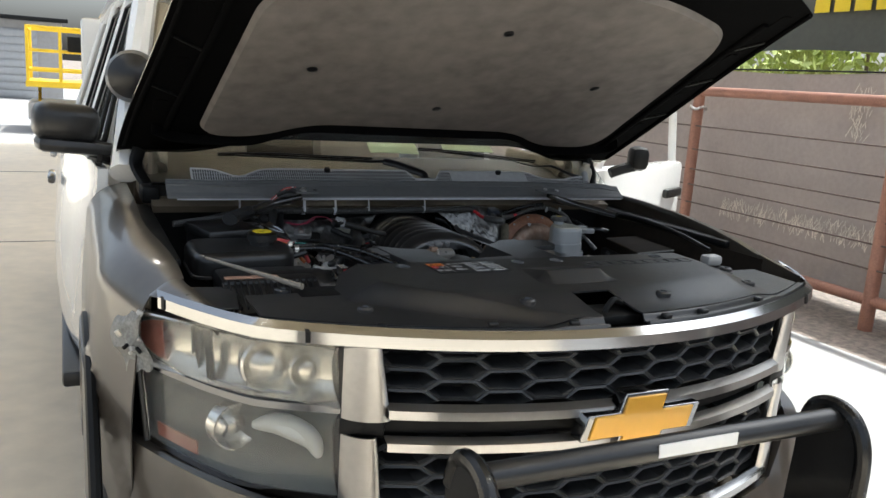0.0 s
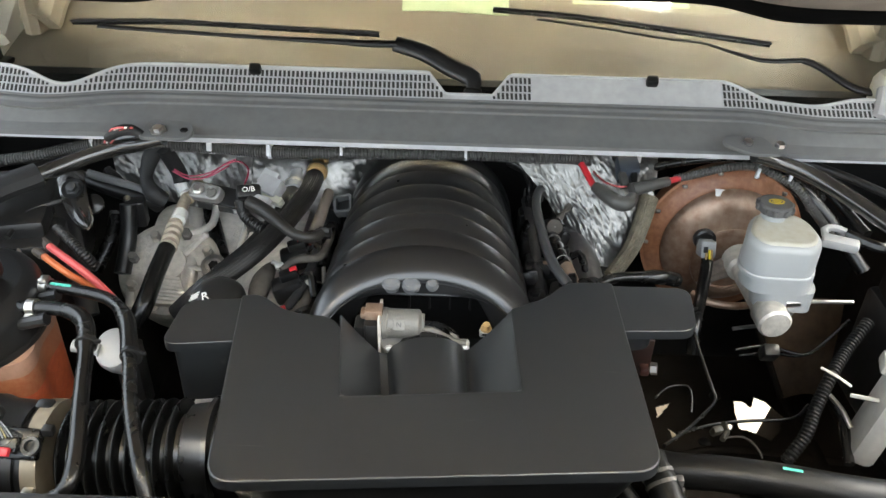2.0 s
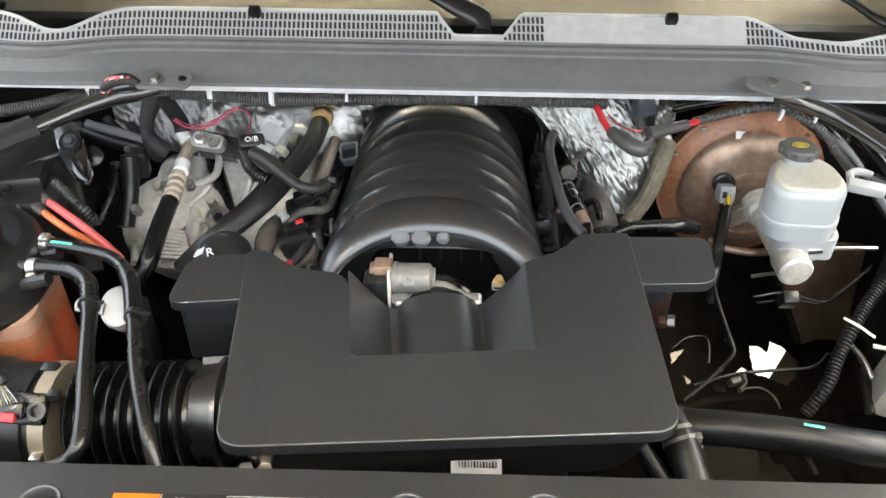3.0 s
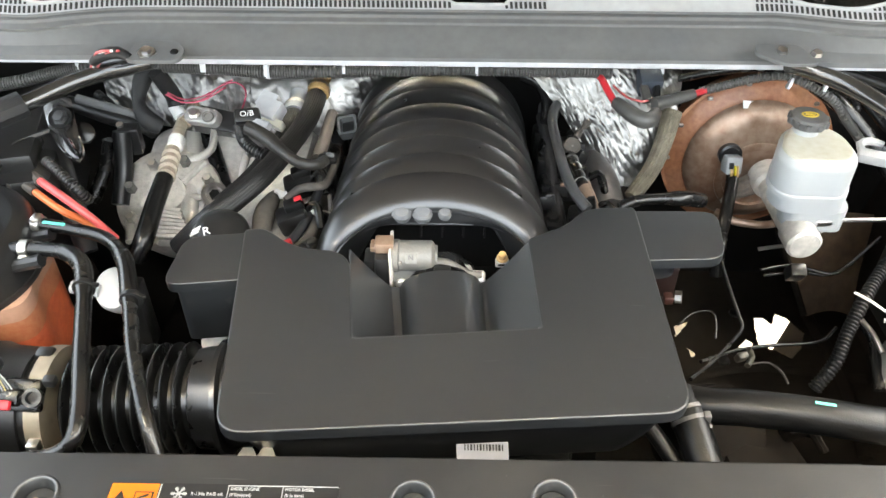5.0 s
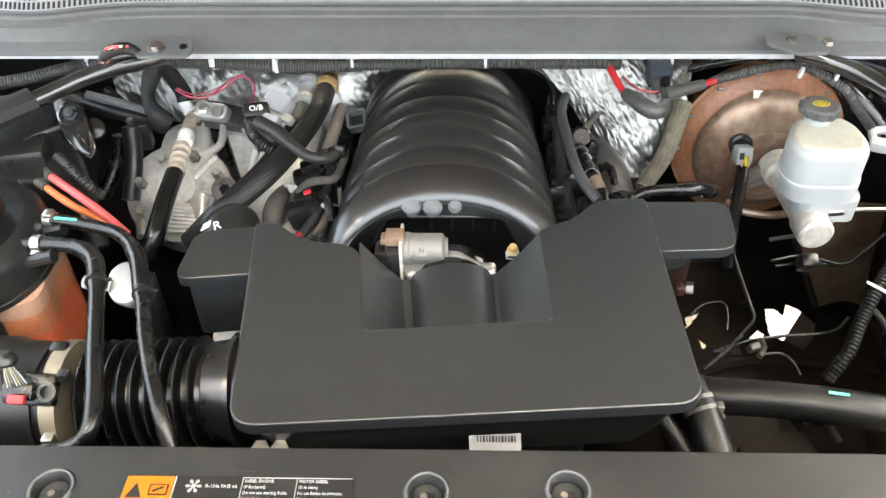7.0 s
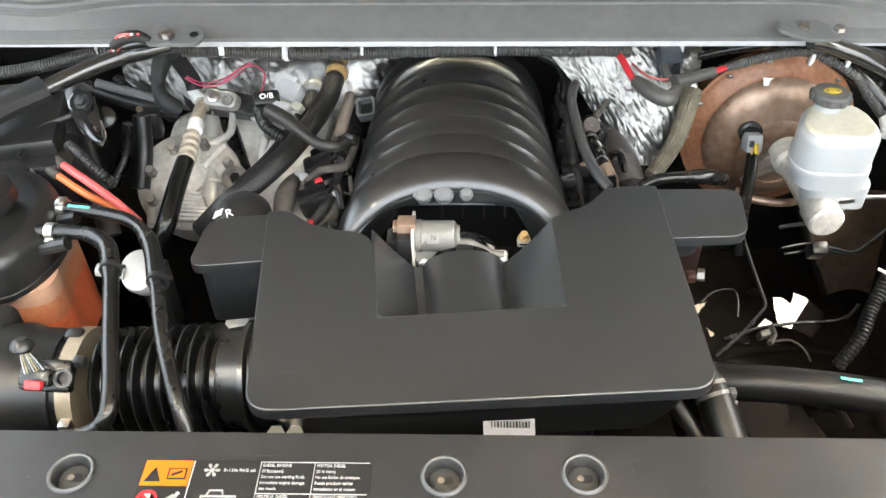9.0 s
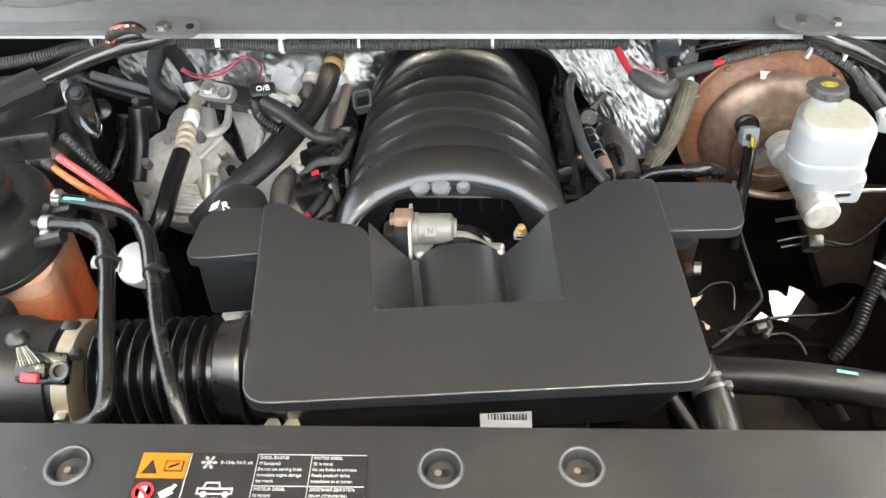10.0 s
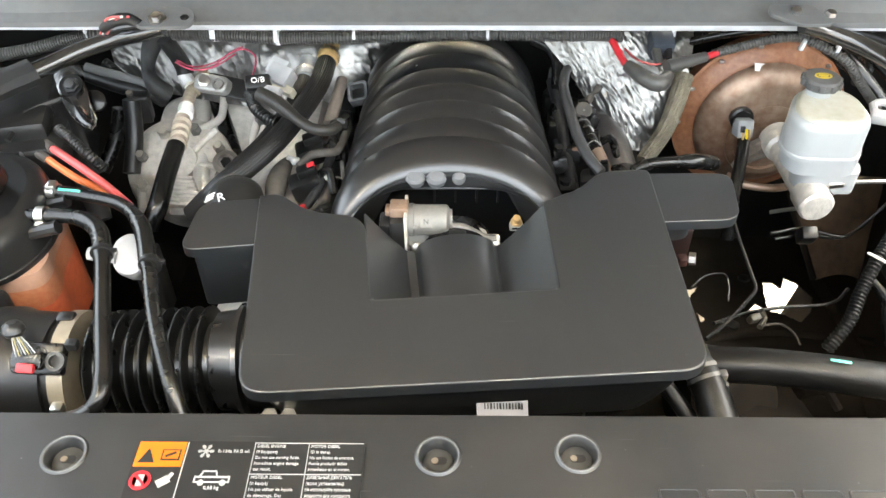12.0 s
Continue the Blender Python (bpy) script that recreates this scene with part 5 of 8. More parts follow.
# ---- engine ----
engine = thing("engine_block", "cast aluminium engine block deep in the bay", "engine", (0, 0.8, 0.7))
# Aluminium block and right head drawn near-black, with their shade in the colour.
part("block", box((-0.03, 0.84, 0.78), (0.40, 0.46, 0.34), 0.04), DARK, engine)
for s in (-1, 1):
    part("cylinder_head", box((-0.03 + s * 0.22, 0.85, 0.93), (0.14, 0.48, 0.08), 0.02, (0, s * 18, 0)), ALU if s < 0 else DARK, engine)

man = thing("intake_manifold", "black plastic intake manifold with arched ribs", "intake manifold", (-0.03, 0.87, 1.0))
MX, MY0, PITCH = -0.031, 0.735, 0.0432


def manifold(u, y0, y1, f):
    """The ribbed shell at 0..1 across; f runs 0..1 from a runner's rolled front edge at y0 to its rear crease at y1."""
    a = (u - 0.5) * 2
    front = y0 < 0.76
    deep, slope = (0.024, 0.003) if front else (0.025 + 0.022 * a * a, 0.001)
    lift = -deep * (1 - math.sqrt(max(0.0, 1 - (1 - f) ** 2))) - slope * (1 - f)
    y = y0 + (y1 - y0) * f
    ang = a * math.radians(84)
    rx, rz = 0.148 + 0.012 * smoothstep(0.85, 0.74, y) - 0.012 * smoothstep(0.85, 1.07, y), 0.116
    x = MX + (rx + lift * 0.75) * math.copysign(abs(math.sin(ang)) ** 0.95, a)
    z = 0.982 + (rz + lift) * max(0, math.cos(ang)) ** 0.85
    return Vector((x, y - 0.062 * a * a, z))


edges = [MY0] + [0.782 + k * PITCH for k in range(8)]
for y0, y1 in zip(edges, edges[1:]):
    part("runner", sheet(lambda u, v: manifold(u, y0, y1, 1 - math.cos(v * math.pi / 2)), 72, 18), MANIFOLD, man)


def lip_at(u):
    """The lip round the throttle opening: a flat top with slanting corners."""
    a = 2 * u - 1
    return Vector((MX + a * 0.130, 0.733 - 0.030 * max(0, abs(a) - 0.5), 1.054 - 0.105 * max(0, abs(a) - 0.56) / 0.44))


part("front_rim", sheet(lambda u, v: manifold(u, MY0, 0.782, 0.0).lerp(lip_at(u), v), 60, 5, 0.003), MANIFOLD, man)
part("front_lip", tube([lip_at(k / 40) - Vector((0, 0.001, 0)) for k in range(41)], 0.0028, 8, smooth_line=False), GRAIN, man, "thin moulded lip")
part("lip_return", sheet(lambda u, v: lip_at(u) + Vector((0, 0.03 * v, -0.006 * v)), 40, 3, 0.002), SATIN, man)
BOSS = mat("pale scuffed boss", (0.14, 0.142, 0.145), 0.5, var=0.15)
for x, k in ((-0.073, 1.0), (-0.047, 1.0), (-0.019, 0.7)):
    part("boss", lathe((x, 0.735, 1.066), (0, -0.5, 0.87), [(-0.006, 0.0135 * k), (0.004, 0.0130 * k), (0.008, 0.0090 * k), (0.009, 0)], 16, (1.0, 0.8)), BOSS, man, "pale moulded boss")
part("plenum_back", box((MX, 0.775, 1.0), (0.22, 0.01, 0.13)), DARK, man)
for k in range(5):
    part("plenum_rib", box((MX - 0.02 + k * 0.028, 0.766, 1.03), (0.003, 0.006, 0.05)), PLASTIC, man)
part("plenum_rib", box((MX + 0.02, 0.766, 1.045), (0.16, 0.006, 0.003)), PLASTIC, man)
for s in (-1, 1):
    for k in range(4):
        y = 0.80 + k * 0.078
        part("bolt_lug", join(box((MX + s * 0.160, y, 0.985), (0.026, 0.03, 0.05), 0.005), lathe((MX + s * 0.157, y, 1.008), (0, 0, 1), [(0, 0.008), (0.008, 0.008), (0.008, 0)], 6)), PLASTIC, man)
    part("side_rail", box((MX + s * 0.168, 0.89, 0.972), (0.028, 0.36, 0.03), 0.006), RESIN, man)

CASTING = mat("dull grey casting", (0.185, 0.177, 0.162), 0.5, 0.3, var=0.12, bump=0.2, bump_scale=300)
thr = thing("throttle_body", "silver throttle body with a motor housing", "throttle body", (-0.04, 0.68, 1.0))
part("motor", lathe((-0.080, 0.674, 1.050), (1, 0, 0), [(0, 0.017), (0, 0.0195), (0.006, 0.0200), (0.008, 0.0185), (0.046, 0.0185), (0.048, 0.0165), (0.050, 0.013), (0.053, 0.013), (0.053, 0)], 32), CASTING, thr, "silver motor can")
part("flange", box((-0.0825, 0.676, 1.030), (0.004, 0.046, 0.078), 0.0015), ALU, thr, "pale edge of the motor flange")
part("gear_case", box((-0.093, 0.677, 1.026), (0.018, 0.044, 0.066), 0.004), PLASTIC, thr, "black gear case")
part("connector", box((-0.107, 0.674, 1.034), (0.016, 0.028, 0.036), 0.004), PLASTIC, thr)
part("bronze_tab", box((-0.090, 0.674, 1.067), (0.022, 0.020, 0.014), 0.002), RUSTFACE, thr, "bronze coloured tab")
part("tab_step", box((-0.102, 0.676, 1.063), (0.010, 0.016, 0.008), 0.0015), RUSTFACE, thr)
part("coupling", lathe((-0.020, 0.690, 0.995), (0, -1, 0.12), [(0, 0.044), (0.030, 0.044), (0.032, 0.049), (0.040, 0.049), (0.042, 0.044), (0.052, 0.043), (0.052, 0.036), (0, 0.036)], 40), RUBBER, thr, "black rubber coupling")
part("coupling_clip", box((-0.021, 0.652, 1.047), (0.020, 0.010, 0.004), 0.001), PLASTIC, thr)
part("link_arm", tube([(-0.030, 0.668, 1.046), (-0.015, 0.665, 1.047), (-0.002, 0.662, 1.041), (0.012, 0.660, 1.034), (0.026, 0.660, 1.032)], 0.0052, 10, flat=0.8), CASTING, thr, "cast link arm")
part("ear", box((0.014, 0.664, 1.028), (0.034, 0.010, 0.012), 0.004), ALU, thr)
part("body_rim", prism(rounded([(-0.066, -0.010), (0.034, -0.010), (0.032, 0.016), (-0.064, 0.018)], 0.010), -0.004, 0.004, 0.001, Matrix.Translation((-0.016, 0.672, 1.018)) @ pose(0, 0, 0, 50, 0, 0)), CASTING, thr, "cast throttle flange")
for x, z in ((-0.070, 1.020), (0.024, 1.026)):
    part("bolt", lathe((x, 0.656, z), (0, -1, 0.4), [(0, 0.0075), (0.002, 0.0075), (0.002, 0.0055), (0.006, 0.0055), (0.0065, 0.003), (0.0065, 0)], 12), ZINC, thr)
part("neck_stud", tube([(-0.079, 0.660, 1.052), (-0.068, 0.658, 1.052)], 0.0045, 10), CASTING, thr)
part("mark_plate", box((-0.058, 0.6578, 1.0600), (0.014, 0.0015, 0.014), 0.0005, (-40, 0, 0)), CASTING, thr)
part("text_line", lettering("N", 0.0085, Matrix.Translation((-0.058, 0.6566, 1.0608)) @ pose(0, 0, 0, 50, 0, 0)), GRAIN, thr)
sens = thing("map_sensor", "small pale sensor with a brass top", "sensor", (0.055, 0.69, 1.03))
part("body", box((0.053, 0.700, 1.018), (0.017, 0.012, 0.008), 0.002), WHITEPL, sens)
part("mark_bar", box((0.053, 0.6935, 1.0195), (0.011, 0.001, 0.002)), DARK, sens)
part("cap", lathe((0.053, 0.702, 1.022), (0, -0.2, 1), [(0, 0.0075), (0.003, 0.0075), (0.004, 0.0055), (0.010, 0.005), (0.011, 0)], 12), AMBER, sens, "brass coloured cap")

# ---- intake duct ----
duct = thing("intake_duct", "black corrugated rubber intake duct", "air duct", (-0.33, 0.475, 1.015))
prof = [(0, 0.050)]
x = 0.0
for k in range(9):
    prof += [(x + 0.0005, 0.041), (x + 0.0030, 0.042), (x + 0.0040, 0.0552), (x + 0.0052, 0.0582), (x + 0.0068, 0.0588), (x + 0.0080, 0.0570), (x + 0.0086, 0.042), (x + 0.0130, 0.041)]
    x += 0.0140
prof += [(x + 0.004, 0.052), (x + 0.026, 0.054), (x + 0.028, 0.060), (x + 0.033, 0.060), (x + 0.035, 0.052), (x + 0.09, 0.050)]
part("bellows", lathe((-0.395, 0.475, 1.012), (1, 0.02, 0.06), prof, 48), BELLOWS, duct, smooth=60)
part("clamp", lathe((-0.425, 0.475, 1.011), (1, 0, 0), [(0, 0.0585), (0, 0.0605), (0.016, 0.0605), (0.016, 0.0585)], 40), mat("tan plated steel band", (0.34, 0.29, 0.22), 0.42, 0.6, var=0.15), duct, "steel band clamp")
part("clamp_screw", join(tube([(-0.418, 0.412, 1.02), (-0.414, 0.404, 1.012)], 0.006, 8), box((-0.416, 0.414, 1.022), (0.012, 0.014, 0.012), 0.002)), ZINC, duct)
maf = thing("airflow_tube", "black plastic airflow meter tube with a plug", "airflow meter", (-0.5, 0.475, 1.01))
part("tube", lathe((-0.60, 0.475, 1.008), (1, 0, 0), [(0, 0.066), (0.12, 0.066), (0.13, 0.062), (0.165, 0.060), (0.165, 0.056), (0.19, 0.056), (0.19, 0.05)], 40), PLASTIC, maf)
airbox = thing("air_filter_box", "dark plastic air filter box with ribbed front", "air filter box", (-0.62, 0.45, 1.0))
part("lid", box((-0.61, 0.475, 1.045), (0.22, 0.13, 0.05), 0.012), PLASTIC, airbox)
part("slope", box((-0.61, 0.375, 1.030), (0.22, 0.115, 0.03), 0.004, (22, 0, 0)), PLASTIC, airbox)
part("tub", box((-0.61, 0.45, 0.93), (0.21, 0.16, 0.16), 0.01), PLASTIC, airbox)
for k in range(15):
    part("rib", box((-0.705 + k * 0.0135, 0.372, 1.048), (0.0045, 0.10, 0.010), 0.001, (22, 0, 0)), PLASTIC, airbox)
part("sticker", box((-0.65, 0.435, 1.0706), (0.12, 0.025, 0.001)), TANKPALE, airbox)

# ---- coolant tank ----
tank = thing("coolant_tank", "coolant tank with black lid and orange coolant", "coolant tank", (-0.62, 0.66, 1.0))
to = rounded([(-0.76, 0.545), (-0.53, 0.565), (-0.500, 0.62), (-0.505, 0.70), (-0.56, 0.76), (-0.76, 0.76)], 0.05, 7)
tc = Vector((-0.62, 0.65))


def shrink(o, k):
    return [tc + (p - tc) * k for p in o]


part("lid", prism(to, 1.045, 1.098, 0.022, None, 5), SATIN, tank, "black lid")
part("lid_rim", prism(shrink(to, 1.015), 1.038, 1.046, 0.002), SATIN, tank)
tub = rounded([(-0.66, 0.60), (-0.535, 0.578), (-0.500, 0.590), (-0.497, 0.615), (-0.508, 0.645), (-0.510, 0.70), (-0.54, 0.74), (-0.68, 0.74)], 0.015, 5)
part("upper_tub", prism(tub, 1.016, 1.038), TANKPALE, tank, "stained clear plastic")
part("lower_tub", prism(tub, 0.90, 0.985), COOLANT, tank, "orange coolant level")
part("middle_tub", prism(tub, 0.985, 1.016), mat("coolant-stained plastic", (0.50, 0.155, 0.075), 0.34, var=0.2, second=(0.47, 0.21, 0.11), scale=18), tank, "pale orange stained plastic")
cap = part("cap", lathe((-0.578, 0.660, 1.096), (0, 0, 1), [(0, 0.030), (0.012, 0.030), (0.014, 0.038), (0.030, 0.037), (0.034, 0.030), (0.034, 0)], 28), PLASTIC, tank, "black screw cap")
part("cap_print", lathe((-0.578, 0.660, 1.130), (0, 0, 1), [(0, 0.024), (0.0012, 0.024), (0.0012, 0.008), (0, 0.008)], 20), YELLOW, cap)
for y, x in ((0.668, -0.485), (0.620, -0.478)):
    part("nozzle", tube([(x - 0.04, y, 1.07), (x + 0.005, y, 1.082)], 0.008, 10), SATIN, tank)


def hose(name, label, pts, r, material=RUBBER, category="hose", clamp=None, ribs=0.0, pitch=0.006, sides=12, flutes=0.0):
    mid = pts[len(pts) // 2]
    t = thing(name, label, category, mid)
    part("pipe" if material in (ALUPIPE, STEEL) else "sleeve", tube(pts, r, sides, ribs=ribs, pitch=pitch, flutes=flutes), material, t, smooth=50)
    for c in clamp or ():
        line = spline(pts)
        i = min(int(c * (len(line) - 1)), len(line) - 2)
        d = (line[i + 1] - line[i]).normalized()
        rr = r(c) if callable(r) else r
        part("clamp", lathe(line[i], d, [(-0.005, rr), (-0.005, rr + 0.0022), (0.005, rr + 0.0022), (0.005, rr)], 20), ZINC, t, "spring clamp")
    return t


pump = thing("white_pump", "round white plastic pump with a short nozzle", "pump", (-0.385, 0.585, 1.04))
part("body", lathe((-0.408, 0.640, 1.016), (0.05, -0.60, 0.80), [(-0.04, 0.019), (-0.005, 0.0235), (0.018, 0.024), (0.024, 0.022), (0.026, 0.016), (0.026, 0)], 28, (0.92, 1.1)), WHITEPL, pump)
part("nozzle", tube([(-0.42, 0.620, 1.035), (-0.452, 0.622, 1.040)], lambda t: 0.008 - 0.002 * (int(t * 6) % 2), 12), WHITEPL, pump)
part("mount", box((-0.40, 0.65, 0.97), (0.03, 0.03, 0.1), 0.004), PLASTIC, pump)

# ---- brakes ----
boo = thing("brake_booster", "round rusty brown brake booster", "brake booster", (0.47, 1.05, 0.95))
BC, BA = Vector((0.462, 1.080, 0.960)), Vector((0.0, -1, 0.06)).normalized()
part("rear_shell", lathe(BC, BA, [(-0.01, 0.10), (0.0, 0.124), (0.012, 0.131), (0.036, 0.132)], 64), RUST, boo, "rusty brown shell")
part("flange", lathe(BC + BA * 0.036, BA, [(0, 0.132), (0.001, 0.1345), (0.005, 0.1345), (0.006, 0.130)], 64), RUST, boo)
part("front_shell", lathe(BC, BA, [(0.058, 0.1030), (0.060, 0.1045), (0.064, 0.1035), (0.070, 0.0985), (0.077, 0.088), (0.082, 0.072), (0.0845, 0.050), (0.0855, 0)], 72, caps=False), RUSTFACE, boo, "worn bronze-grey front shell")
part("front_band", lathe(BC, BA, [(0.042, 0.130), (0.046, 0.126), (0.050, 0.118), (0.055, 0.108), (0.0575, 0.1035), (0.0585, 0.1030)], 72, caps=False), RUST, boo, "rusty brown band")
part("lower_step", lathe(BC + Vector((0.005, 0, -0.018)), BA, [(0.0800, 0.064), (0.0868, 0.062), (0.0885, 0.058), (0.0885, 0.050), (0.080, 0.048)], 56, caps=False), RUSTFACE, boo, "raised ring round the cylinder mount")
q = BA.to_track_quat("Z", "Y").to_matrix()
for k in range(7):
    a = radians(20 + k * 27)
    p = BC + BA * 0.047 + q @ Vector((0.1265 * math.cos(a), 0.1265 * math.sin(a), 0))
    part("crimp", box(p, (0.008, 0.006, 0.006), 0.002), STEEL, boo)
part("sticker", box((0.440, 1.021, 1.0625), (0.024, 0.012, 0.001), 0, (48, 8, 8)), PAPER, boo, "white paper sticker")
con = part("sensor", lathe((0.419, 0.999, 0.990), (0, -1, 0.1), [(0, 0.018), (0.008, 0.018), (0.010, 0.014), (0.014, 0.014), (0.014, 0)], 24), PLASTIC, boo)
part("plug", box((0.418, 0.976, 0.985), (0.024, 0.030, 0.028), 0.003, (-20, 0, 0)), COWLGREY, con, "grey plug")
part("plug_window", box((0.412, 0.9595, 0.992), (0.007, 0.003, 0.010), 0.001, (-20, 0, 0)), PLASTIC, con)
for dx, m_ in ((-0.004, AMBER), (0.001, YELLOW), (0.005, AMBER)):
    part("wire", tube([(0.418 + dx, 0.963, 0.990), (0.418 + dx, 0.955, 0.980), (0.419 + dx, 0.956, 0.966)], 0.0020, 6), m_, con)
STAINED = mat("stained casting", (0.27, 0.22, 0.185), 0.5, 0.2, var=0.3, scale=14, dust=0.15)
mc = thing("master_cylinder", "cast aluminium brake master cylinder", "master cylinder", (0.475, 0.88, 0.96))
part("barrel", lathe((0.472, 0.975, 0.970), (0.045, -1, -0.03), [(0, 0.026), (0.03, 0.026), (0.035, 0.021), (0.13, 0.021), (0.135, 0.0245), (0.168, 0.0245), (0.172, 0.021), (0.172, 0)], 32), ALU, mc)
part("mount_ear", tube([(0.470, 0.955, 0.962), (0.440, 0.968, 0.935), (0.425, 0.982, 0.915)], lambda t: 0.016 - 0.006 * t, 12, flat=0.5), STAINED, mc, "cast mounting ear")
part("ear_nut", lathe((0.426, 0.972, 0.918), (0, -1, 0.3), [(0, 0.012), (0.003, 0.012), (0.003, 0.008), (0.010, 0.008), (0.010, 0)], 6), ZINC, mc, "zinc nut")
part("mount_flange", prism(rounded([(-0.046, -0.015), (0.046, -0.015), (0.046, 0.015), (-0.046, 0.015)], 0.014, 5), -0.006, 0.006, 0.002, Matrix.Translation((0.468, 0.968, 0.965)) @ pose(0, 0, 0, 90, -35, 0)), STAINED, mc)
part("outlet", lathe((0.498, 0.835, 0.985), (1, 0, 0.1), [(0, 0.009), (0.02, 0.009), (0.02, 0.006), (0.03, 0.006)], 12), ZINC, mc)
part("brake_pipe", tube([(0.52, 0.835, 0.987), (0.56, 0.835, 0.988), (0.60, 0.84, 0.985)], 0.003, 8), STEEL, mc)
part("brake_pipe", tube([(0.50, 0.86, 0.985), (0.54, 0.865, 1.0), (0.548, 0.87, 0.97), (0.51, 0.86, 0.93), (0.44, 0.85, 0.92)], 0.003, 8), STEEL, mc)
rsv = thing("brake_fluid_reservoir", "milky white brake fluid reservoir with black cap", "fluid reservoir", (0.475, 0.875, 1.02))
up_o = rounded([(0.412, 0.86, 0.02), (0.425, 0.823, 0.02), (0.515, 0.818, 0.022), (0.537, 0.85, 0.02), (0.535, 0.90, 0.03), (0.505, 0.935, 0.03), (0.445, 0.93, 0.03)], 0.02, 5)
lo_o = rounded([(0.428, 0.850, 0.015), (0.440, 0.828, 0.015), (0.515, 0.824, 0.018), (0.525, 0.85, 0.015), (0.520, 0.90, 0.02), (0.440, 0.905, 0.02)], 0.02, 5)


def fit_to(o, k, dx):
    """An outline narrowed about the tank's axis and moved across."""
    return [Vector((0.475 + dx + (p.x - 0.475) * k, 0.875 + (p.y - 0.875) * (0.5 + 0.5 * k))) for p in o]


mid_o, lo_o, up_o = fit_to(up_o, 0.87, 0.010), fit_to(lo_o, 0.92, 0.022), fit_to(up_o, 0.89, 0.006)
part("upper_tank", prism(up_o, 1.035, 1.086, 0.012, None, 4), MILK, rsv, "milky upper half")
part("stained_top", prism([Vector((0.481, 0.875)) + (p - Vector((0.481, 0.875))) * 0.88 for p in up_o], 1.080, 1.0885, 0.005, None, 3), MILKYELLOW, rsv, "yellowed top")
part("seam_rim", prism([Vector((0.475, 0.875)) + (p - Vector((0.475, 0.875))) * 1.035 for p in up_o], 1.028, 1.036, 0.003), MILK, rsv)
part("middle_tank", prism(mid_o, 1.005, 1.03), MILK, rsv)
part("lower_tank", prism(lo_o, 0.972, 1.006), MILK, rsv)
part("neck", lathe((0.477, 0.905, 1.085), (0, 0, 1), [(0, 0.019), (0.004, 0.017), (0.016, 0.017), (0.016, 0)], 28), MILK, rsv)
cp = part("cap", lathe((0.477, 0.906, 1.098), (0, 0, 1), [(0, 0.022), (0.003, 0.0255), (0.012, 0.0255), (0.015, 0.023), (0.016, 0.016), (0.015, 0)], 14), mat("weathered grey-black cap", (0.085, 0.083, 0.082), 0.55, var=0.2), rsv, "weathered black ribbed cap")
part("cap_print", lathe((0.477, 0.906, 1.1128), (0, 0, 1), [(0, 0.0095), (0.0016, 0.0095), (0.0016, 0.0072), (0, 0.0072)], 20, (1.25, 0.8)), mat("worn yellow print", (0.50, 0.36, 0.04), 0.5), cp)
for k in range(3):
    part("print_bar", box((0.477, 0.902 + 0.004 * k, 1.1142), (0.013 - 0.003 * abs(k - 1), 0.0018, 0.001), 0), mat("worn yellow print", (0.50, 0.36, 0.04), 0.5), cp)
for k in range(10):
    a = radians(36 * k)
    part("grip", box((0.477 + 0.0250 * math.cos(a), 0.906 + 0.0250 * math.sin(a), 1.1065 - 0.001), (0.006, 0.008, 0.010), 0.002, (0, 0, math.degrees(a))), mat("cap grip", (0.085, 0.083, 0.082), 0.55, var=0.2), cp)

# ---- airflow meter plug ----
WIREBUFF = mat("dull yellow wire", (0.30, 0.25, 0.11), 0.5)
part("sensor_base", box((-0.431, 0.442, 1.064), (0.052, 0.032, 0.014), 0.004, (40, 0, -4)), RUBBER, maf)
part("sensor_ring", lathe((-0.409, 0.433, 1.07), (0, -0.6, 0.8), [(0, 0.0095), (0.005, 0.0095), (0.005, 0.006), (0, 0.006)], 18), PLASTIC, maf)
plug = part("plug", box((-0.434, 0.430, 1.075), (0.031, 0.017, 0.011), 0.003, (40, 0, -4)), RUBBER, maf)
part("lock_tab", box((-0.430, 0.417, 1.079), (0.017, 0.009, 0.006), 0.0015, (40, 0, -4)), RED, plug, "red lock tab")
for k in range(7):
    a, b = Vector((-0.44, 0.426, 1.085)).lerp(Vector((-0.424, 0.431, 1.085)), k / 6), Vector((-0.452, 0.447, 1.088)).lerp(Vector((-0.444, 0.449, 1.088)), k / 6)
    part("wire", tube([a, a.lerp(b, 0.5) + Vector((0, 0, 0.003)), b], 0.0006, 6), (GREYBOX, WIREBUFF, COWL)[k % 3], plug)
part("wire_boot", lathe((-0.455, 0.456, 1.082), (0, 0.3, 1), [(0, 0.008), (0.006, 0.0115), (0.011, 0.010), (0.015, 0.005), (0.015, 0)], 14), SATIN, plug)
part("lug", box((-0.4, 0.452, 1.073), (0.012, 0.010, 0.010), 0.002), PLASTIC, maf)
part("lug", box((-0.422, 0.493, 1.066), (0.018, 0.014, 0.012), 0.003), PLASTIC, maf)

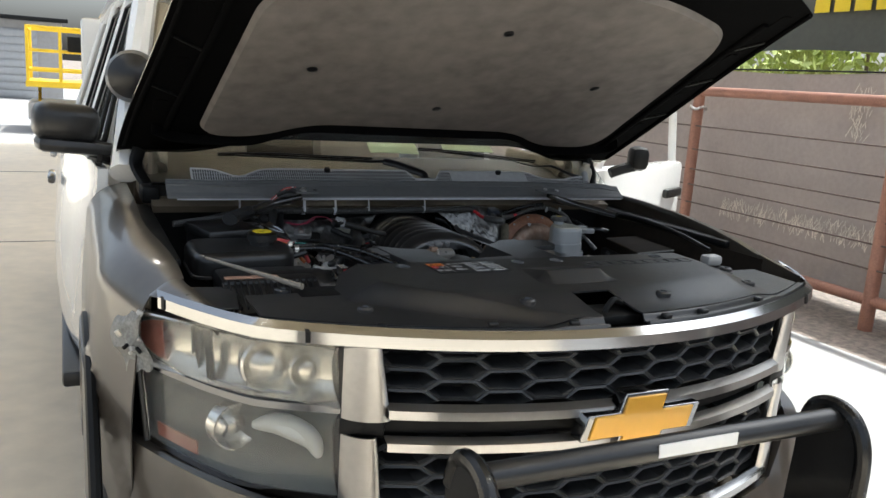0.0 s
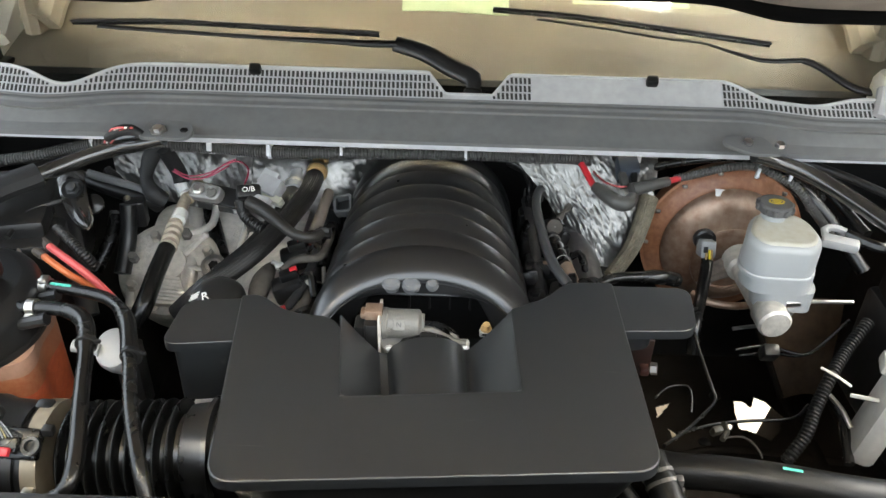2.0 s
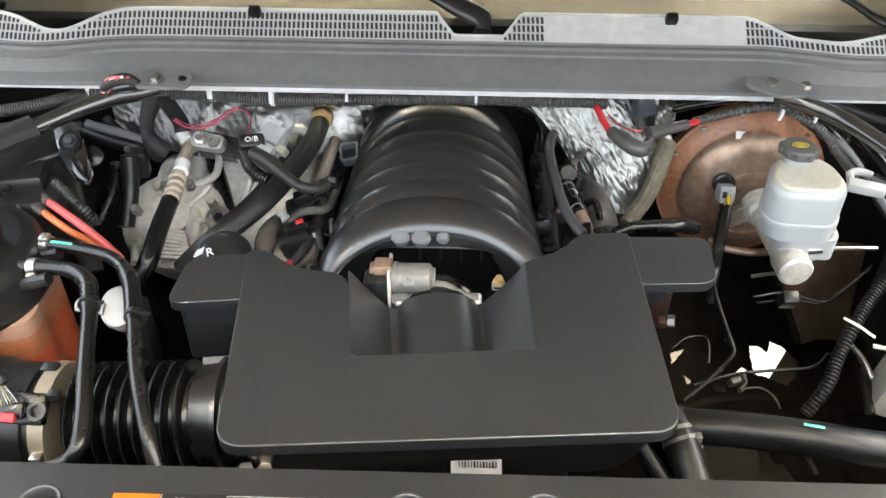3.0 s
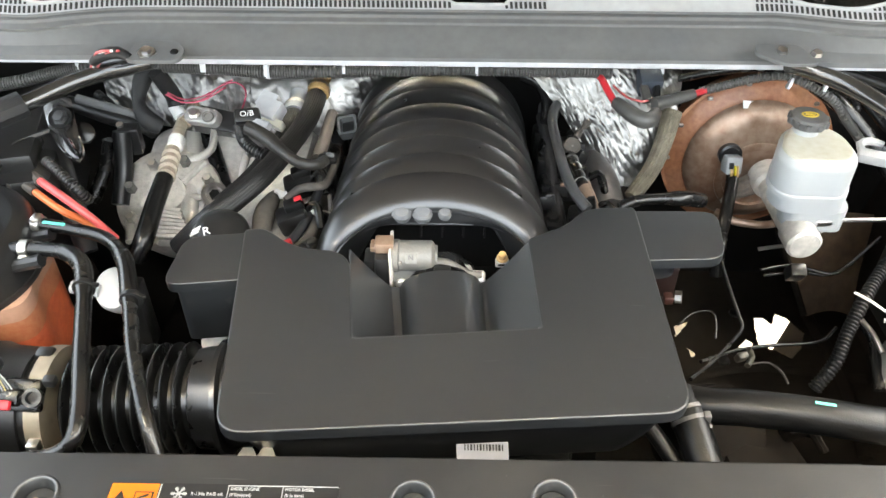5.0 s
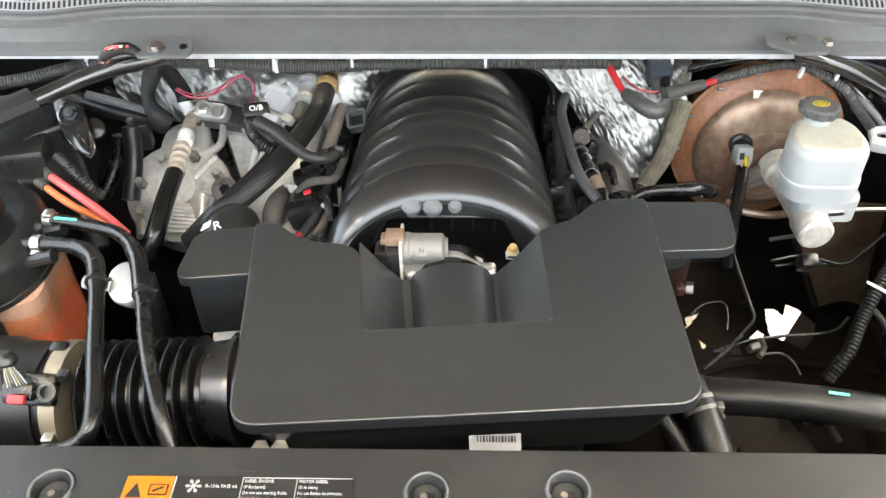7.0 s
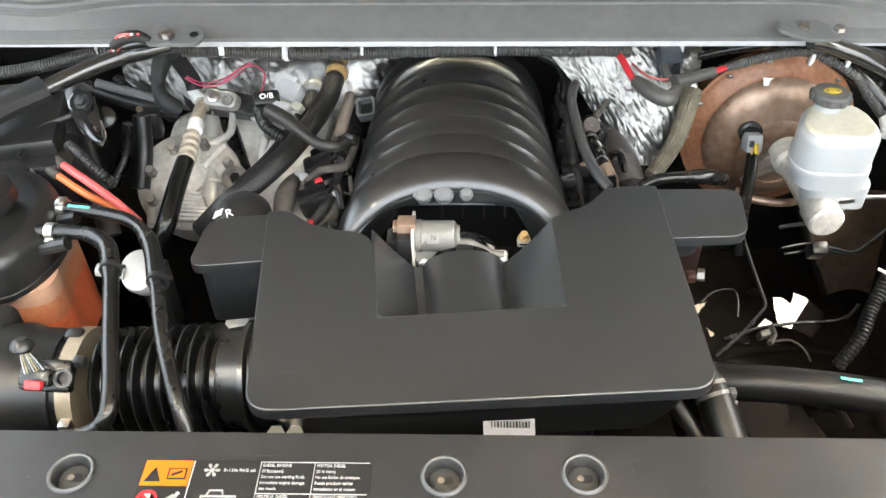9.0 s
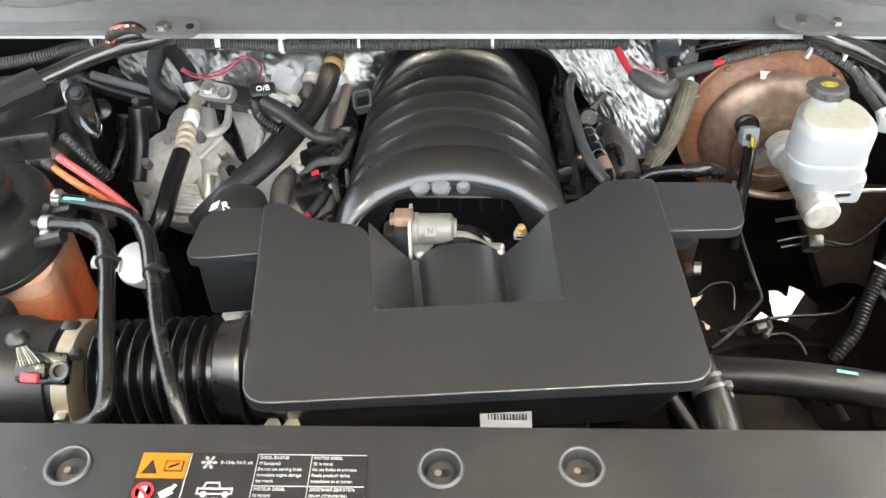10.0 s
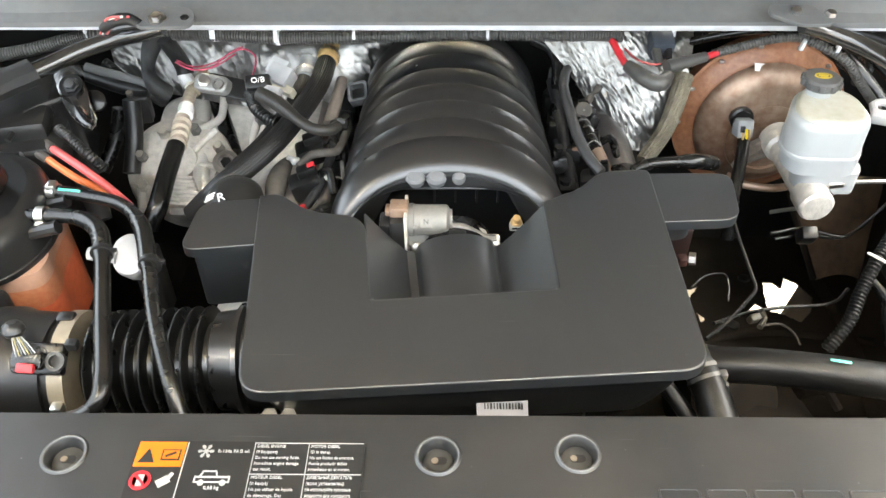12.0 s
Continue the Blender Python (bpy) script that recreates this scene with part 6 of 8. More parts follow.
# ---- coolant hoses ----
hA = hose("coolant_hose", "thin black coolant hose from the tank", [(-0.507, 0.682, 1.086), (-0.458, 0.67, 1.088), (-0.409, 0.651, 1.09), (-0.373, 0.609, 1.093), (-0.345, 0.542, 1.096), (-0.32, 0.472, 1.093), (-0.293, 0.41, 1.082), (-0.275, 0.373, 1.05)], lambda t: 0.0078 + 0.002 * smoothstep(0.3, 0.34, t) * smoothstep(0.56, 0.52, t), clamp=(0.03,))
part("paint_mark", box((-0.475, 0.671, 1.095), (0.028, 0.004, 0.001), 0, (0, 0, -8)), MINT, hA, "mint paint mark")
part("screw_clamp", box((-0.499, 0.68, 1.094), (0.012, 0.014, 0.010), 0.003), ZINC, hA)
hB = hose("coolant_hose", "black bent coolant hose over the duct", [(-0.512, 0.635, 1.086), (-0.478, 0.633, 1.088), (-0.446, 0.625, 1.09), (-0.422, 0.607, 1.091), (-0.404, 0.569, 1.091), (-0.373, 0.475, 1.089), (-0.353, 0.41, 1.082), (-0.352, 0.385, 1.072), (-0.368, 0.376, 1.06), (-0.408, 0.379, 1.045), (-0.458, 0.384, 1.03)], lambda t: 0.0086 + 0.0018 * smoothstep(0.14, 0.18, t) * smoothstep(0.36, 0.32, t), clamp=(0.05,))
part("screw_clamp", box((-0.496, 0.626, 1.08), (0.012, 0.012, 0.010), 0.003), ZINC, hB)
for p, d in (((-0.403, 0.567, 1.091), (0.1, -1, 0)), ((-0.344, 0.545, 1.095), (0.1, -1, 0))):
    tie = thing("cable_tie", "black cable tie round a hose", "cable tie", p)
    part("band", lathe(p, d, [(-0.003, 0.010), (-0.003, 0.0122), (0.003, 0.0122), (0.003, 0.010)], 18), PLASTIC, tie)
    part("tail", box((p[0] + 0.012, p[1], p[2] + 0.004), (0.010, 0.004, 0.004), 0.001), PLASTIC, tie)

# ---- left of the engine ----
tower = thing("fuse_block", "black plastic fuse and relay block", "fuse box", (-0.62, 0.82, 1.05))
part("case", box((-0.625, 0.845, 1.03), (0.17, 0.20, 0.12), 0.012, (0, 0, 14)), PLASTIC, tower)
part("lid", box((-0.640, 0.850, 1.098), (0.155, 0.17, 0.03), 0.008, (0, 0, 14)), PLASTIC, tower)
part("front_step", box((-0.612, 0.841, 1.075), (0.10, 0.06, 0.07), 0.006, (0, 0, 30)), PLASTIC, tower)
part("steel_edge", tube([(-0.613, 0.774, 1.085), (-0.583, 0.771, 1.085), (-0.548, 0.728, 1.085)], 0.0022, 6), ZINC, tower)
part("side_rib", tube([(-0.545, 0.849, 1.11), (-0.577, 0.814, 1.11), (-0.585, 0.765, 1.1)], 0.004, 6), PLASTIC, tower)
brk = thing("loop_bracket", "black steel bracket with a bolt and wire loop", "bracket", (-0.51, 0.84, 1.06))
part("plate", sheet(lambda u, v: (lambda a, b: a[round(v * (len(a) - 1))].lerp(b[round(v * (len(b) - 1))], u) + Vector((0, -0.3, 0.8)) * 0.005 * math.sin(u * 3.14))(
    spline([(-0.567, 0.891, 1.122), (-0.55, 0.857, 1.116), (-0.531, 0.828, 1.108), (-0.506, 0.803, 1.101), (-0.491, 0.797, 1.098)], 0.003), spline([(-0.534, 0.908, 1.128), (-0.516, 0.868, 1.12), (-0.501, 0.835, 1.11), (-0.491, 0.814, 1.102), (-0.488, 0.799, 1.098)], 0.003)), 8, 24, 0.002), PAINT, brk, "glossy black tongue plate")
part("drop", tube([(-0.559, 0.86, 1.09), (-0.529, 0.81, 1.06), (-0.501, 0.763, 1.03), (-0.483, 0.73, 1)], lambda t: 0.021 - 0.008 * t, 12, flat=0.6), SATIN, brk)
part("bolt", lathe((-0.528, 0.855, 1.126), (0, -0.6, 0.8), [(0, 0.011), (0.003, 0.011), (0.003, 0.007), (0.009, 0.007), (0.010, 0)], 6), GRAIN, brk)
part("washer", lathe((-0.53, 0.858, 1.124), (0, -0.6, 0.8), [(0, 0.0155), (0.003, 0.0155), (0.003, 0)], 20), DARK, brk)
part("loop", tube([(-0.53, 0.827, 1.109), (-0.505, 0.8, 1.102), (-0.489, 0.793, 1.099), (-0.488, 0.809, 1.103), (-0.5, 0.833, 1.111)], 0.0017, 8), CHROME, brk)
part("groove", tube([(-0.511, 0.825, 1.112), (-0.5, 0.811, 1.108), (-0.491, 0.8, 1.102)], 0.003, 8), CHROME, brk)
part("bush", lathe((-0.513, 0.874, 1.09), (0.2, -0.6, 0.6), [(0, 0.014), (0.01, 0.014), (0.013, 0.008), (0.013, 0)], 18), RUBBER, brk)

sb = thing("brace_bar", "black round brace bar under the cowl", "brace", (-0.55, 0.88, 1.15), "brace bars")
part("bar", tube([(-0.613, 0.821, 1.14), (-0.567, 0.865, 1.145), (-0.527, 0.898, 1.152), (-0.482, 0.919, 1.16), (-0.442, 0.915, 1.17), (-0.409, 0.909, 1.18)], lambda t: 0.0115 - 0.003 * smoothstep(0.75, 1, t), 14), PAINT, sb)
part("cuff", tube([(-0.637, 0.778, 1.14), (-0.611, 0.818, 1.142), (-0.572, 0.856, 1.146)], 0.0215, 10, flat=0.8), TAPE, sb, "dark cloth cuff")
part("foot", prism(rounded([(-0.035, -0.020), (0.035, -0.020), (0.042, 0.0), (0.030, 0.020), (-0.028, 0.022)], 0.012), -0.002, 0.003, 0.001, Matrix.Translation((-0.401, 0.901, 1.198)) @ pose(0, 0, 0, 12, 0, 0)), COWL, sb, "flat grey end plate")
part("bolt", lathe((-0.409, 0.896, 1.2), (0, -0.2, 1), [(0, 0.012), (0.002, 0.012), (0.002, 0.007), (0.007, 0.007), (0.007, 0)], 6), STEEL, sb)
part("nut", lathe((-0.374, 0.9, 1.197), (0, -0.2, 1), [(0, 0.008), (0.002, 0.008), (0.005, 0.005), (0.005, 0)], 6), DARK, sb)
sr = thing("brace_bar", "black round brace bar under the cowl", "brace", (0.5, 0.9, 1.15), "brace bars")
part("bar", tube([(0.427, 0.906, 1.185), (0.467, 0.916, 1.172), (0.512, 0.905, 1.16), (0.548, 0.861, 1.152), (0.601, 0.762, 1.14)], lambda t: 0.0085 + 0.003 * smoothstep(0, 0.3, t), 14), PAINT, sr)
part("foot", prism(rounded([(-0.032, 0.020), (0.024, 0.019), (0.044, -0.020), (0.0, -0.022), (-0.036, 0.0)], 0.010), -0.002, 0.003, 0.001, Matrix.Translation((0.418, 0.912, 1.198)) @ pose(0, 0, 0, 12, 0, 0)), COWL, sr, "flat grey end plate")
part("bolt", lathe((0.417, 0.915, 1.199), (0, -0.2, 1), [(0, 0.011), (0.002, 0.011), (0.002, 0.007), (0.007, 0.007), (0.007, 0)], 6), STEEL, sr)
part("nut", lathe((0.464, 0.917, 1.197), (0, -0.2, 1), [(0, 0.008), (0.005, 0.006), (0.005, 0)], 6), STEEL, sr)

# main loom under the cowl
loom = hose("wiring_loom", "black corrugated wiring loom tied under the cowl", [(-0.755, 0.984, 1.09), (-0.657, 0.999, 1.1), (-0.599, 1.011, 1.11), (-0.539, 1.017, 1.118), (-0.384, 1.008, 1.122), (-0.283, 1.001, 1.12), (-0.168, 1.004, 1.12), (0.022, 1.014, 1.12), (0.128, 1.006, 1.122), (0.177, 1.005, 1.124), (0.219, 1.013, 1.118)], 0.0088, CONDUIT, "wiring loom", ribs=0.0020, pitch=0.0042)
for k, p in enumerate(((-0.565, 1.021, 1.125), (-0.375, 1.007, 1.13), (-0.281, 0.996, 1.13), (-0.17, 1.006, 1.13), (0.023, 1.011, 1.13))):
    w = (0.006, 0.0085, 0.006, 0.0045, 0.0045)[k]
    part("tie", join(box((p[0], p[1] - 0.006, p[2] + 0.012), (w, 0.003, 0.044), 0.001, (-15, 0, 0)), lathe((p[0] - w / 2, p[1] + 0.006, p[2] - 0.010), (1, 0, 0), [(0, 0.0095), (0, 0.0112), (w, 0.0112), (w, 0.0095)], 20)), TIE, loom, "white cable tie")
blob = thing("taped_wires", "black taped wire bundle with pink wires", "wires", (-0.481, 0.932, 1.18))
part("tape", tube([(-0.484, 0.897, 1.185), (-0.466, 0.893, 1.198), (-0.447, 0.896, 1.2), (-0.43, 0.89, 1.195)], lambda t: 0.0055 + 0.003 * math.sin(t * 3.1), 12), TAPE, blob)
for k in range(4):
    part("wire", tube([((-0.497, 0.914, 1.17)[0] + k * 0.003, (-0.497, 0.914, 1.17)[1], 1.17), ((-0.469, 0.886, 1.2)[0] + k * 0.004, (-0.469, 0.886, 1.2)[1], 1.205), ((-0.448, 0.877, 1.212)[0] + k * 0.004, (-0.448, 0.877, 1.212)[1], 1.212)], 0.0016, 6), (REDCAB, PAPER, INK, REDCAB)[k], blob)

# taped harness branches
hose("taped_harness", "thick cloth-taped black wiring harness", [(-0.461, 1.013, 1.12), (-0.472, 0.998, 1.1), (-0.473, 0.975, 1.08), (-0.46, 0.957, 1.065), (-0.446, 0.961, 1.05)], lambda t: 0.0115 + 0.002 * math.sin(t * 9) + 0.0010 * abs(math.sin(t * 34)), TAPE, "wiring harness")
hose("taped_harness", "thick cloth-taped black wiring harness", [(-0.45, 1.004, 1.12), (-0.446, 1.02, 1.09), (-0.442, 1.033, 1.06), (-0.439, 1.028, 1.045)], lambda t: 0.0120 + 0.0010 * abs(math.sin(t * 30)), TAPE, "wiring harness")
hose("taped_harness", "black taped wires behind the brace bar", [(-0.597, 1.011, 1.06), (-0.531, 0.986, 1.05), (-0.479, 0.978, 1.04), (-0.471, 0.994, 1.02)], 0.011, PLASTIC, "wiring harness")
hose("taped_harness", "grey taped wires behind the brace bar", [(-0.574, 0.996, 1.075), (-0.512, 0.989, 1.06), (-0.468, 0.978, 1.05)], 0.007, COWL, "wiring harness")
hose("conduit", "black corrugated wire conduit", [(-0.531, 0.793, 1.1), (-0.504, 0.77, 1.095), (-0.484, 0.756, 1.085), (-0.473, 0.76, 1.06)], 0.0062, PLASTIC, "conduit", ribs=0.0018, pitch=0.0045)
hose("conduit", "black corrugated wire conduit", [(-0.562, 1.037, 1.06), (-0.537, 1.019, 1.05), (-0.52, 1.003, 1.03)], 0.0066, PLASTIC, "conduit", ribs=0.0018, pitch=0.0045)
cab = hose("battery_cable", "pair of red and orange battery cables", [(-0.542, 0.776, 1.085), (-0.51, 0.748, 1.088), (-0.477, 0.727, 1.08), (-0.452, 0.719, 1.06), (-0.436, 0.722, 1.03)], 0.0052, REDCAB, "cable")
part("orange_cable", tube([(-0.541, 0.756, 1.082), (-0.509, 0.73, 1.082), (-0.486, 0.718, 1.075), (-0.469, 0.725, 1.055), (-0.447, 0.722, 1.03)], 0.0046, 10), mat("orange cable", (0.55, 0.15, 0.05), 0.4), cab, "orange cable")
part("heat_shrink", tube([(-0.556, 0.793, 1.082), (-0.532, 0.766, 1.086)], 0.0068, 10), mat("grey heat shrink", (0.06, 0.052, 0.045), 0.55, var=0.3), cab, "grey heat-shrink collar")
part("heat_shrink", tube([(-0.553, 0.766, 1.08), (-0.533, 0.749, 1.082)], 0.0060, 10), mat("grey heat shrink", (0.06, 0.052, 0.045), 0.55, var=0.3), cab, "grey heat-shrink collar")
relay = thing("relay", "small black relay on the apron", "relay", (-0.492, 0.962, 1.03))
part("case", box((-0.491, 0.957, 1.03), (0.03, 0.025, 0.045), 0.004, (0, 0, 10)), PLASTIC, relay)
part("stud", lathe((-0.502, 0.959, 1.045), (0, -0.3, 1), [(0, 0.005), (0.012, 0.005), (0.012, 0)], 10), ZINC, relay)
hose("plastic_guide", "black plastic wire guide standing upright", [(-0.497, 0.946, 1.05), (-0.499, 0.924, 1), (-0.502, 0.886, 0.96)], 0.013, PLASTIC, "wire guide")
hose("rubber_hose", "black rubber hose behind the brackets", [(-0.522, 0.954, 1.03), (-0.533, 0.938, 0.99), (-0.554, 0.906, 0.95)], 0.011, RUBBER)

# pipes and castings
alu = thing("alternator_casting", "dusty cast aluminium alternator housing", "alternator", (-0.38, 0.85, 0.95))
part("body", lathe((-0.438, 0.914, 0.955), (0.1, -0.55, 0.8), [(-0.10, 0.07), (-0.02, 0.082), (0.0, 0.078), (0.012, 0.06), (0.014, 0.03), (0.022, 0.028), (0.022, 0)], 36), ALU, alu)
part("bracket", prism(rounded([(-0.09, -0.10), (0.09, -0.12), (0.10, 0.04), (0.06, 0.11), (-0.07, 0.09)], 0.03), -0.02, 0.0, 0.006, Matrix.Translation((-0.42, 0.973, 0.945)) @ pose(0, 0, 0, 30, 0, 0)), ALU, alu)
part("lug", lathe((-0.359, 0.89, 0.975), (0, -0.4, 0.9), [(0, 0.020), (0.008, 0.019), (0.009, 0.012), (0.006, 0.010), (0.006, 0)], 24), STEEL, alu)
part("lug_bolt", lathe((-0.356, 0.883, 0.98), (0, -0.4, 0.9), [(0, 0.008), (0.008, 0.008), (0.008, 0)], 6), DARK, alu)
for k in range(8):
    part("fin", box(Vector((-0.423, 0.844, 0.985)).lerp(Vector((-0.391, 0.773, 0.985)), k / 8), (0.06, 0.005, 0.012), 0.001, (30, 0, -10 + k)), ALU, alu)
for k in range(7):
    a = math.radians(-60 + k * 45)
    c = Vector((-0.427, 0.887, 0.975)) + Vector((0.062 * math.cos(a), 0.05 * math.sin(a), 0.034 * math.sin(a)))
    part("case_bolt", lathe(c, (0.1, -0.55, 0.8), [(-0.012, 0.0085), (0.0, 0.0085), (0.002, 0.0065), (0.007, 0.006), (0.007, 0)], 6), CASTING if k % 2 else ZINC, alu)
for k in range(5):
    a = math.radians(-100 + k * 50)
    c = Vector((-0.431, 0.897, 0.968))
    d = Vector((math.cos(a), 0.8 * math.sin(a), 0.55 * math.sin(a)))
    part("case_rib", tube([c + d * 0.030, c + d * 0.076], 0.0045, 8), ALU, alu)
part("valve_cover", box((-0.27, 0.84, 0.955), (0.11, 0.42, 0.07), 0.018, (0, -18, 0)), ALU, alu, "pale aluminium rocker cover")
ac = hose("air_conditioning_pipe", "dusty aluminium air conditioning pipe with white tape", [(-0.444, 1.033, 1.04), (-0.43, 1.019, 1.03), (-0.429, 0.986, 1.025), (-0.427, 0.944, 1.022), (-0.419, 0.899, 1.022), (-0.415, 0.861, 1.024)], lambda t: 0.0095 if t < 0.55 else 0.0112, ACPIPE, "pipe")
part("tape_band", tube([(-0.443, 1.031, 1.043), (-0.429, 1.013, 1.034)], 0.0106, 12), PAPER, ac, "white tape")
part("tape_band", tube([(-0.424, 0.961, 1.028), (-0.422, 0.94, 1.026)], 0.0118, 12), PAPER, ac, "white tape")
for k in range(4):
    c = Vector((-0.422, 0.922, 1.024)).lerp(Vector((-0.415, 0.868, 1.025)), k / 3)
    part("crimp_ring", lathe(c, Vector((-0.422, 0.922, 1.024)) - Vector((-0.415, 0.868, 1.025)), [(-0.003, 0.010), (-0.002, 0.0134), (0.002, 0.0134), (0.003, 0.010)], 20), ACPIPE, ac)
part("rubber_end", tube([(-0.415, 0.862, 1.026), (-0.413, 0.804, 1.022), (-0.41, 0.746, 1.015), (-0.423, 0.729, 0.99)], 0.0128, 14), RUBBER, ac, "black rubber end")
hose("air_conditioning_pipe", "thin bent aluminium air conditioning pipe", [(-0.388, 1.043, 1.02), (-0.388, 1.027, 1), (-0.387, 0.993, 0.99), (-0.398, 0.972, 0.99), (-0.419, 0.954, 0.99), (-0.449, 0.949, 0.985), (-0.477, 0.945, 0.975), (-0.491, 0.922, 0.96), (-0.49, 0.878, 0.94), (-0.48, 0.837, 0.93)], 0.0062, ALUPIPE, "pipe")
hose("air_conditioning_pipe", "ribbed aluminium pipe by the alternator", [(-0.426, 1.043, 0.99), (-0.412, 0.968, 0.97), (-0.403, 0.908, 0.96), (-0.39, 0.839, 0.95)], lambda t: 0.0115 + (0.0016 if (t > 0.6 and int(t * 40) % 3 == 0) else 0), ALUPIPE, "pipe")
blk = thing("pipe_block", "aluminium pipe joint block with bolts", "pipe joint", (-0.402, 1.053, 1.02))
part("block", prism(rounded([(-0.026, -0.012), (0.026, -0.014), (0.029, 0.010), (-0.022, 0.015)], 0.010), -0.014, 0.004, 0.003, Matrix.Translation((-0.386, 0.977, 1.060)) @ pose(0, 0, 0, 40, 0, -10)), mat("tarnished aluminium", (0.36, 0.355, 0.34), 0.42, 0.5, var=0.2, dust=0.1), blk)
part("back_plate", prism(rounded([(-0.032, -0.012), (0.040, -0.020), (0.042, 0.012), (-0.030, 0.020)], 0.010), -0.006, 0.0, 0.002, Matrix.Translation((-0.370, 0.985, 1.050)) @ pose(0, 0, 0, 40, 0, -10)), PLASTIC, blk, "black backing plate")
part("bolt", lathe((-0.393, 0.971, 1.066), (0, -0.6, 0.8), [(0, 0.009), (0.003, 0.009), (0.004, 0.006), (0.008, 0.006), (0.008, 0)], 6), ZINC, blk)
part("port", lathe((-0.372, 0.966, 1.064), (0, -0.6, 0.8), [(0, 0.009), (0.003, 0.008), (0.003, 0.005), (0.001, 0.005), (0.001, 0)], 16), CASTING, blk, "round pipe port")
part("wrap", tube([(-0.418, 1.063, 1.04), (-0.42, 1.036, 1.03), (-0.423, 1.003, 1.03)], 0.010, 10), mat("brown stained sleeve", (0.33, 0.27, 0.19), 0.6, var=0.2), blk, "brown stained sleeve")
hose("rubber_hose", "dark rubber hose behind the pipes", [(-0.426, 1.061, 1), (-0.406, 1.042, 0.985), (-0.388, 1.007, 0.965), (-0.365, 0.951, 0.95)], 0.0125, RUBBER)
for a, b, c, d in (((-0.331, 0.985, 0.985), (-0.331, 0.945, 0.975), (-0.316, 0.908, 0.96), (-0.299, 0.839, 0.95)), ((-0.317, 0.974, 0.985), (-0.321, 0.938, 0.97), (-0.303, 0.894, 0.96), (-0.287, 0.833, 0.95))):
    hose("steel_pipe", "thin bright steel pipe behind the heater hose", [a, b, c, d], 0.0055, ALUPIPE, "pipe")

# heater hoses
h1 = hose("heater_hose", "ribbed black heater hose", [(-0.221, 1.035, 1.06), (-0.224, 0.973, 1.062), (-0.238, 0.904, 1.062), (-0.263, 0.832, 1.058), (-0.295, 0.792, 1.045), (-0.329, 0.763, 1.03), (-0.372, 0.753, 0.99)], 0.0145, BRAID, sides=60, flutes=0.045)
hose("heater_hose", "ribbed black heater hose", [(-0.25, 1.007, 1.055), (-0.252, 0.958, 1.052), (-0.268, 0.901, 1.045), (-0.292, 0.845, 1.035), (-0.326, 0.807, 1.02)], 0.0125, BRAID, sides=60, flutes=0.045)
for p, q, m in (((-0.219, 1.086, 1.064), (-0.22, 1.042, 1.06), AMBER), ((-0.249, 1.039, 1.06), (-0.249, 0.993, 1.055), GREYBOX)):
    f = thing("hose_fitting", "hose fitting at the firewall with a steel clamp", "fitting", p)
    part("neck", tube([p, q], lambda t: 0.015 - 0.003 * math.sin(t * 6), 14), m, f)
    part("clamp", lathe(Vector(p).lerp(Vector(q), 0.7), Vector(q) - Vector(p), [(-0.004, 0.0155), (-0.004, 0.0175), (0.005, 0.0175), (0.005, 0.0155)], 20), ZINC, f)
hose("vent_hose", "short black vent hose across the heater hose", [(-0.287, 0.871, 1.105), (-0.261, 0.855, 1.1), (-0.235, 0.83, 1.095), (-0.21, 0.81, 1.09), (-0.189, 0.813, 1.085), (-0.18, 0.831, 1.08)], lambda t: 0.0105 - 0.0030 * smoothstep(0.25, 0.5, t), mat("brown-black fabric hose", (0.016, 0.014, 0.012), 0.5, bump=0.25, bump_scale=400))
hose("conduit", "black corrugated conduit beside the connector", [(-0.312, 0.912, 1.08), (-0.299, 0.883, 1.075), (-0.283, 0.869, 1.07), (-0.269, 0.863, 1.065)], 0.0078, PLASTIC, "conduit", ribs=0.002, pitch=0.0045)
ob = thing("round_connector", "black connector with white letters", "connector", (-0.292, 0.901, 1.1))
part("case", box((-0.297, 0.911, 1.098), (0.036, 0.022, 0.016), 0.005, (35, 0, 12)), PLASTIC, ob)
part("clip", box((-0.277, 0.9, 1.092), (0.03, 0.012, 0.012), 0.002, (35, 0, -25)), GREYBOX, ob)
om = Matrix.Translation((-0.294, 0.9, 1.109)) @ pose(0, 0, 0, 35, 0, 12)
part("text_line", lettering("O/B", 0.0115, om), PAPER, ob, "white letters")
gb = thing("grey_connector", "grey plastic box connector", "connector", (-0.279, 0.967, 1.08))
part("case", box((-0.274, 0.950, 1.085), (0.036, 0.030, 0.026), 0.003, (30, 8, -28)), GREYBOX, gb)
part("top", box((-0.277, 0.957, 1.097), (0.028, 0.026, 0.010), 0.002, (30, 8, -28)), COWLGREY, gb, "raised pale top")
part("skirt", box((-0.268, 0.934, 1.074), (0.034, 0.012, 0.016), 0.002, (30, 8, -28)), MILKYELLOW, gb, "yellowed lower edge")
PINK = mat("dull pink wire", (0.34, 0.035, 0.075), 0.45, var=0.1)
pw = hose("pink_wires", "pair of thin pink wires", [(-0.431, 0.986, 1.09), (-0.408, 0.971, 1.085), (-0.378, 0.973, 1.088), (-0.352, 0.994, 1.1), (-0.33, 0.995, 1.105), (-0.311, 0.972, 1.105), (-0.308, 0.94, 1.1), (-0.309, 0.904, 1.1)], 0.0013, PINK, "wires", sides=6)
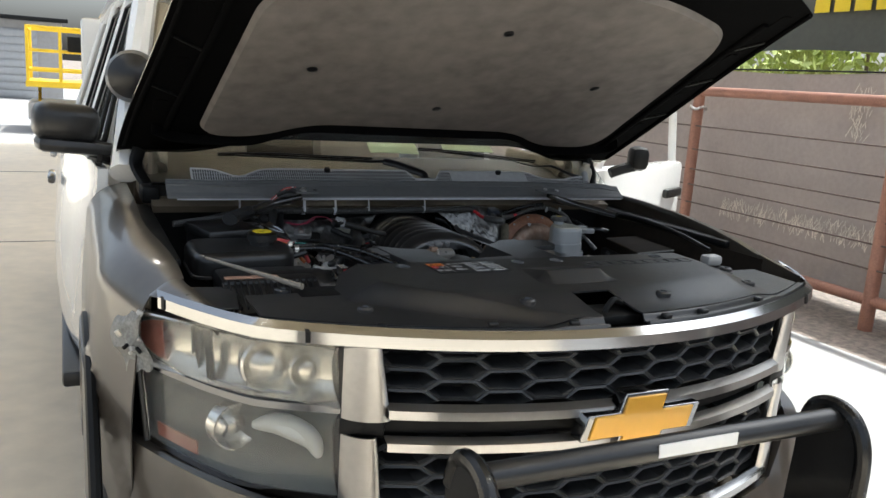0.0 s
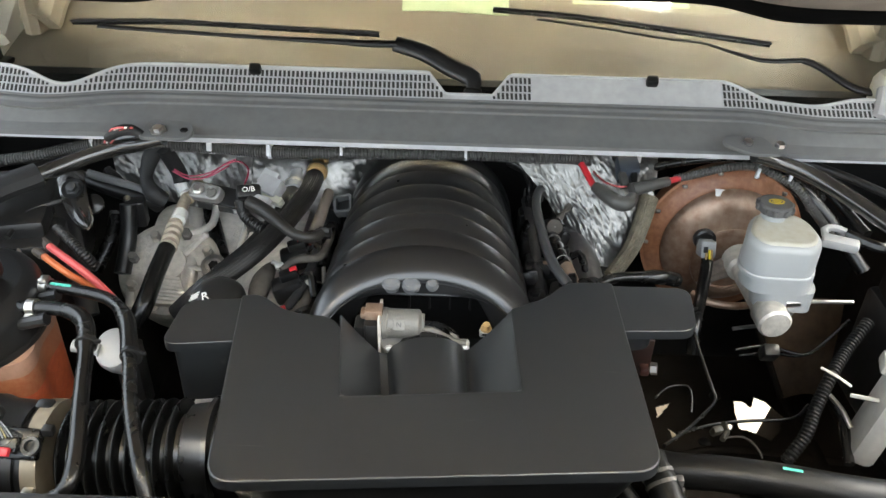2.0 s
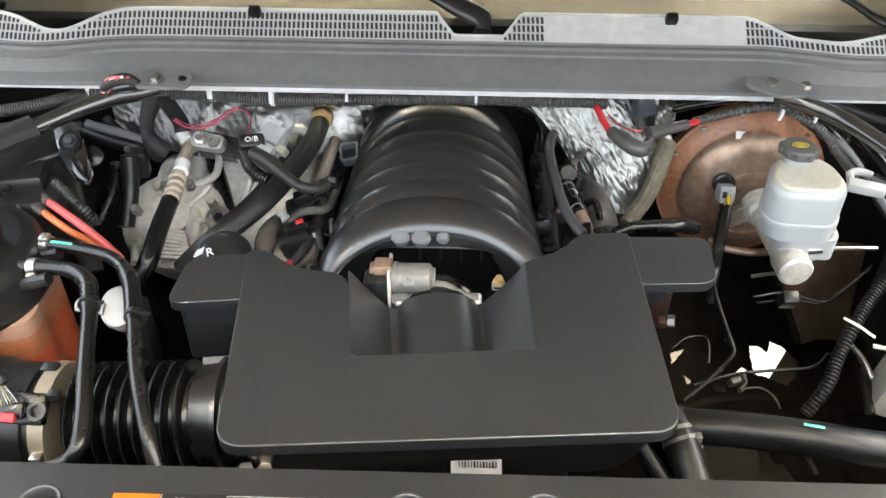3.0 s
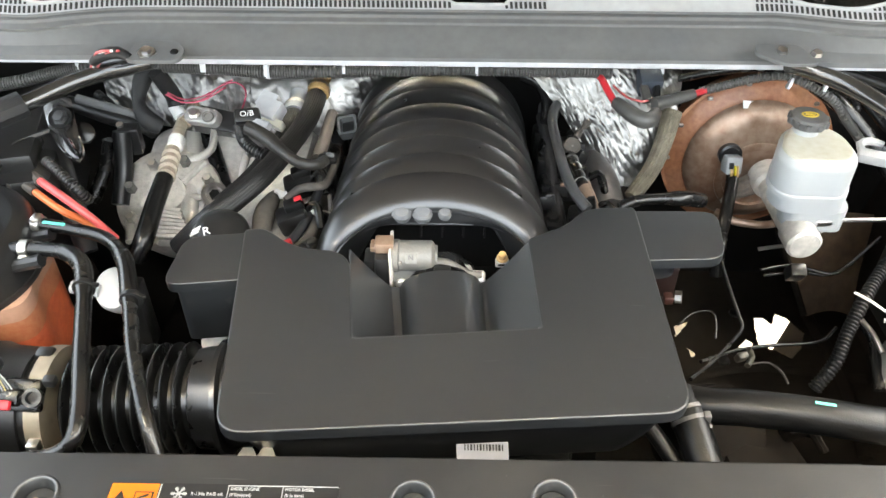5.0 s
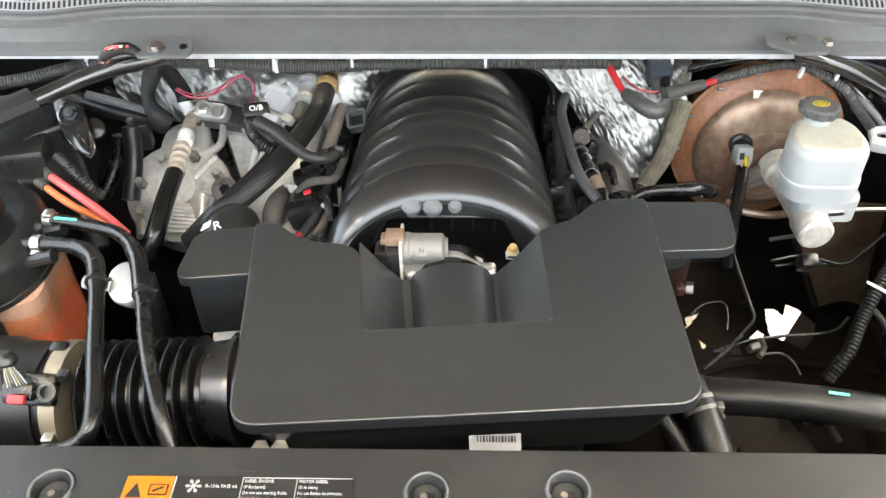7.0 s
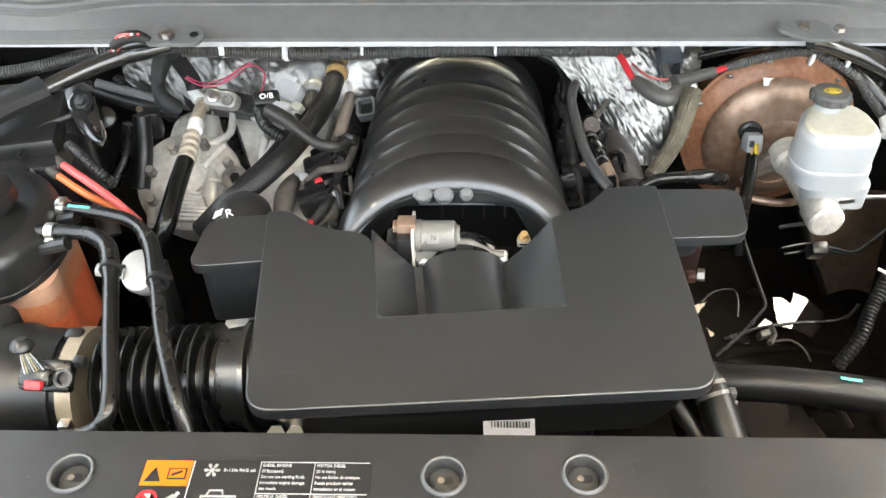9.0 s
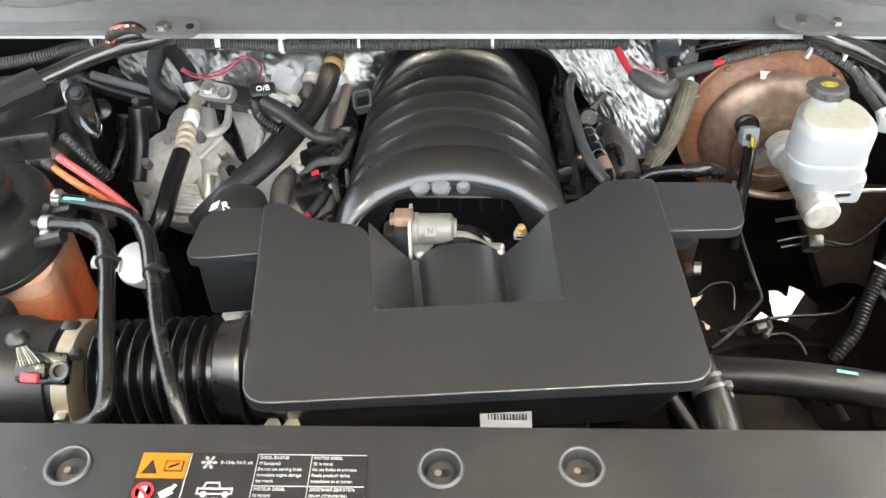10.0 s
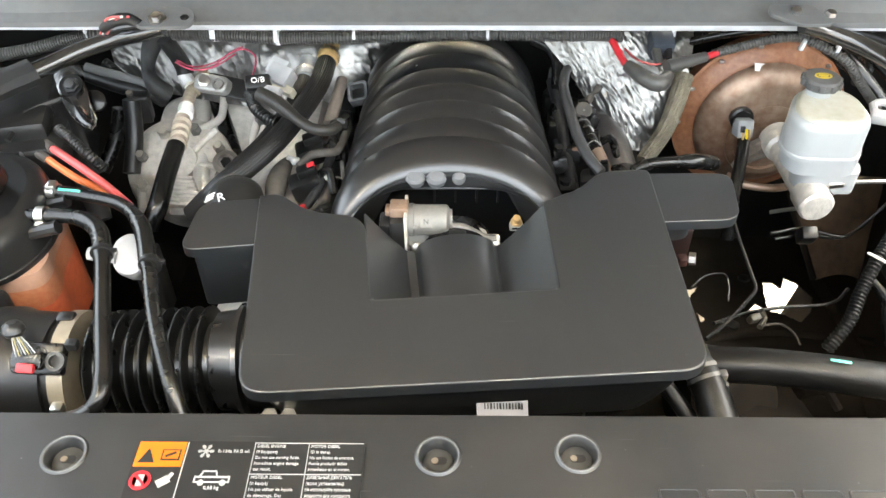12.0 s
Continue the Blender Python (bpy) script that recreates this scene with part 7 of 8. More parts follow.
part("wire", tube([(-0.434, 0.994, 1.088), (-0.409, 0.983, 1.083), (-0.377, 0.986, 1.088), (-0.349, 1.001, 1.1), (-0.336, 1.002, 1.105)], 0.0012, 6), PINK, pw)
part("wire", tube([(-0.432, 0.980, 1.092), (-0.405, 0.966, 1.088), (-0.375, 0.968, 1.090), (-0.345, 0.990, 1.1)], 0.0012, 6), PINK, pw)
dome = thing("oil_cap_dome", "black dome cap with white letter marks", "cap", (-0.297, 0.744, 1.04))
part("dome", lathe((-0.300, 0.723, 1.033), (0, -0.2, 1), [(-0.02, 0.034), (0, 0.036), (0.014, 0.035), (0.024, 0.028), (0.029, 0.016), (0.03, 0)], 28), SATIN, dome)
part("text_line", lettering("R", 0.017, Matrix.Translation((-0.309, 0.698, 1.064)) @ pose(0, 0, 0, 18, -14, 14)), PAPER, dome, "white letter")
for k in range(3):
    part("print_bar", box(((-0.327, 0.706, 1.055)[0] + 0.001, (-0.327, 0.706, 1.055)[1] - 0.004 + k * 0.005, 1.0565), (0.012, 0.002, 0.0015), 0, (0, -20, 20)), PAPER, dome)

# ignition side rails
def coil(p, turn, tab=True):
    c = thing("ignition_coil", "black ignition coil with a red lock tab" if tab else "black ignition coil with a dark plug", "ignition coil", p, "ignition coils")
    part("case", box(p, (0.042, 0.034, 0.030), 0.006, (0, -15, turn)), PLASTIC, c)
    part("plug", box((p[0] + 0.002, p[1] + 0.004, p[2] + 0.020), (0.026, 0.018, 0.014), 0.003, (0, -15, turn)), DARK, c)
    part("lock_tab", box((p[0] + 0.008, p[1] + 0.006, p[2] + 0.028), (0.010, 0.008, 0.006), 0.001, (0, -15, turn)), RED if tab else DARK, c, "red lock tab" if tab else "")
    part("lead", tube([p, (p[0] + 0.03, p[1] + 0.005, p[2] + 0.02), (p[0] + 0.04, p[1] - 0.02, p[2])], 0.006, 8), RUBBER, c)


for p in ((-0.225, 0.862, 1.017), (-0.222, 0.785, 1.017), (-0.222, 0.701, 1.012)):
    coil(p, 15)
for p in ((0.176, 0.993, 1), (0.168, 0.889, 1), (0.171, 0.816, 1)):
    coil(p, -10, False)
rnd = random.Random(5)
hl_ = [(-0.196, 0.901, 1.04), (-0.193, 0.853, 1.03), (-0.198, 0.807, 1.025), (-0.205, 0.77, 1.02), (-0.221, 0.741, 1.01)]
hose("injector_harness", "taped injector wiring along the engine", hl_, 0.0065, TAPE, "wiring harness")
DUSTY = mat("dusty grey-brown rubber", (0.062, 0.054, 0.046), 0.7, var=0.35, scale=12, dust=0.2)
hose("plug_boot", "dusty grey-brown plug boot between the pipes", [(-0.255, 0.850, 1.012), (-0.260, 0.825, 1.014), (-0.264, 0.790, 1.012), (-0.264, 0.752, 1.0)], lambda t: 0.006 + 0.009 * math.sin(min(1.0, t * 1.25) * 2.2), DUSTY, "boot")
hose("fuel_line", "dusty thin fuel line curving over the coils", [(-0.232, 0.800, 1.036), (-0.217, 0.818, 1.042), (-0.200, 0.824, 1.042), (-0.186, 0.836, 1.036), (-0.181, 0.868, 1.03), (-0.180, 0.92, 1.02)], 0.0058, DUSTY, "fuel line")
hose("fuel_line", "dusty hose under the intake", [(-0.235, 0.728, 1.0), (-0.215, 0.728, 1.006), (-0.198, 0.750, 1.010), (-0.193, 0.790, 1.012)], lambda t: 0.010 - 0.004 * t, DUSTY, "fuel line")
hose("fuel_rail", "black fuel rail along the manifold", [(-0.192, 0.985, 0.998), (-0.190, 0.875, 1.0), (-0.189, 0.809, 1.0), (-0.186, 0.735, 0.998)], 0.0085, SATIN, "fuel rail")
rc_ = thing("ring_clip", "pale ring clip on the fuel line", "clip", (-0.194, 0.797, 1.03))
part("ring", lathe((-0.194, 0.797, 1.024), (0.1, -0.7, 0.7), [(0, 0.0085), (0, 0.0062), (0.009, 0.0062), (0.010, 0.0085)], 18), MILKYELLOW, rc_)
part("core", lathe((-0.194, 0.797, 1.024), (0.1, -0.7, 0.7), [(-0.02, 0.0062), (0.005, 0.0060), (0.005, 0)], 14), DARK, rc_)
pn = thing("bracket_pin", "thin grey bracket pin with a wire arm", "bracket", (-0.176, 0.815, 1.02))
part("pin", tube([(-0.179, 0.832, 1.021), (-0.173, 0.795, 1.019)], 0.0032, 8), CASTING, pn)
part("wire_arm", tube([(-0.192, 0.793, 1.015), (-0.184, 0.799, 1.02), (-0.172, 0.793, 1.02), (-0.163, 0.790, 1.015)], 0.0014, 6), ZINC, pn)
pc = thing("plug_clip", "broken pale plug clip on a coil", "clip", (-0.236, 0.815, 1.035))
part("clip", join(box((-0.238, 0.812, 1.036), (0.013, 0.010, 0.006), 0.002, (20, 10, 30)), box((-0.247, 0.822, 1.034), (0.010, 0.006, 0.005), 0.001, (20, 10, -20))), WHITEPL, pc)


def injector_plug(p, k):
    p = Vector(p)
    t = thing("injector_plug", "small dark injector plug with a pale clip", "plug", p, "injector plugs")
    part("case", box(p, (0.022, 0.017, 0.020), 0.003, (20, 10, k * 23)), (PLASTIC, DARK)[k % 2], t)
    part("clip", box(p + Vector((0.002, -0.003, 0.011)), (0.012, 0.007, 0.006), 0.002, (20, 10, k * 23)), (COWL, RUSTFACE, GRAIN)[k % 3], t)


for k, p in enumerate(((-0.188, 0.906, 1.03), (-0.211, 0.900, 1.02), (-0.192, 0.728, 1.015),
                       (0.182, 1.069, 1.01), (0.19, 1.01, 1.01), (0.179, 0.954, 1.01), (0.158, 0.954, 1.01), (0.145, 0.868, 1.01), (0.122, 0.841, 1.01))):
    injector_plug(p, k)
hose("fuel_pipe", "grey-brown sleeved fuel pipe", [(-0.197, 1.020, 1.04), (-0.200, 0.975, 1.035), (-0.208, 0.925, 1.02)], lambda t: 0.0085 + 0.0015 * t, mat("grey-brown sleeve", (0.17, 0.14, 0.118), 0.6, dust=0.2), "pipe")


def socket(p, side):
    t = thing("sensor_socket", "square black socket on the manifold flank", "socket", p, "sensor sockets")
    m = Matrix.Translation(p) @ pose(0, 0, 0, 30, side * 12, 0)
    outer, inner = rounded([(-0.015, -0.016), (0.015, -0.016), (0.015, 0.016), (-0.015, 0.016)], 0.006), rounded([(-0.011, -0.012), (0.011, -0.012), (0.011, 0.012), (-0.011, 0.012)], 0.004)
    bm = bmesh.new()
    rows = [[bm.verts.new(m @ Vector((x, y, z))) for x, y in o] for o, z in ((outer, -0.018), (outer, 0.0), (inner, 0.0), (inner, -0.014))]
    for a, b in zip(rows, rows[1:]):
        for k in range(len(a)):
            n = (k + 1) % len(a)
            bm.faces.new((a[k], a[n], b[n], b[k]))
    part("frame", bm, COWL, t, "grey socket rim")
    part("floor", prism(inner, -0.018, -0.014, 0, m), INK, t)


socket((-0.172, 0.995, 1.036), -1)
socket((0.142, 1.050, 1.036), 1)
for p in ((0.126, 0.968, 1.018), (0.146, 0.915, 1.014)):
    t = thing("flank_clip", "small black clip on the manifold flank", "clip", p, "flank clips")
    part("clip", join(box(p, (0.012, 0.026, 0.020), 0.003, (0, 20, 0)), box(Vector(p) + Vector((0.008, 0, -0.006)), (0.012, 0.034, 0.008), 0.002, (0, 20, 0))), RUBBER, t)

# ---- right of the engine ----
hose("vapour_pipe", "grey-black hooked vapour pipe", [(0.163, 1.031, 1.06), (0.153, 1.026, 1.062), (0.142, 1.005, 1.062), (0.136, 0.974, 1.06), (0.136, 0.935, 1.06), (0.138, 0.891, 1.06), (0.141, 0.842, 1.06), (0.150, 0.795, 1.058), (0.165, 0.770, 1.05)], 0.0072, mat("dark grey nylon pipe", (0.040, 0.040, 0.041), 0.38, var=0.15), "pipe")
hose("rubber_hose", "dark hose behind the manifold", [(0.099, 1.078, 1.08), (0.124, 1.06, 1.075), (0.136, 1.034, 1.06), (0.135, 1.001, 1.04)], 0.013, RUBBER)
hose("taped_harness", "dark taped wiring along the engine", [(0.126, 1.035, 1.03), (0.132, 0.954, 1.02), (0.134, 0.881, 1.01), (0.136, 0.815, 1)], 0.008, TAPE, "wiring harness")
hose("exhaust_pipe", "grey steel exhaust pipe along the engine", [(0.194, 1.035, 1.00), (0.199, 0.990, 1.0), (0.208, 0.930, 0.992), (0.214, 0.860, 0.98)], lambda t: 0.006 + 0.019 * smoothstep(0, 0.75, t), mat("dark heat-stained steel", (0.16, 0.15, 0.145), 0.36, 0.7, var=0.2), "pipe")
hose("brown_hose", "brown weathered rubber hose", [(0.172, 0.862, 1.025), (0.178, 0.838, 1.02), (0.184, 0.815, 1.01)], 0.0095, mat("brown sleeve", (0.20, 0.14, 0.10), 0.7, dust=0.2))
sh = hose("striped_hose", "black hose wound with pale foil tape", [(0.160, 0.955, 1.02), (0.160, 0.915, 1.03), (0.164, 0.882, 1.03), (0.170, 0.852, 1.028)], 0.0095, RUBBER)
for k in range(4):
    c = Vector((0.161, 0.912, 1.03)).lerp(Vector((0.169, 0.858, 1.028)), k / 3)
    part("tape_turn", lathe(c, (0.15, -1, 0.25 + 0.2 * (k % 2)), [(-0.002, 0.0095), (-0.002, 0.0105), (0.0025, 0.0105), (0.0025, 0.0095)], 18), FOIL, sh, "pale foil tape")
lug = thing("lifting_lug", "dull steel eye lug with a bolt", "lug", (0.163, 0.94, 1.04))
part("eye", lathe((0.163, 0.938, 1.038), (0.1, -0.6, 0.8), [(0, 0.0075), (0, 0.012), (0.003, 0.013), (0.005, 0.011), (0.005, 0.0075)], 22), DUSTY, lug)
part("bolt", lathe((0.163, 0.938, 1.036), (0.1, -0.6, 0.8), [(0, 0.0060), (0.003, 0.0060), (0.006, 0.004), (0.007, 0)], 12), CASTING, lug)
part("stem", tube([(0.170, 0.953, 1.043), (0.180, 0.968, 1.048), (0.191, 0.982, 1.052)], lambda t: 0.0045 + 0.0020 * math.sin(t * 9), 10), DUSTY, lug, "pale ribbed stem")

def foil(name, label, f, nu, nv, seed):
    """A crinkled foil sheet over f(u, v): soft dents with sharp creases between them."""
    def g(u, v):
        p = Vector(f(u, v))
        q = Vector((p.x * 85 + p.z * 55, p.y * 26 - p.x * 14, p.z * 26 - p.x * 20 + seed))
        n = (abs(noise.noise(q)) - 0.25) * 0.0036 + (abs(noise.noise(q * 2.3)) - 0.25) * 0.0019 + noise.noise(p * 18) * 0.007
        return p + Vector((0.3 * n, -0.8 * n, 0.7 * n))
    t = thing(name, label, "heat shield", f(0.5, 0.5))
    part("sheet", sheet(g, nu, nv, 0.001), FOIL, t, smooth=40)
    edge = [Vector(g(k / 30, 0)) for k in range(31)]
    part("hem", tube(edge, 0.0022, 6, smooth_line=False), FOIL, t, "rolled foil hem")
    return t


def quad(a, b, c, d):
    a, b, c, d = Vector(a), Vector(b), Vector(c), Vector(d)
    return lambda u, v: a.lerp(b, u).lerp(d.lerp(c, u), v)


def shield_at(u, v):
    """The big shield: it hangs from the firewall and folds forward to a narrow foot."""
    rows = [(Vector((0.085, 1.062, 1.110)), Vector((0.330, 1.040, 1.112))), (Vector((0.152, 1.008, 1.055)), Vector((0.318, 0.985, 1.045))), (Vector((0.222, 0.945, 0.965)), Vector((0.268, 0.940, 0.965)))]
    a, b, c = (l.lerp(r, u) for l, r in rows)
    bulge = Vector((0, -0.022, 0.016)) * math.sin(math.pi * u) * (1 - 0.5 * v)
    return (a * (1 - v) * (1 - 2 * v) + b * 4 * v * (1 - v) + c * v * (2 * v - 1)) + bulge


foil("heat_shield", "crinkled silver foil heat shield on the firewall", shield_at, 130, 110, 1)
foil("heat_shield", "crinkled silver foil behind the pipes", quad((-0.573, 1.091, 1.07), (-0.328, 1.074, 1.08), (-0.327, 1.002, 1), (-0.562, 1.07, 1)), 90, 60, 3)
foil("heat_shield", "crinkled silver foil behind the hoses", quad((-0.355, 1.071, 1.075), (-0.109, 1.107, 1.085), (-0.166, 1.068, 0.99), (-0.324, 0.952, 0.96)), 60, 40, 4)
hose("wrapped_pipe", "pipe wrapped in pale braided heat tape", [(0.314, 0.985, 1.07), (0.301, 0.955, 1.04), (0.283, 0.925, 1.01), (0.250, 0.886, 0.985)], lambda t: 0.0128 - 0.002 * t, mat("braided grey tape", (0.125, 0.108, 0.076), 0.55, 0.2, var=0.5, bump=0.8, bump_scale=260), flutes=0.10, sides=34)
BOOT = mat("satin grey rubber", (0.050, 0.049, 0.047), 0.42, var=0.2, dust=0.1)
rc = hose("red_cable", "bright red cable with a black rubber boot", [(0.197, 1.02, 1.12), (0.205, 0.999, 1.115), (0.214, 0.975, 1.105), (0.222, 0.95, 1.1)], 0.0052, RED, "cable")
part("boot", tube([(0.222, 0.957, 1.1), (0.237, 0.929, 1.1), (0.25, 0.911, 1.1), (0.263, 0.914, 1.098), (0.275, 0.936, 1.096)], lambda t: 0.009 + 0.003 * math.sin(t * 3.14), 12), BOOT, rc, "grey-black rubber boot")
part("second_boot", tube([(0.276, 0.953, 1.1), (0.308, 0.966, 1.102), (0.336, 0.975, 1.105)], lambda t: 0.0105 - 0.003 * t, 12), BOOT, rc)
part("red_end", tube([(0.33, 0.971, 1.106), (0.355, 0.983, 1.107)], 0.0048, 8), RED, rc)
part("thin_wire", tube([(0.215, 1.035, 1.11), (0.225, 1.01, 1.1), (0.24, 0.973, 1.1), (0.263, 0.961, 1.1), (0.281, 0.974, 1.1)], 0.0016, 6), REDCAB, rc)
bc = thing("black_connector", "blue-black multi-pin connector on the firewall", "connector", (0.277, 1.02, 1.1))
part("case", box((0.276, 1.010, 1.1), (0.034, 0.034, 0.05), 0.005, (20, 0, 5)), mat("blue-black plastic", (0.035, 0.042, 0.055), 0.4), bc)
part("lever", box((0.267, 0.978, 1.103), (0.012, 0.030, 0.012), 0.003, (20, 0, 5)), BOOT, bc)
part("lever", box((0.284, 0.982, 1.103), (0.010, 0.024, 0.012), 0.003, (20, 0, -8)), PLASTIC, bc)
for p in ((0.249, 1.031, 1.115), (0.298, 1.032, 1.115)):
    part("clip", box(p, (0.008, 0.012, 0.016), 0.002), TIE, bc)
hose("conduit", "black corrugated conduit over the booster", [(0.347, 0.983, 1.105), (0.386, 0.986, 1.115), (0.425, 0.988, 1.125), (0.463, 0.985, 1.13), (0.491, 0.97, 1.125), (0.526, 0.952, 1.11), (0.553, 0.946, 1.08), (0.59, 0.942, 1.04)], 0.0062, CONDUIT, "conduit", ribs=0.0016, pitch=0.0042)
hose("rubber_hose", "thin black hose under the cowl", [(0.325, 1.03, 1.1), (0.368, 1.014, 1.12), (0.418, 1, 1.135), (0.461, 0.988, 1.14)], 0.0062, RUBBER)
hose("rubber_hose", "black hose beside the booster", [(0.523, 1.016, 1.1), (0.56, 0.986, 1.08), (0.604, 0.958, 1.04), (0.645, 0.915, 0.99)], 0.0115, RUBBER)
hose("rubber_hose", "black hose running to the apron", [(0.554, 1.035, 1.1), (0.599, 1.003, 1.08), (0.637, 0.928, 1.05)], 0.0085, RUBBER)
hose("conduit", "black corrugated loop of conduit", [(0.564, 0.98, 1.06), (0.587, 0.996, 1.07), (0.59, 1.011, 1.08), (0.579, 1.019, 1.085)], 0.0055, PLASTIC, "conduit", ribs=0.0018, pitch=0.0045)
for p in ((0.513, 0.962, 1.125), (0.467, 0.972, 1.125)):
    t = thing("cable_tie", "pale cable tie round the conduit", "cable tie", p)
    part("band", lathe(p, (0.9, -0.3, -0.2), [(-0.002, 0.0070), (-0.002, 0.0085), (0.002, 0.0085), (0.002, 0.0070)], 18), TIE, t)
wc = thing("white_connector", "white plastic connector on black wires", "connector", (0.567, 0.881, 1.07))
part("case", box((0.567, 0.867, 1.07), (0.05, 0.018, 0.016), 0.004, (10, 0, -22)), WHITEPL, wc)
part("hook", tube([(0.551, 0.875, 1.072), (0.552, 0.893, 1.076), (0.567, 0.897, 1.078), (0.583, 0.891, 1.075)], 0.0055, 8), WHITEPL, wc)
part("lead", tube([(0.583, 0.885, 1.075), (0.611, 0.854, 1.075), (0.644, 0.855, 1.07)], 0.008, 8), RUBBER, wc)

# plug lead of the booster sensor
hose("sensor_lead", "black sensor lead hanging from the booster", [(0.419, 0.962, 0.972), (0.413, 0.940, 0.962), (0.400, 0.902, 0.945), (0.380, 0.845, 0.93), (0.378, 0.825, 0.89)], 0.0095, RUBBER, "lead")
hose("vacuum_hose", "short black vacuum hose with a clip", [(0.214, 0.801, 1.03), (0.231, 0.808, 1.035), (0.263, 0.815, 1.035), (0.307, 0.823, 1.03), (0.336, 0.847, 1.01)], lambda t: 0.0078 + 0.003 * smoothstep(0.45, 0.6, t), RUBBER)
hose("booster_ring", "rusty curved lower edge of the booster bracket", [(0.393, 0.927, 0.93), (0.419, 0.91, 0.925), (0.46, 0.902, 0.925), (0.494, 0.905, 0.93)], 0.006, RUSTFACE, "bracket")

# deep right bay: colours darkened to carry the shade down here
HOLES = ((((0.563, 0.999, 0.62)), ((0.575, 0.999, 0.62)), ((0.585, 0.986, 0.62)), ((0.595, 1.008, 0.62)), ((0.609, 0.999, 0.62)), ((0.624, 0.969, 0.62)), ((0.611, 0.941, 0.62)), ((0.593, 0.923, 0.62)), ((0.57, 0.94, 0.62)), ((0.555, 0.944, 0.62)), ((0.557, 0.974, 0.62))),
         (((0.503, 0.934, 0.62)), ((0.524, 0.956, 0.62)), ((0.534, 0.947, 0.62)), ((0.532, 0.937, 0.62))),
         (((0.4, 0.988, 0.62)), ((0.43, 0.999, 0.62)), ((0.422, 0.986, 0.62)), ((0.398, 0.959, 0.62))),
         (((0.413, 0.931, 0.62)), ((0.425, 0.919, 0.62)), ((0.417, 0.906, 0.62))))


def in_hole(x, y):
    x, y = 0.592 + (x - 0.592) / 1.3 if x > 0.54 else x, 0.962 + (y - 0.962) / 1.35 if x > 0.54 else y
    for h in HOLES:
        odd = False
        for a, b in zip(h, h[1:] + h[:1]):
            if (a[1] > y) != (b[1] > y) and x < a[0] + (b[0] - a[0]) * (y - a[1]) / (b[1] - a[1]):
                odd = not odd
        if odd:
            return True
    return False


def liner_at(u, v):
    return Vector((0.22 + 0.60 * u, 0.62 + 0.52 * v, 0.62))


splash = thing("splash_liner", "torn brown splash liner, darkened as shade, showing ground through its holes", "liner", (0.5, 0.88, 0.62))
part("liner", sheet(liner_at, 200, 170, 0.002, lambda u, v: not in_hole(0.22 + 0.60 * u, 0.62 + 0.52 * v)), BROWNSHADE, splash)
part("fold", tube([(0.30, 0.80, 0.625), (0.42, 0.86, 0.628), (0.53, 0.88, 0.628), (0.70, 0.86, 0.626)], 0.010, 8, flat=0.4), BROWNSHADE, splash, "raised fold")
part("fold", tube([(0.64, 0.70, 0.625), (0.66, 0.86, 0.628), (0.65, 1.02, 0.626)], 0.012, 8, flat=0.4), BROWNSHADE, splash, "raised fold")
for x, y in ((0.47, 0.90), (0.66, 0.93), (0.52, 1.02)):
    part("push_clip", lathe((x, y, 0.621), (0, 0, 1), [(0, 0.011), (0.004, 0.010), (0.006, 0.006), (0.006, 0)], 14), DARK, splash)
for a, r in (([(0.458, 0.861, 0.87), (0.509, 0.872, 0.87), (0.562, 0.854, 0.87), (0.588, 0.863, 0.88), (0.632, 0.882, 0.92)], 0.0028), ([(0.466, 0.859, 0.86), (0.519, 0.868, 0.86), (0.564, 0.863, 0.86), (0.599, 0.869, 0.88)], 0.0028)):
    hose("brake_line", "thin dark brake line", a, r, RUBBER, "brake line")
clp = thing("line_clip", "black clip holding the brake lines", "clip", (0.509, 0.853, 0.87))
part("clip", box((0.507, 0.851, 0.875), (0.024, 0.02, 0.03), 0.003, (30, 0, 0)), PLASTIC, clp)
hose("bent_tube", "thin bent black tube beside the resonator", [(0.339, 0.755, 1), (0.343, 0.705, 0.985), (0.349, 0.659, 0.97), (0.35, 0.644, 0.965), (0.333, 0.62, 0.97), (0.292, 0.57, 0.985), (0.254, 0.529, 1)], 0.0024, RUBBER, "tube")
hose("bent_tube", "thin black tube loop", [(0.286, 0.682, 0.93), (0.309, 0.704, 0.93), (0.34, 0.718, 0.92), (0.346, 0.709, 0.91), (0.342, 0.687, 0.9)], 0.0013, RUBBER, "tube")
hose("wire_run", "black wire across the bay", [(0.313, 0.646, 0.9), (0.371, 0.684, 0.88), (0.425, 0.704, 0.87), (0.497, 0.713, 0.87), (0.524, 0.731, 0.88)], 0.0026, RUBBER, "wire")
wcp = thing("wire_clip", "pale plastic clip on the wire", "clip", (0.38, 0.676, 0.88))
part("clip", join(box((0.375, 0.669, 0.885), (0.016, 0.010, 0.016), 0.003, (20, 0, 20)), tube([(0.386, 0.679, 0.89), (0.392, 0.674, 0.88), (0.381, 0.658, 0.88)], 0.004, 8)), mat("pale khaki plastic", (0.030, 0.027, 0.020), 0.5), wcp)
hose("wire_run", "pale brown wire bow", [(0.384, 0.661, 0.88), (0.411, 0.664, 0.88), (0.429, 0.656, 0.87), (0.436, 0.645, 0.86)], 0.0015, mat("pale brown wire", (0.024, 0.020, 0.015), 0.6), "wire")
FILLER_TIE = mat("dusty cable tie", (0.36, 0.34, 0.31), 0.5, var=0.1)
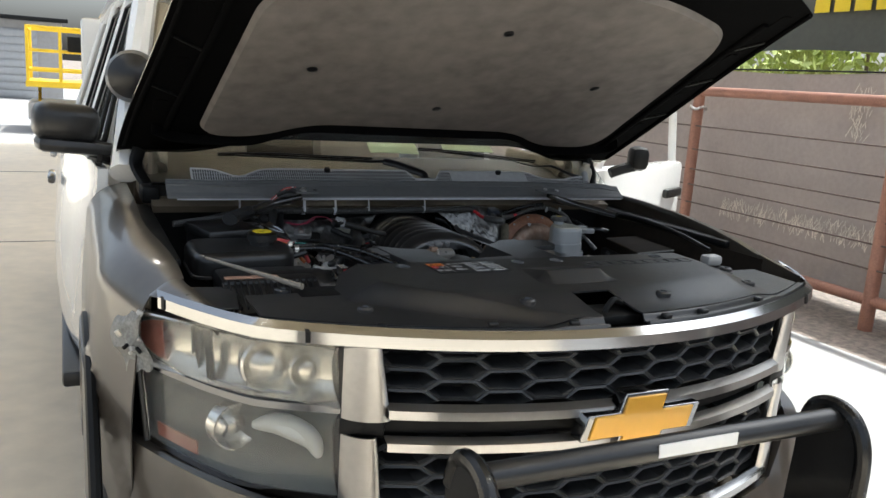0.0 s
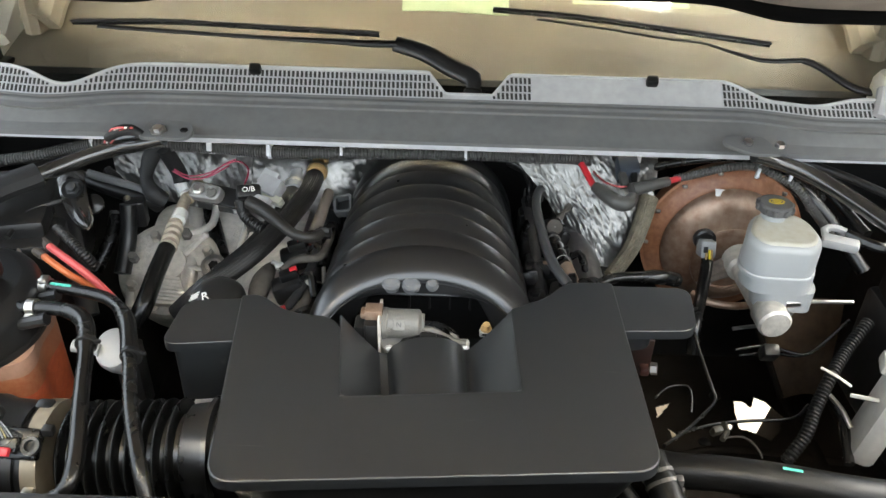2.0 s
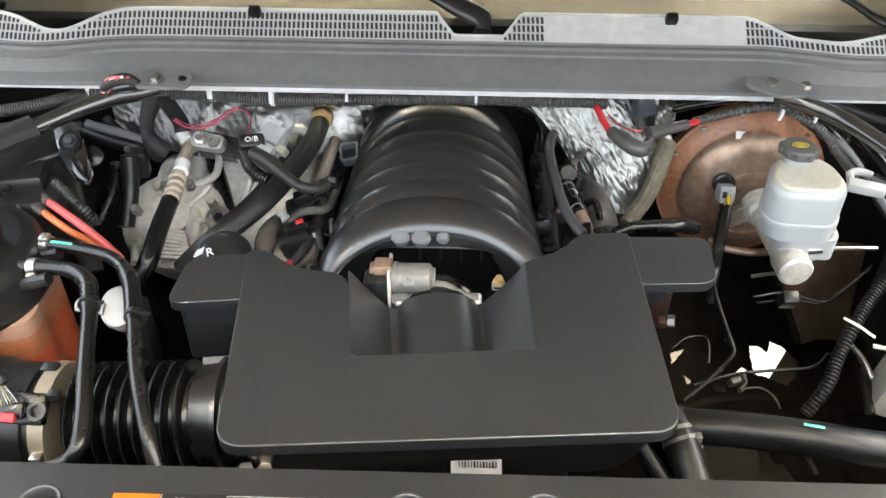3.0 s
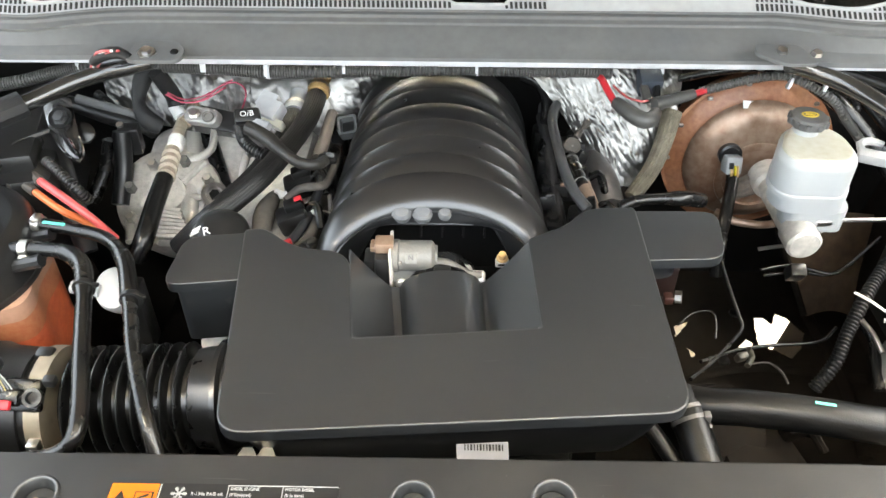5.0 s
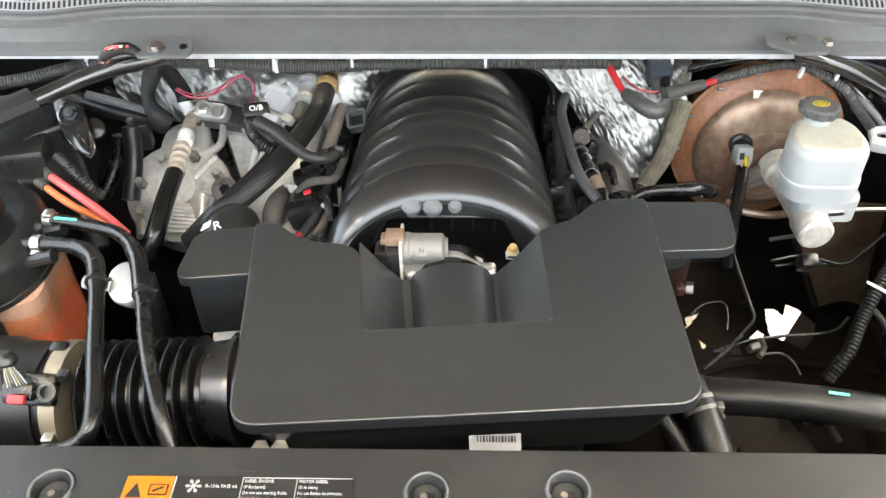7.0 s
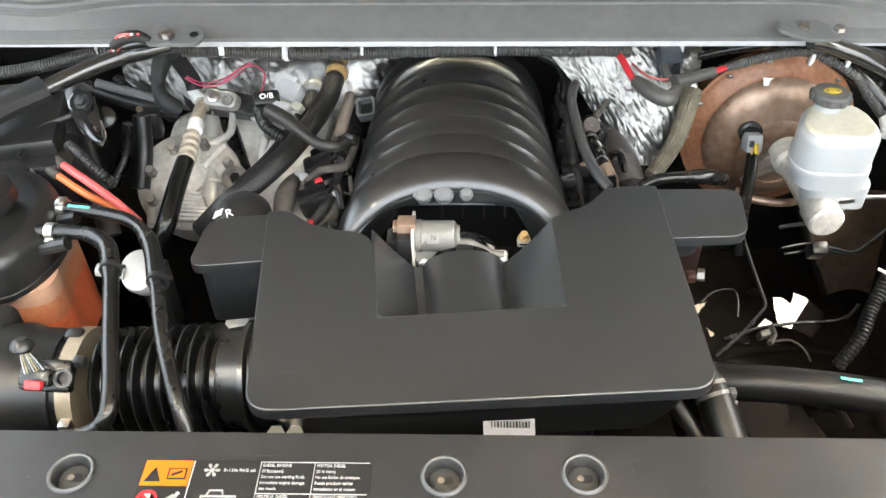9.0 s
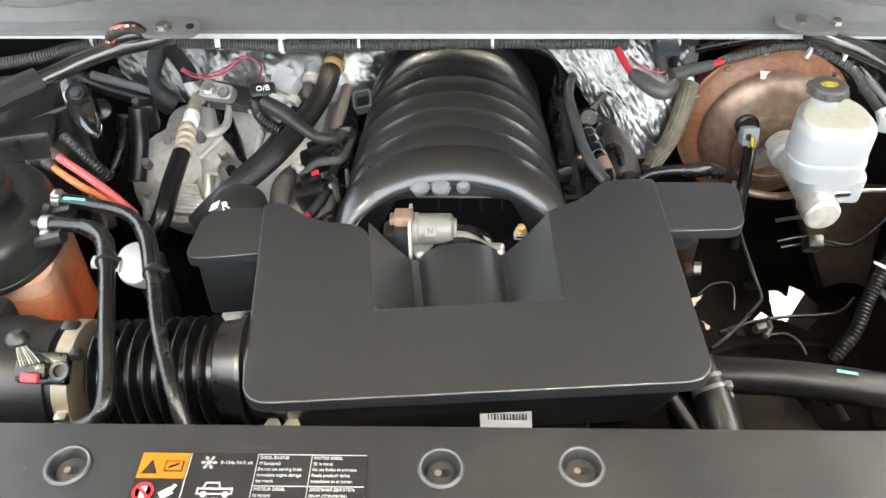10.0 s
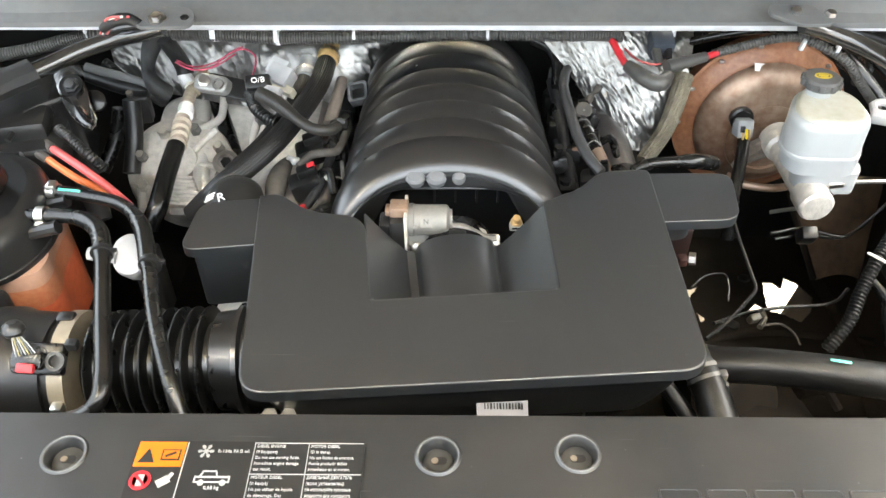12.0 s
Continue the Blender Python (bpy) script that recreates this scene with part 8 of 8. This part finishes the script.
cr = hose("conduit", "large black corrugated conduit", [(0.572, 0.747, 1.02), (0.537, 0.714, 1), (0.506, 0.677, 0.985), (0.48, 0.642, 0.96), (0.462, 0.613, 0.94), (0.437, 0.593, 0.91)], 0.0078, DARK, "conduit", ribs=0.0020, pitch=0.0050)
part("tie", tube([(0.484, 0.669, 1.004), (0.499, 0.657, 1.002), (0.516, 0.645, 0.995)], 0.0026, 6, flat=0.5), FILLER_TIE, cr, "pale cable tie")
hose("wire_run", "dark wires by the apron", [(0.527, 0.692, 0.93), (0.537, 0.672, 0.92), (0.532, 0.641, 0.91), (0.525, 0.603, 0.9)], 0.007, RUBBER, "wire")
hose("wire_run", "thin rusty wire by the apron", [(0.519, 0.692, 0.94), (0.526, 0.662, 0.94), (0.532, 0.638, 0.93)], 0.0035, STEEL, "wire")
wl = thing("wheel_liner", "dusty brown inner wheel liner below the booster", "liner", (0.667, 1.047, 0.72))
LA, LB, LC, LD = Vector((0.526, 0.99, 0.86)), Vector((0.693, 1.016, 0.86)), Vector((0.674, 0.937, 0.7)), Vector((0.601, 0.935, 0.7))
part("panel", sheet(lambda u, v: LA.lerp(LB, u).lerp(LD.lerp(LC, u), v) + Vector((0, 0, 0.012 * math.sin(u * 3.1) + 0.006 * math.sin(v * 9))), 24, 24, 0.003), mat("dusty brown liner", (0.055, 0.036, 0.022), 0.8, var=0.4, scale=7, spec=0.2, dust=0.1), wl)
part("fold", tube([LA.lerp(LD, k / 6) + Vector((-0.004, 0, 0.004)) for k in range(7)], 0.006, 8), BROWNSHADE, wl, "darker folded edge")
lower = thing("steering_casting", "dusty steering gear darkened for the shade deep in the bay", "casting", (0.42, 0.62, 0.72))
part("body", box((0.40, 0.60, 0.72), (0.16, 0.16, 0.12), 0.04, (0, 20, 15)), BROWNSHADE, lower)
part("drum", lathe((0.35, 0.62, 0.78), (0.3, -0.6, 0.7), [(-0.05, 0.07), (0.02, 0.07), (0.03, 0.06), (0.03, 0.03), (0.035, 0)], 24), BROWNSHADE, lower)
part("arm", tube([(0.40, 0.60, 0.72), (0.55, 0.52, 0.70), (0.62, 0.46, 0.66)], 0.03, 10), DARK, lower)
sub = thing("frame_rail", "dusty frame rail darkened for the shade below the engine", "frame rail", (0.5, 0.7, 0.5), "frame rails")
part("rail", box((0.50, 0.53, 0.52), (0.10, 0.66, 0.16), 0.015), BROWNSHADE, sub)
sub2 = thing("frame_rail", "dusty frame rail darkened for the shade below the engine", "frame rail", (-0.5, 0.7, 0.5), "frame rails")
part("rail", box((-0.50, 0.70, 0.52), (0.10, 1.0, 0.16), 0.015), BROWNSHADE, sub2)
rb = thing("red_block", "dark red sensor block beside the resonator", "sensor", (0.262, 0.698, 0.99))
part("block", box((0.257, 0.701, 0.995), (0.030, 0.03, 0.06), 0.004), mat("dark red plastic", (0.016, 0.006, 0.004), 0.5), rb)
part("plug", box((0.255, 0.658, 1), (0.012, 0.014, 0.012), 0.003), mat("dark red plug", (0.030, 0.009, 0.006), 0.5), rb)
part("bolt", lathe((0.264, 0.661, 1), (1, -0.3, 0.2), [(0, 0.008), (0.008, 0.008), (0.008, 0)], 6), ZINC, rb)

# radiator hoses
uh = hose("radiator_hose", "thick black upper radiator hose with mint mark", [(0.211, 0.526, 0.985), (0.253, 0.499, 0.995), (0.304, 0.491, 1), (0.373, 0.482, 1), (0.447, 0.473, 0.995), (0.543, 0.475, 0.98)], 0.0190, HOSE, sides=48, flutes=0.035)
part("paint_mark", tube([(0.368, 0.482, 1.022), (0.377, 0.48, 1.022), (0.388, 0.478, 1.022)], 0.002, 6, flat=0.5), MINT, uh, "mint paint mark")
lh = hose("radiator_hose", "black radiator hose with a spring clamp", [(0.234, 0.509, 1), (0.241, 0.488, 0.995), (0.248, 0.463, 0.985), (0.255, 0.435, 0.97)], 0.0190, HOSE)
for k in (0.0, 0.012):
    c, d = Vector((0.241, 0.49, 0.995)), Vector((0.248, 0.463, 0.985)) - Vector((0.241, 0.488, 0.995))
    part("clamp_band", lathe(c + d.normalized() * k, d, [(-0.0022, 0.0188), (-0.0022, 0.0202), (0.0022, 0.0202), (0.0022, 0.0188)], 28), mat("dull spring steel", (0.13, 0.125, 0.12), 0.5, 0.5), lh, "pale spring clamp")
part("clamp_ear", join(box((0.259, 0.476, 1), (0.008, 0.010, 0.016), 0.002), box((0.259, 0.468, 0.995), (0.010, 0.006, 0.008), 0.001)), mat("dull spring steel", (0.13, 0.125, 0.12), 0.5, 0.5), lh)
hose("rubber_hose", "curved black hose below the resonator", [(0.184, 0.507, 0.99), (0.196, 0.488, 0.985), (0.212, 0.467, 0.975), (0.23, 0.442, 0.96)], 0.009, HOSE)
hose("rubber_hose", "black hose behind the radiator", [(0.116, 0.48, 0.97), (0.147, 0.488, 0.97), (0.178, 0.485, 0.965)], 0.013, RUBBER)
dev = thing("small_valve", "small dark dusty valve behind the radiator", "valve", (0.382, 0.502, 0.95))
part("body", join(box((0.373, 0.5, 0.955), (0.035, 0.02, 0.022), 0.005, (10, 0, 20)), box((0.395, 0.509, 0.95), (0.018, 0.016, 0.03), 0.003, (0, 20, 0))), BROWNSHADE, dev)
part("lead", tube([(0.39, 0.495, 0.955), (0.402, 0.48, 0.94)], 0.005, 8), BROWNSHADE, dev)
for p in ((-0.205, 0.405, 1.02), (-0.186, 0.405, 1.02)):
    t = thing("radiator_bolt", "zinc bolt on the radiator shroud", "bolt", p)
    part("head", lathe(p, (0, -0.3, 1), [(-0.012, 0.005), (0, 0.005), (0, 0.009), (0.006, 0.009), (0.006, 0)], 6), ZINC, t)
shroud = thing("fan_shroud", "black plastic fan shroud behind the radiator", "fan shroud", (0, 0.37, 0.9))
part("panel", box((0, 0.355, 0.90), (0.95, 0.03, 0.22), 0.01), DARK, shroud)
part("top", box((0.0, 0.385, 1.0), (0.80, 0.07, 0.012), 0.004), DARK, shroud)

# battery side
fb = thing("battery_box", "dark brown-black battery cover", "battery", (0.68, 0.74, 1.0))
part("lid", prism(rounded([(0.585, 0.615), (0.755, 0.640), (0.775, 0.86), (0.625, 0.84)], 0.012), 1.02, 1.05, 0.006), BROWNSHADE, fb)
part("case", box((0.685, 0.74, 0.93), (0.15, 0.20, 0.18), 0.01), DARK, fb)
part("lid_edge", tube([(0.588, 0.617, 1.046), (0.752, 0.641, 1.046)], 0.003, 6), COWL, fb)
FILLER = mat("dusty white plastic", (0.36, 0.35, 0.33), 0.5, var=0.12, dust=0.2)
wf = thing("washer_filler", "white plastic filler neck with a red mark", "filler neck", (0.545, 0.63, 0.98))
part("neck", box((0.560, 0.635, 0.950), (0.034, 0.070, 0.12), 0.012, (0, 8, -20)), FILLER, wf)
part("top", box((0.572, 0.670, 1.012), (0.026, 0.036, 0.02), 0.006, (0, 8, -20)), FILLER, wf)
part("mark", box((0.573, 0.632, 1.0125), (0.010, 0.012, 0.002), 0, (0, 8, -20)), RED, wf, "red mark")
part("tie", tube([(0.515, 0.64, 0.985), (0.548, 0.625, 0.99)], 0.0028, 6), FILLER, wf)
wt = thing("washer_bottle", "white washer bottle with its cap at the apron", "bottle", (0.66, 0.36, 1.07))
part("cap", box((0.655, 0.375, 1.08), (0.055, 0.04, 0.03), 0.010), WHITEPL, wt)
part("bottle", box((0.66, 0.38, 1.0), (0.08, 0.07, 0.13), 0.015), DARK, wt)
hose("fender_line", "thin black cable clipped along the fender", [(0.50, 0.99, 1.15), (0.60, 0.92, 1.14), (0.70, 0.78, 1.13), (0.735, 0.62, 1.11), (0.72, 0.45, 1.09)], 0.006, SATIN, "cable")
fd = thing("finned_duct", "black finned air duct beside the headlight", "duct", (-0.745, 0.32, 1.0))
part("body", box((-0.750, 0.345, 0.985), (0.085, 0.15, 0.13), 0.010, (0, 0, -8)), PLASTIC, fd)
for k in range(5):
    part("fin", box((-0.788 + k * 0.019, 0.264 - 0.0027 * k, 0.985), (0.005, 0.022, 0.125), 0.0015, (0, 0, -8)), SATIN, fd)
part("top_flange", box((-0.750, 0.340, 1.053), (0.098, 0.165, 0.006), 0.002, (0, 0, -8)), GRAIN, fd)
rod = thing("cooler_rod", "pale steel rod leaning over the filter box", "rod", (-0.68, 0.36, 1.09))
part("rod", tube([(-0.745, 0.47, 1.11), (-0.66, 0.335, 1.105), (-0.585, 0.245, 1.095)], lambda t: 0.0035 + 0.0035 * t, 8), mat("dusty pale rod", (0.24, 0.21, 0.17), 0.6), rod)
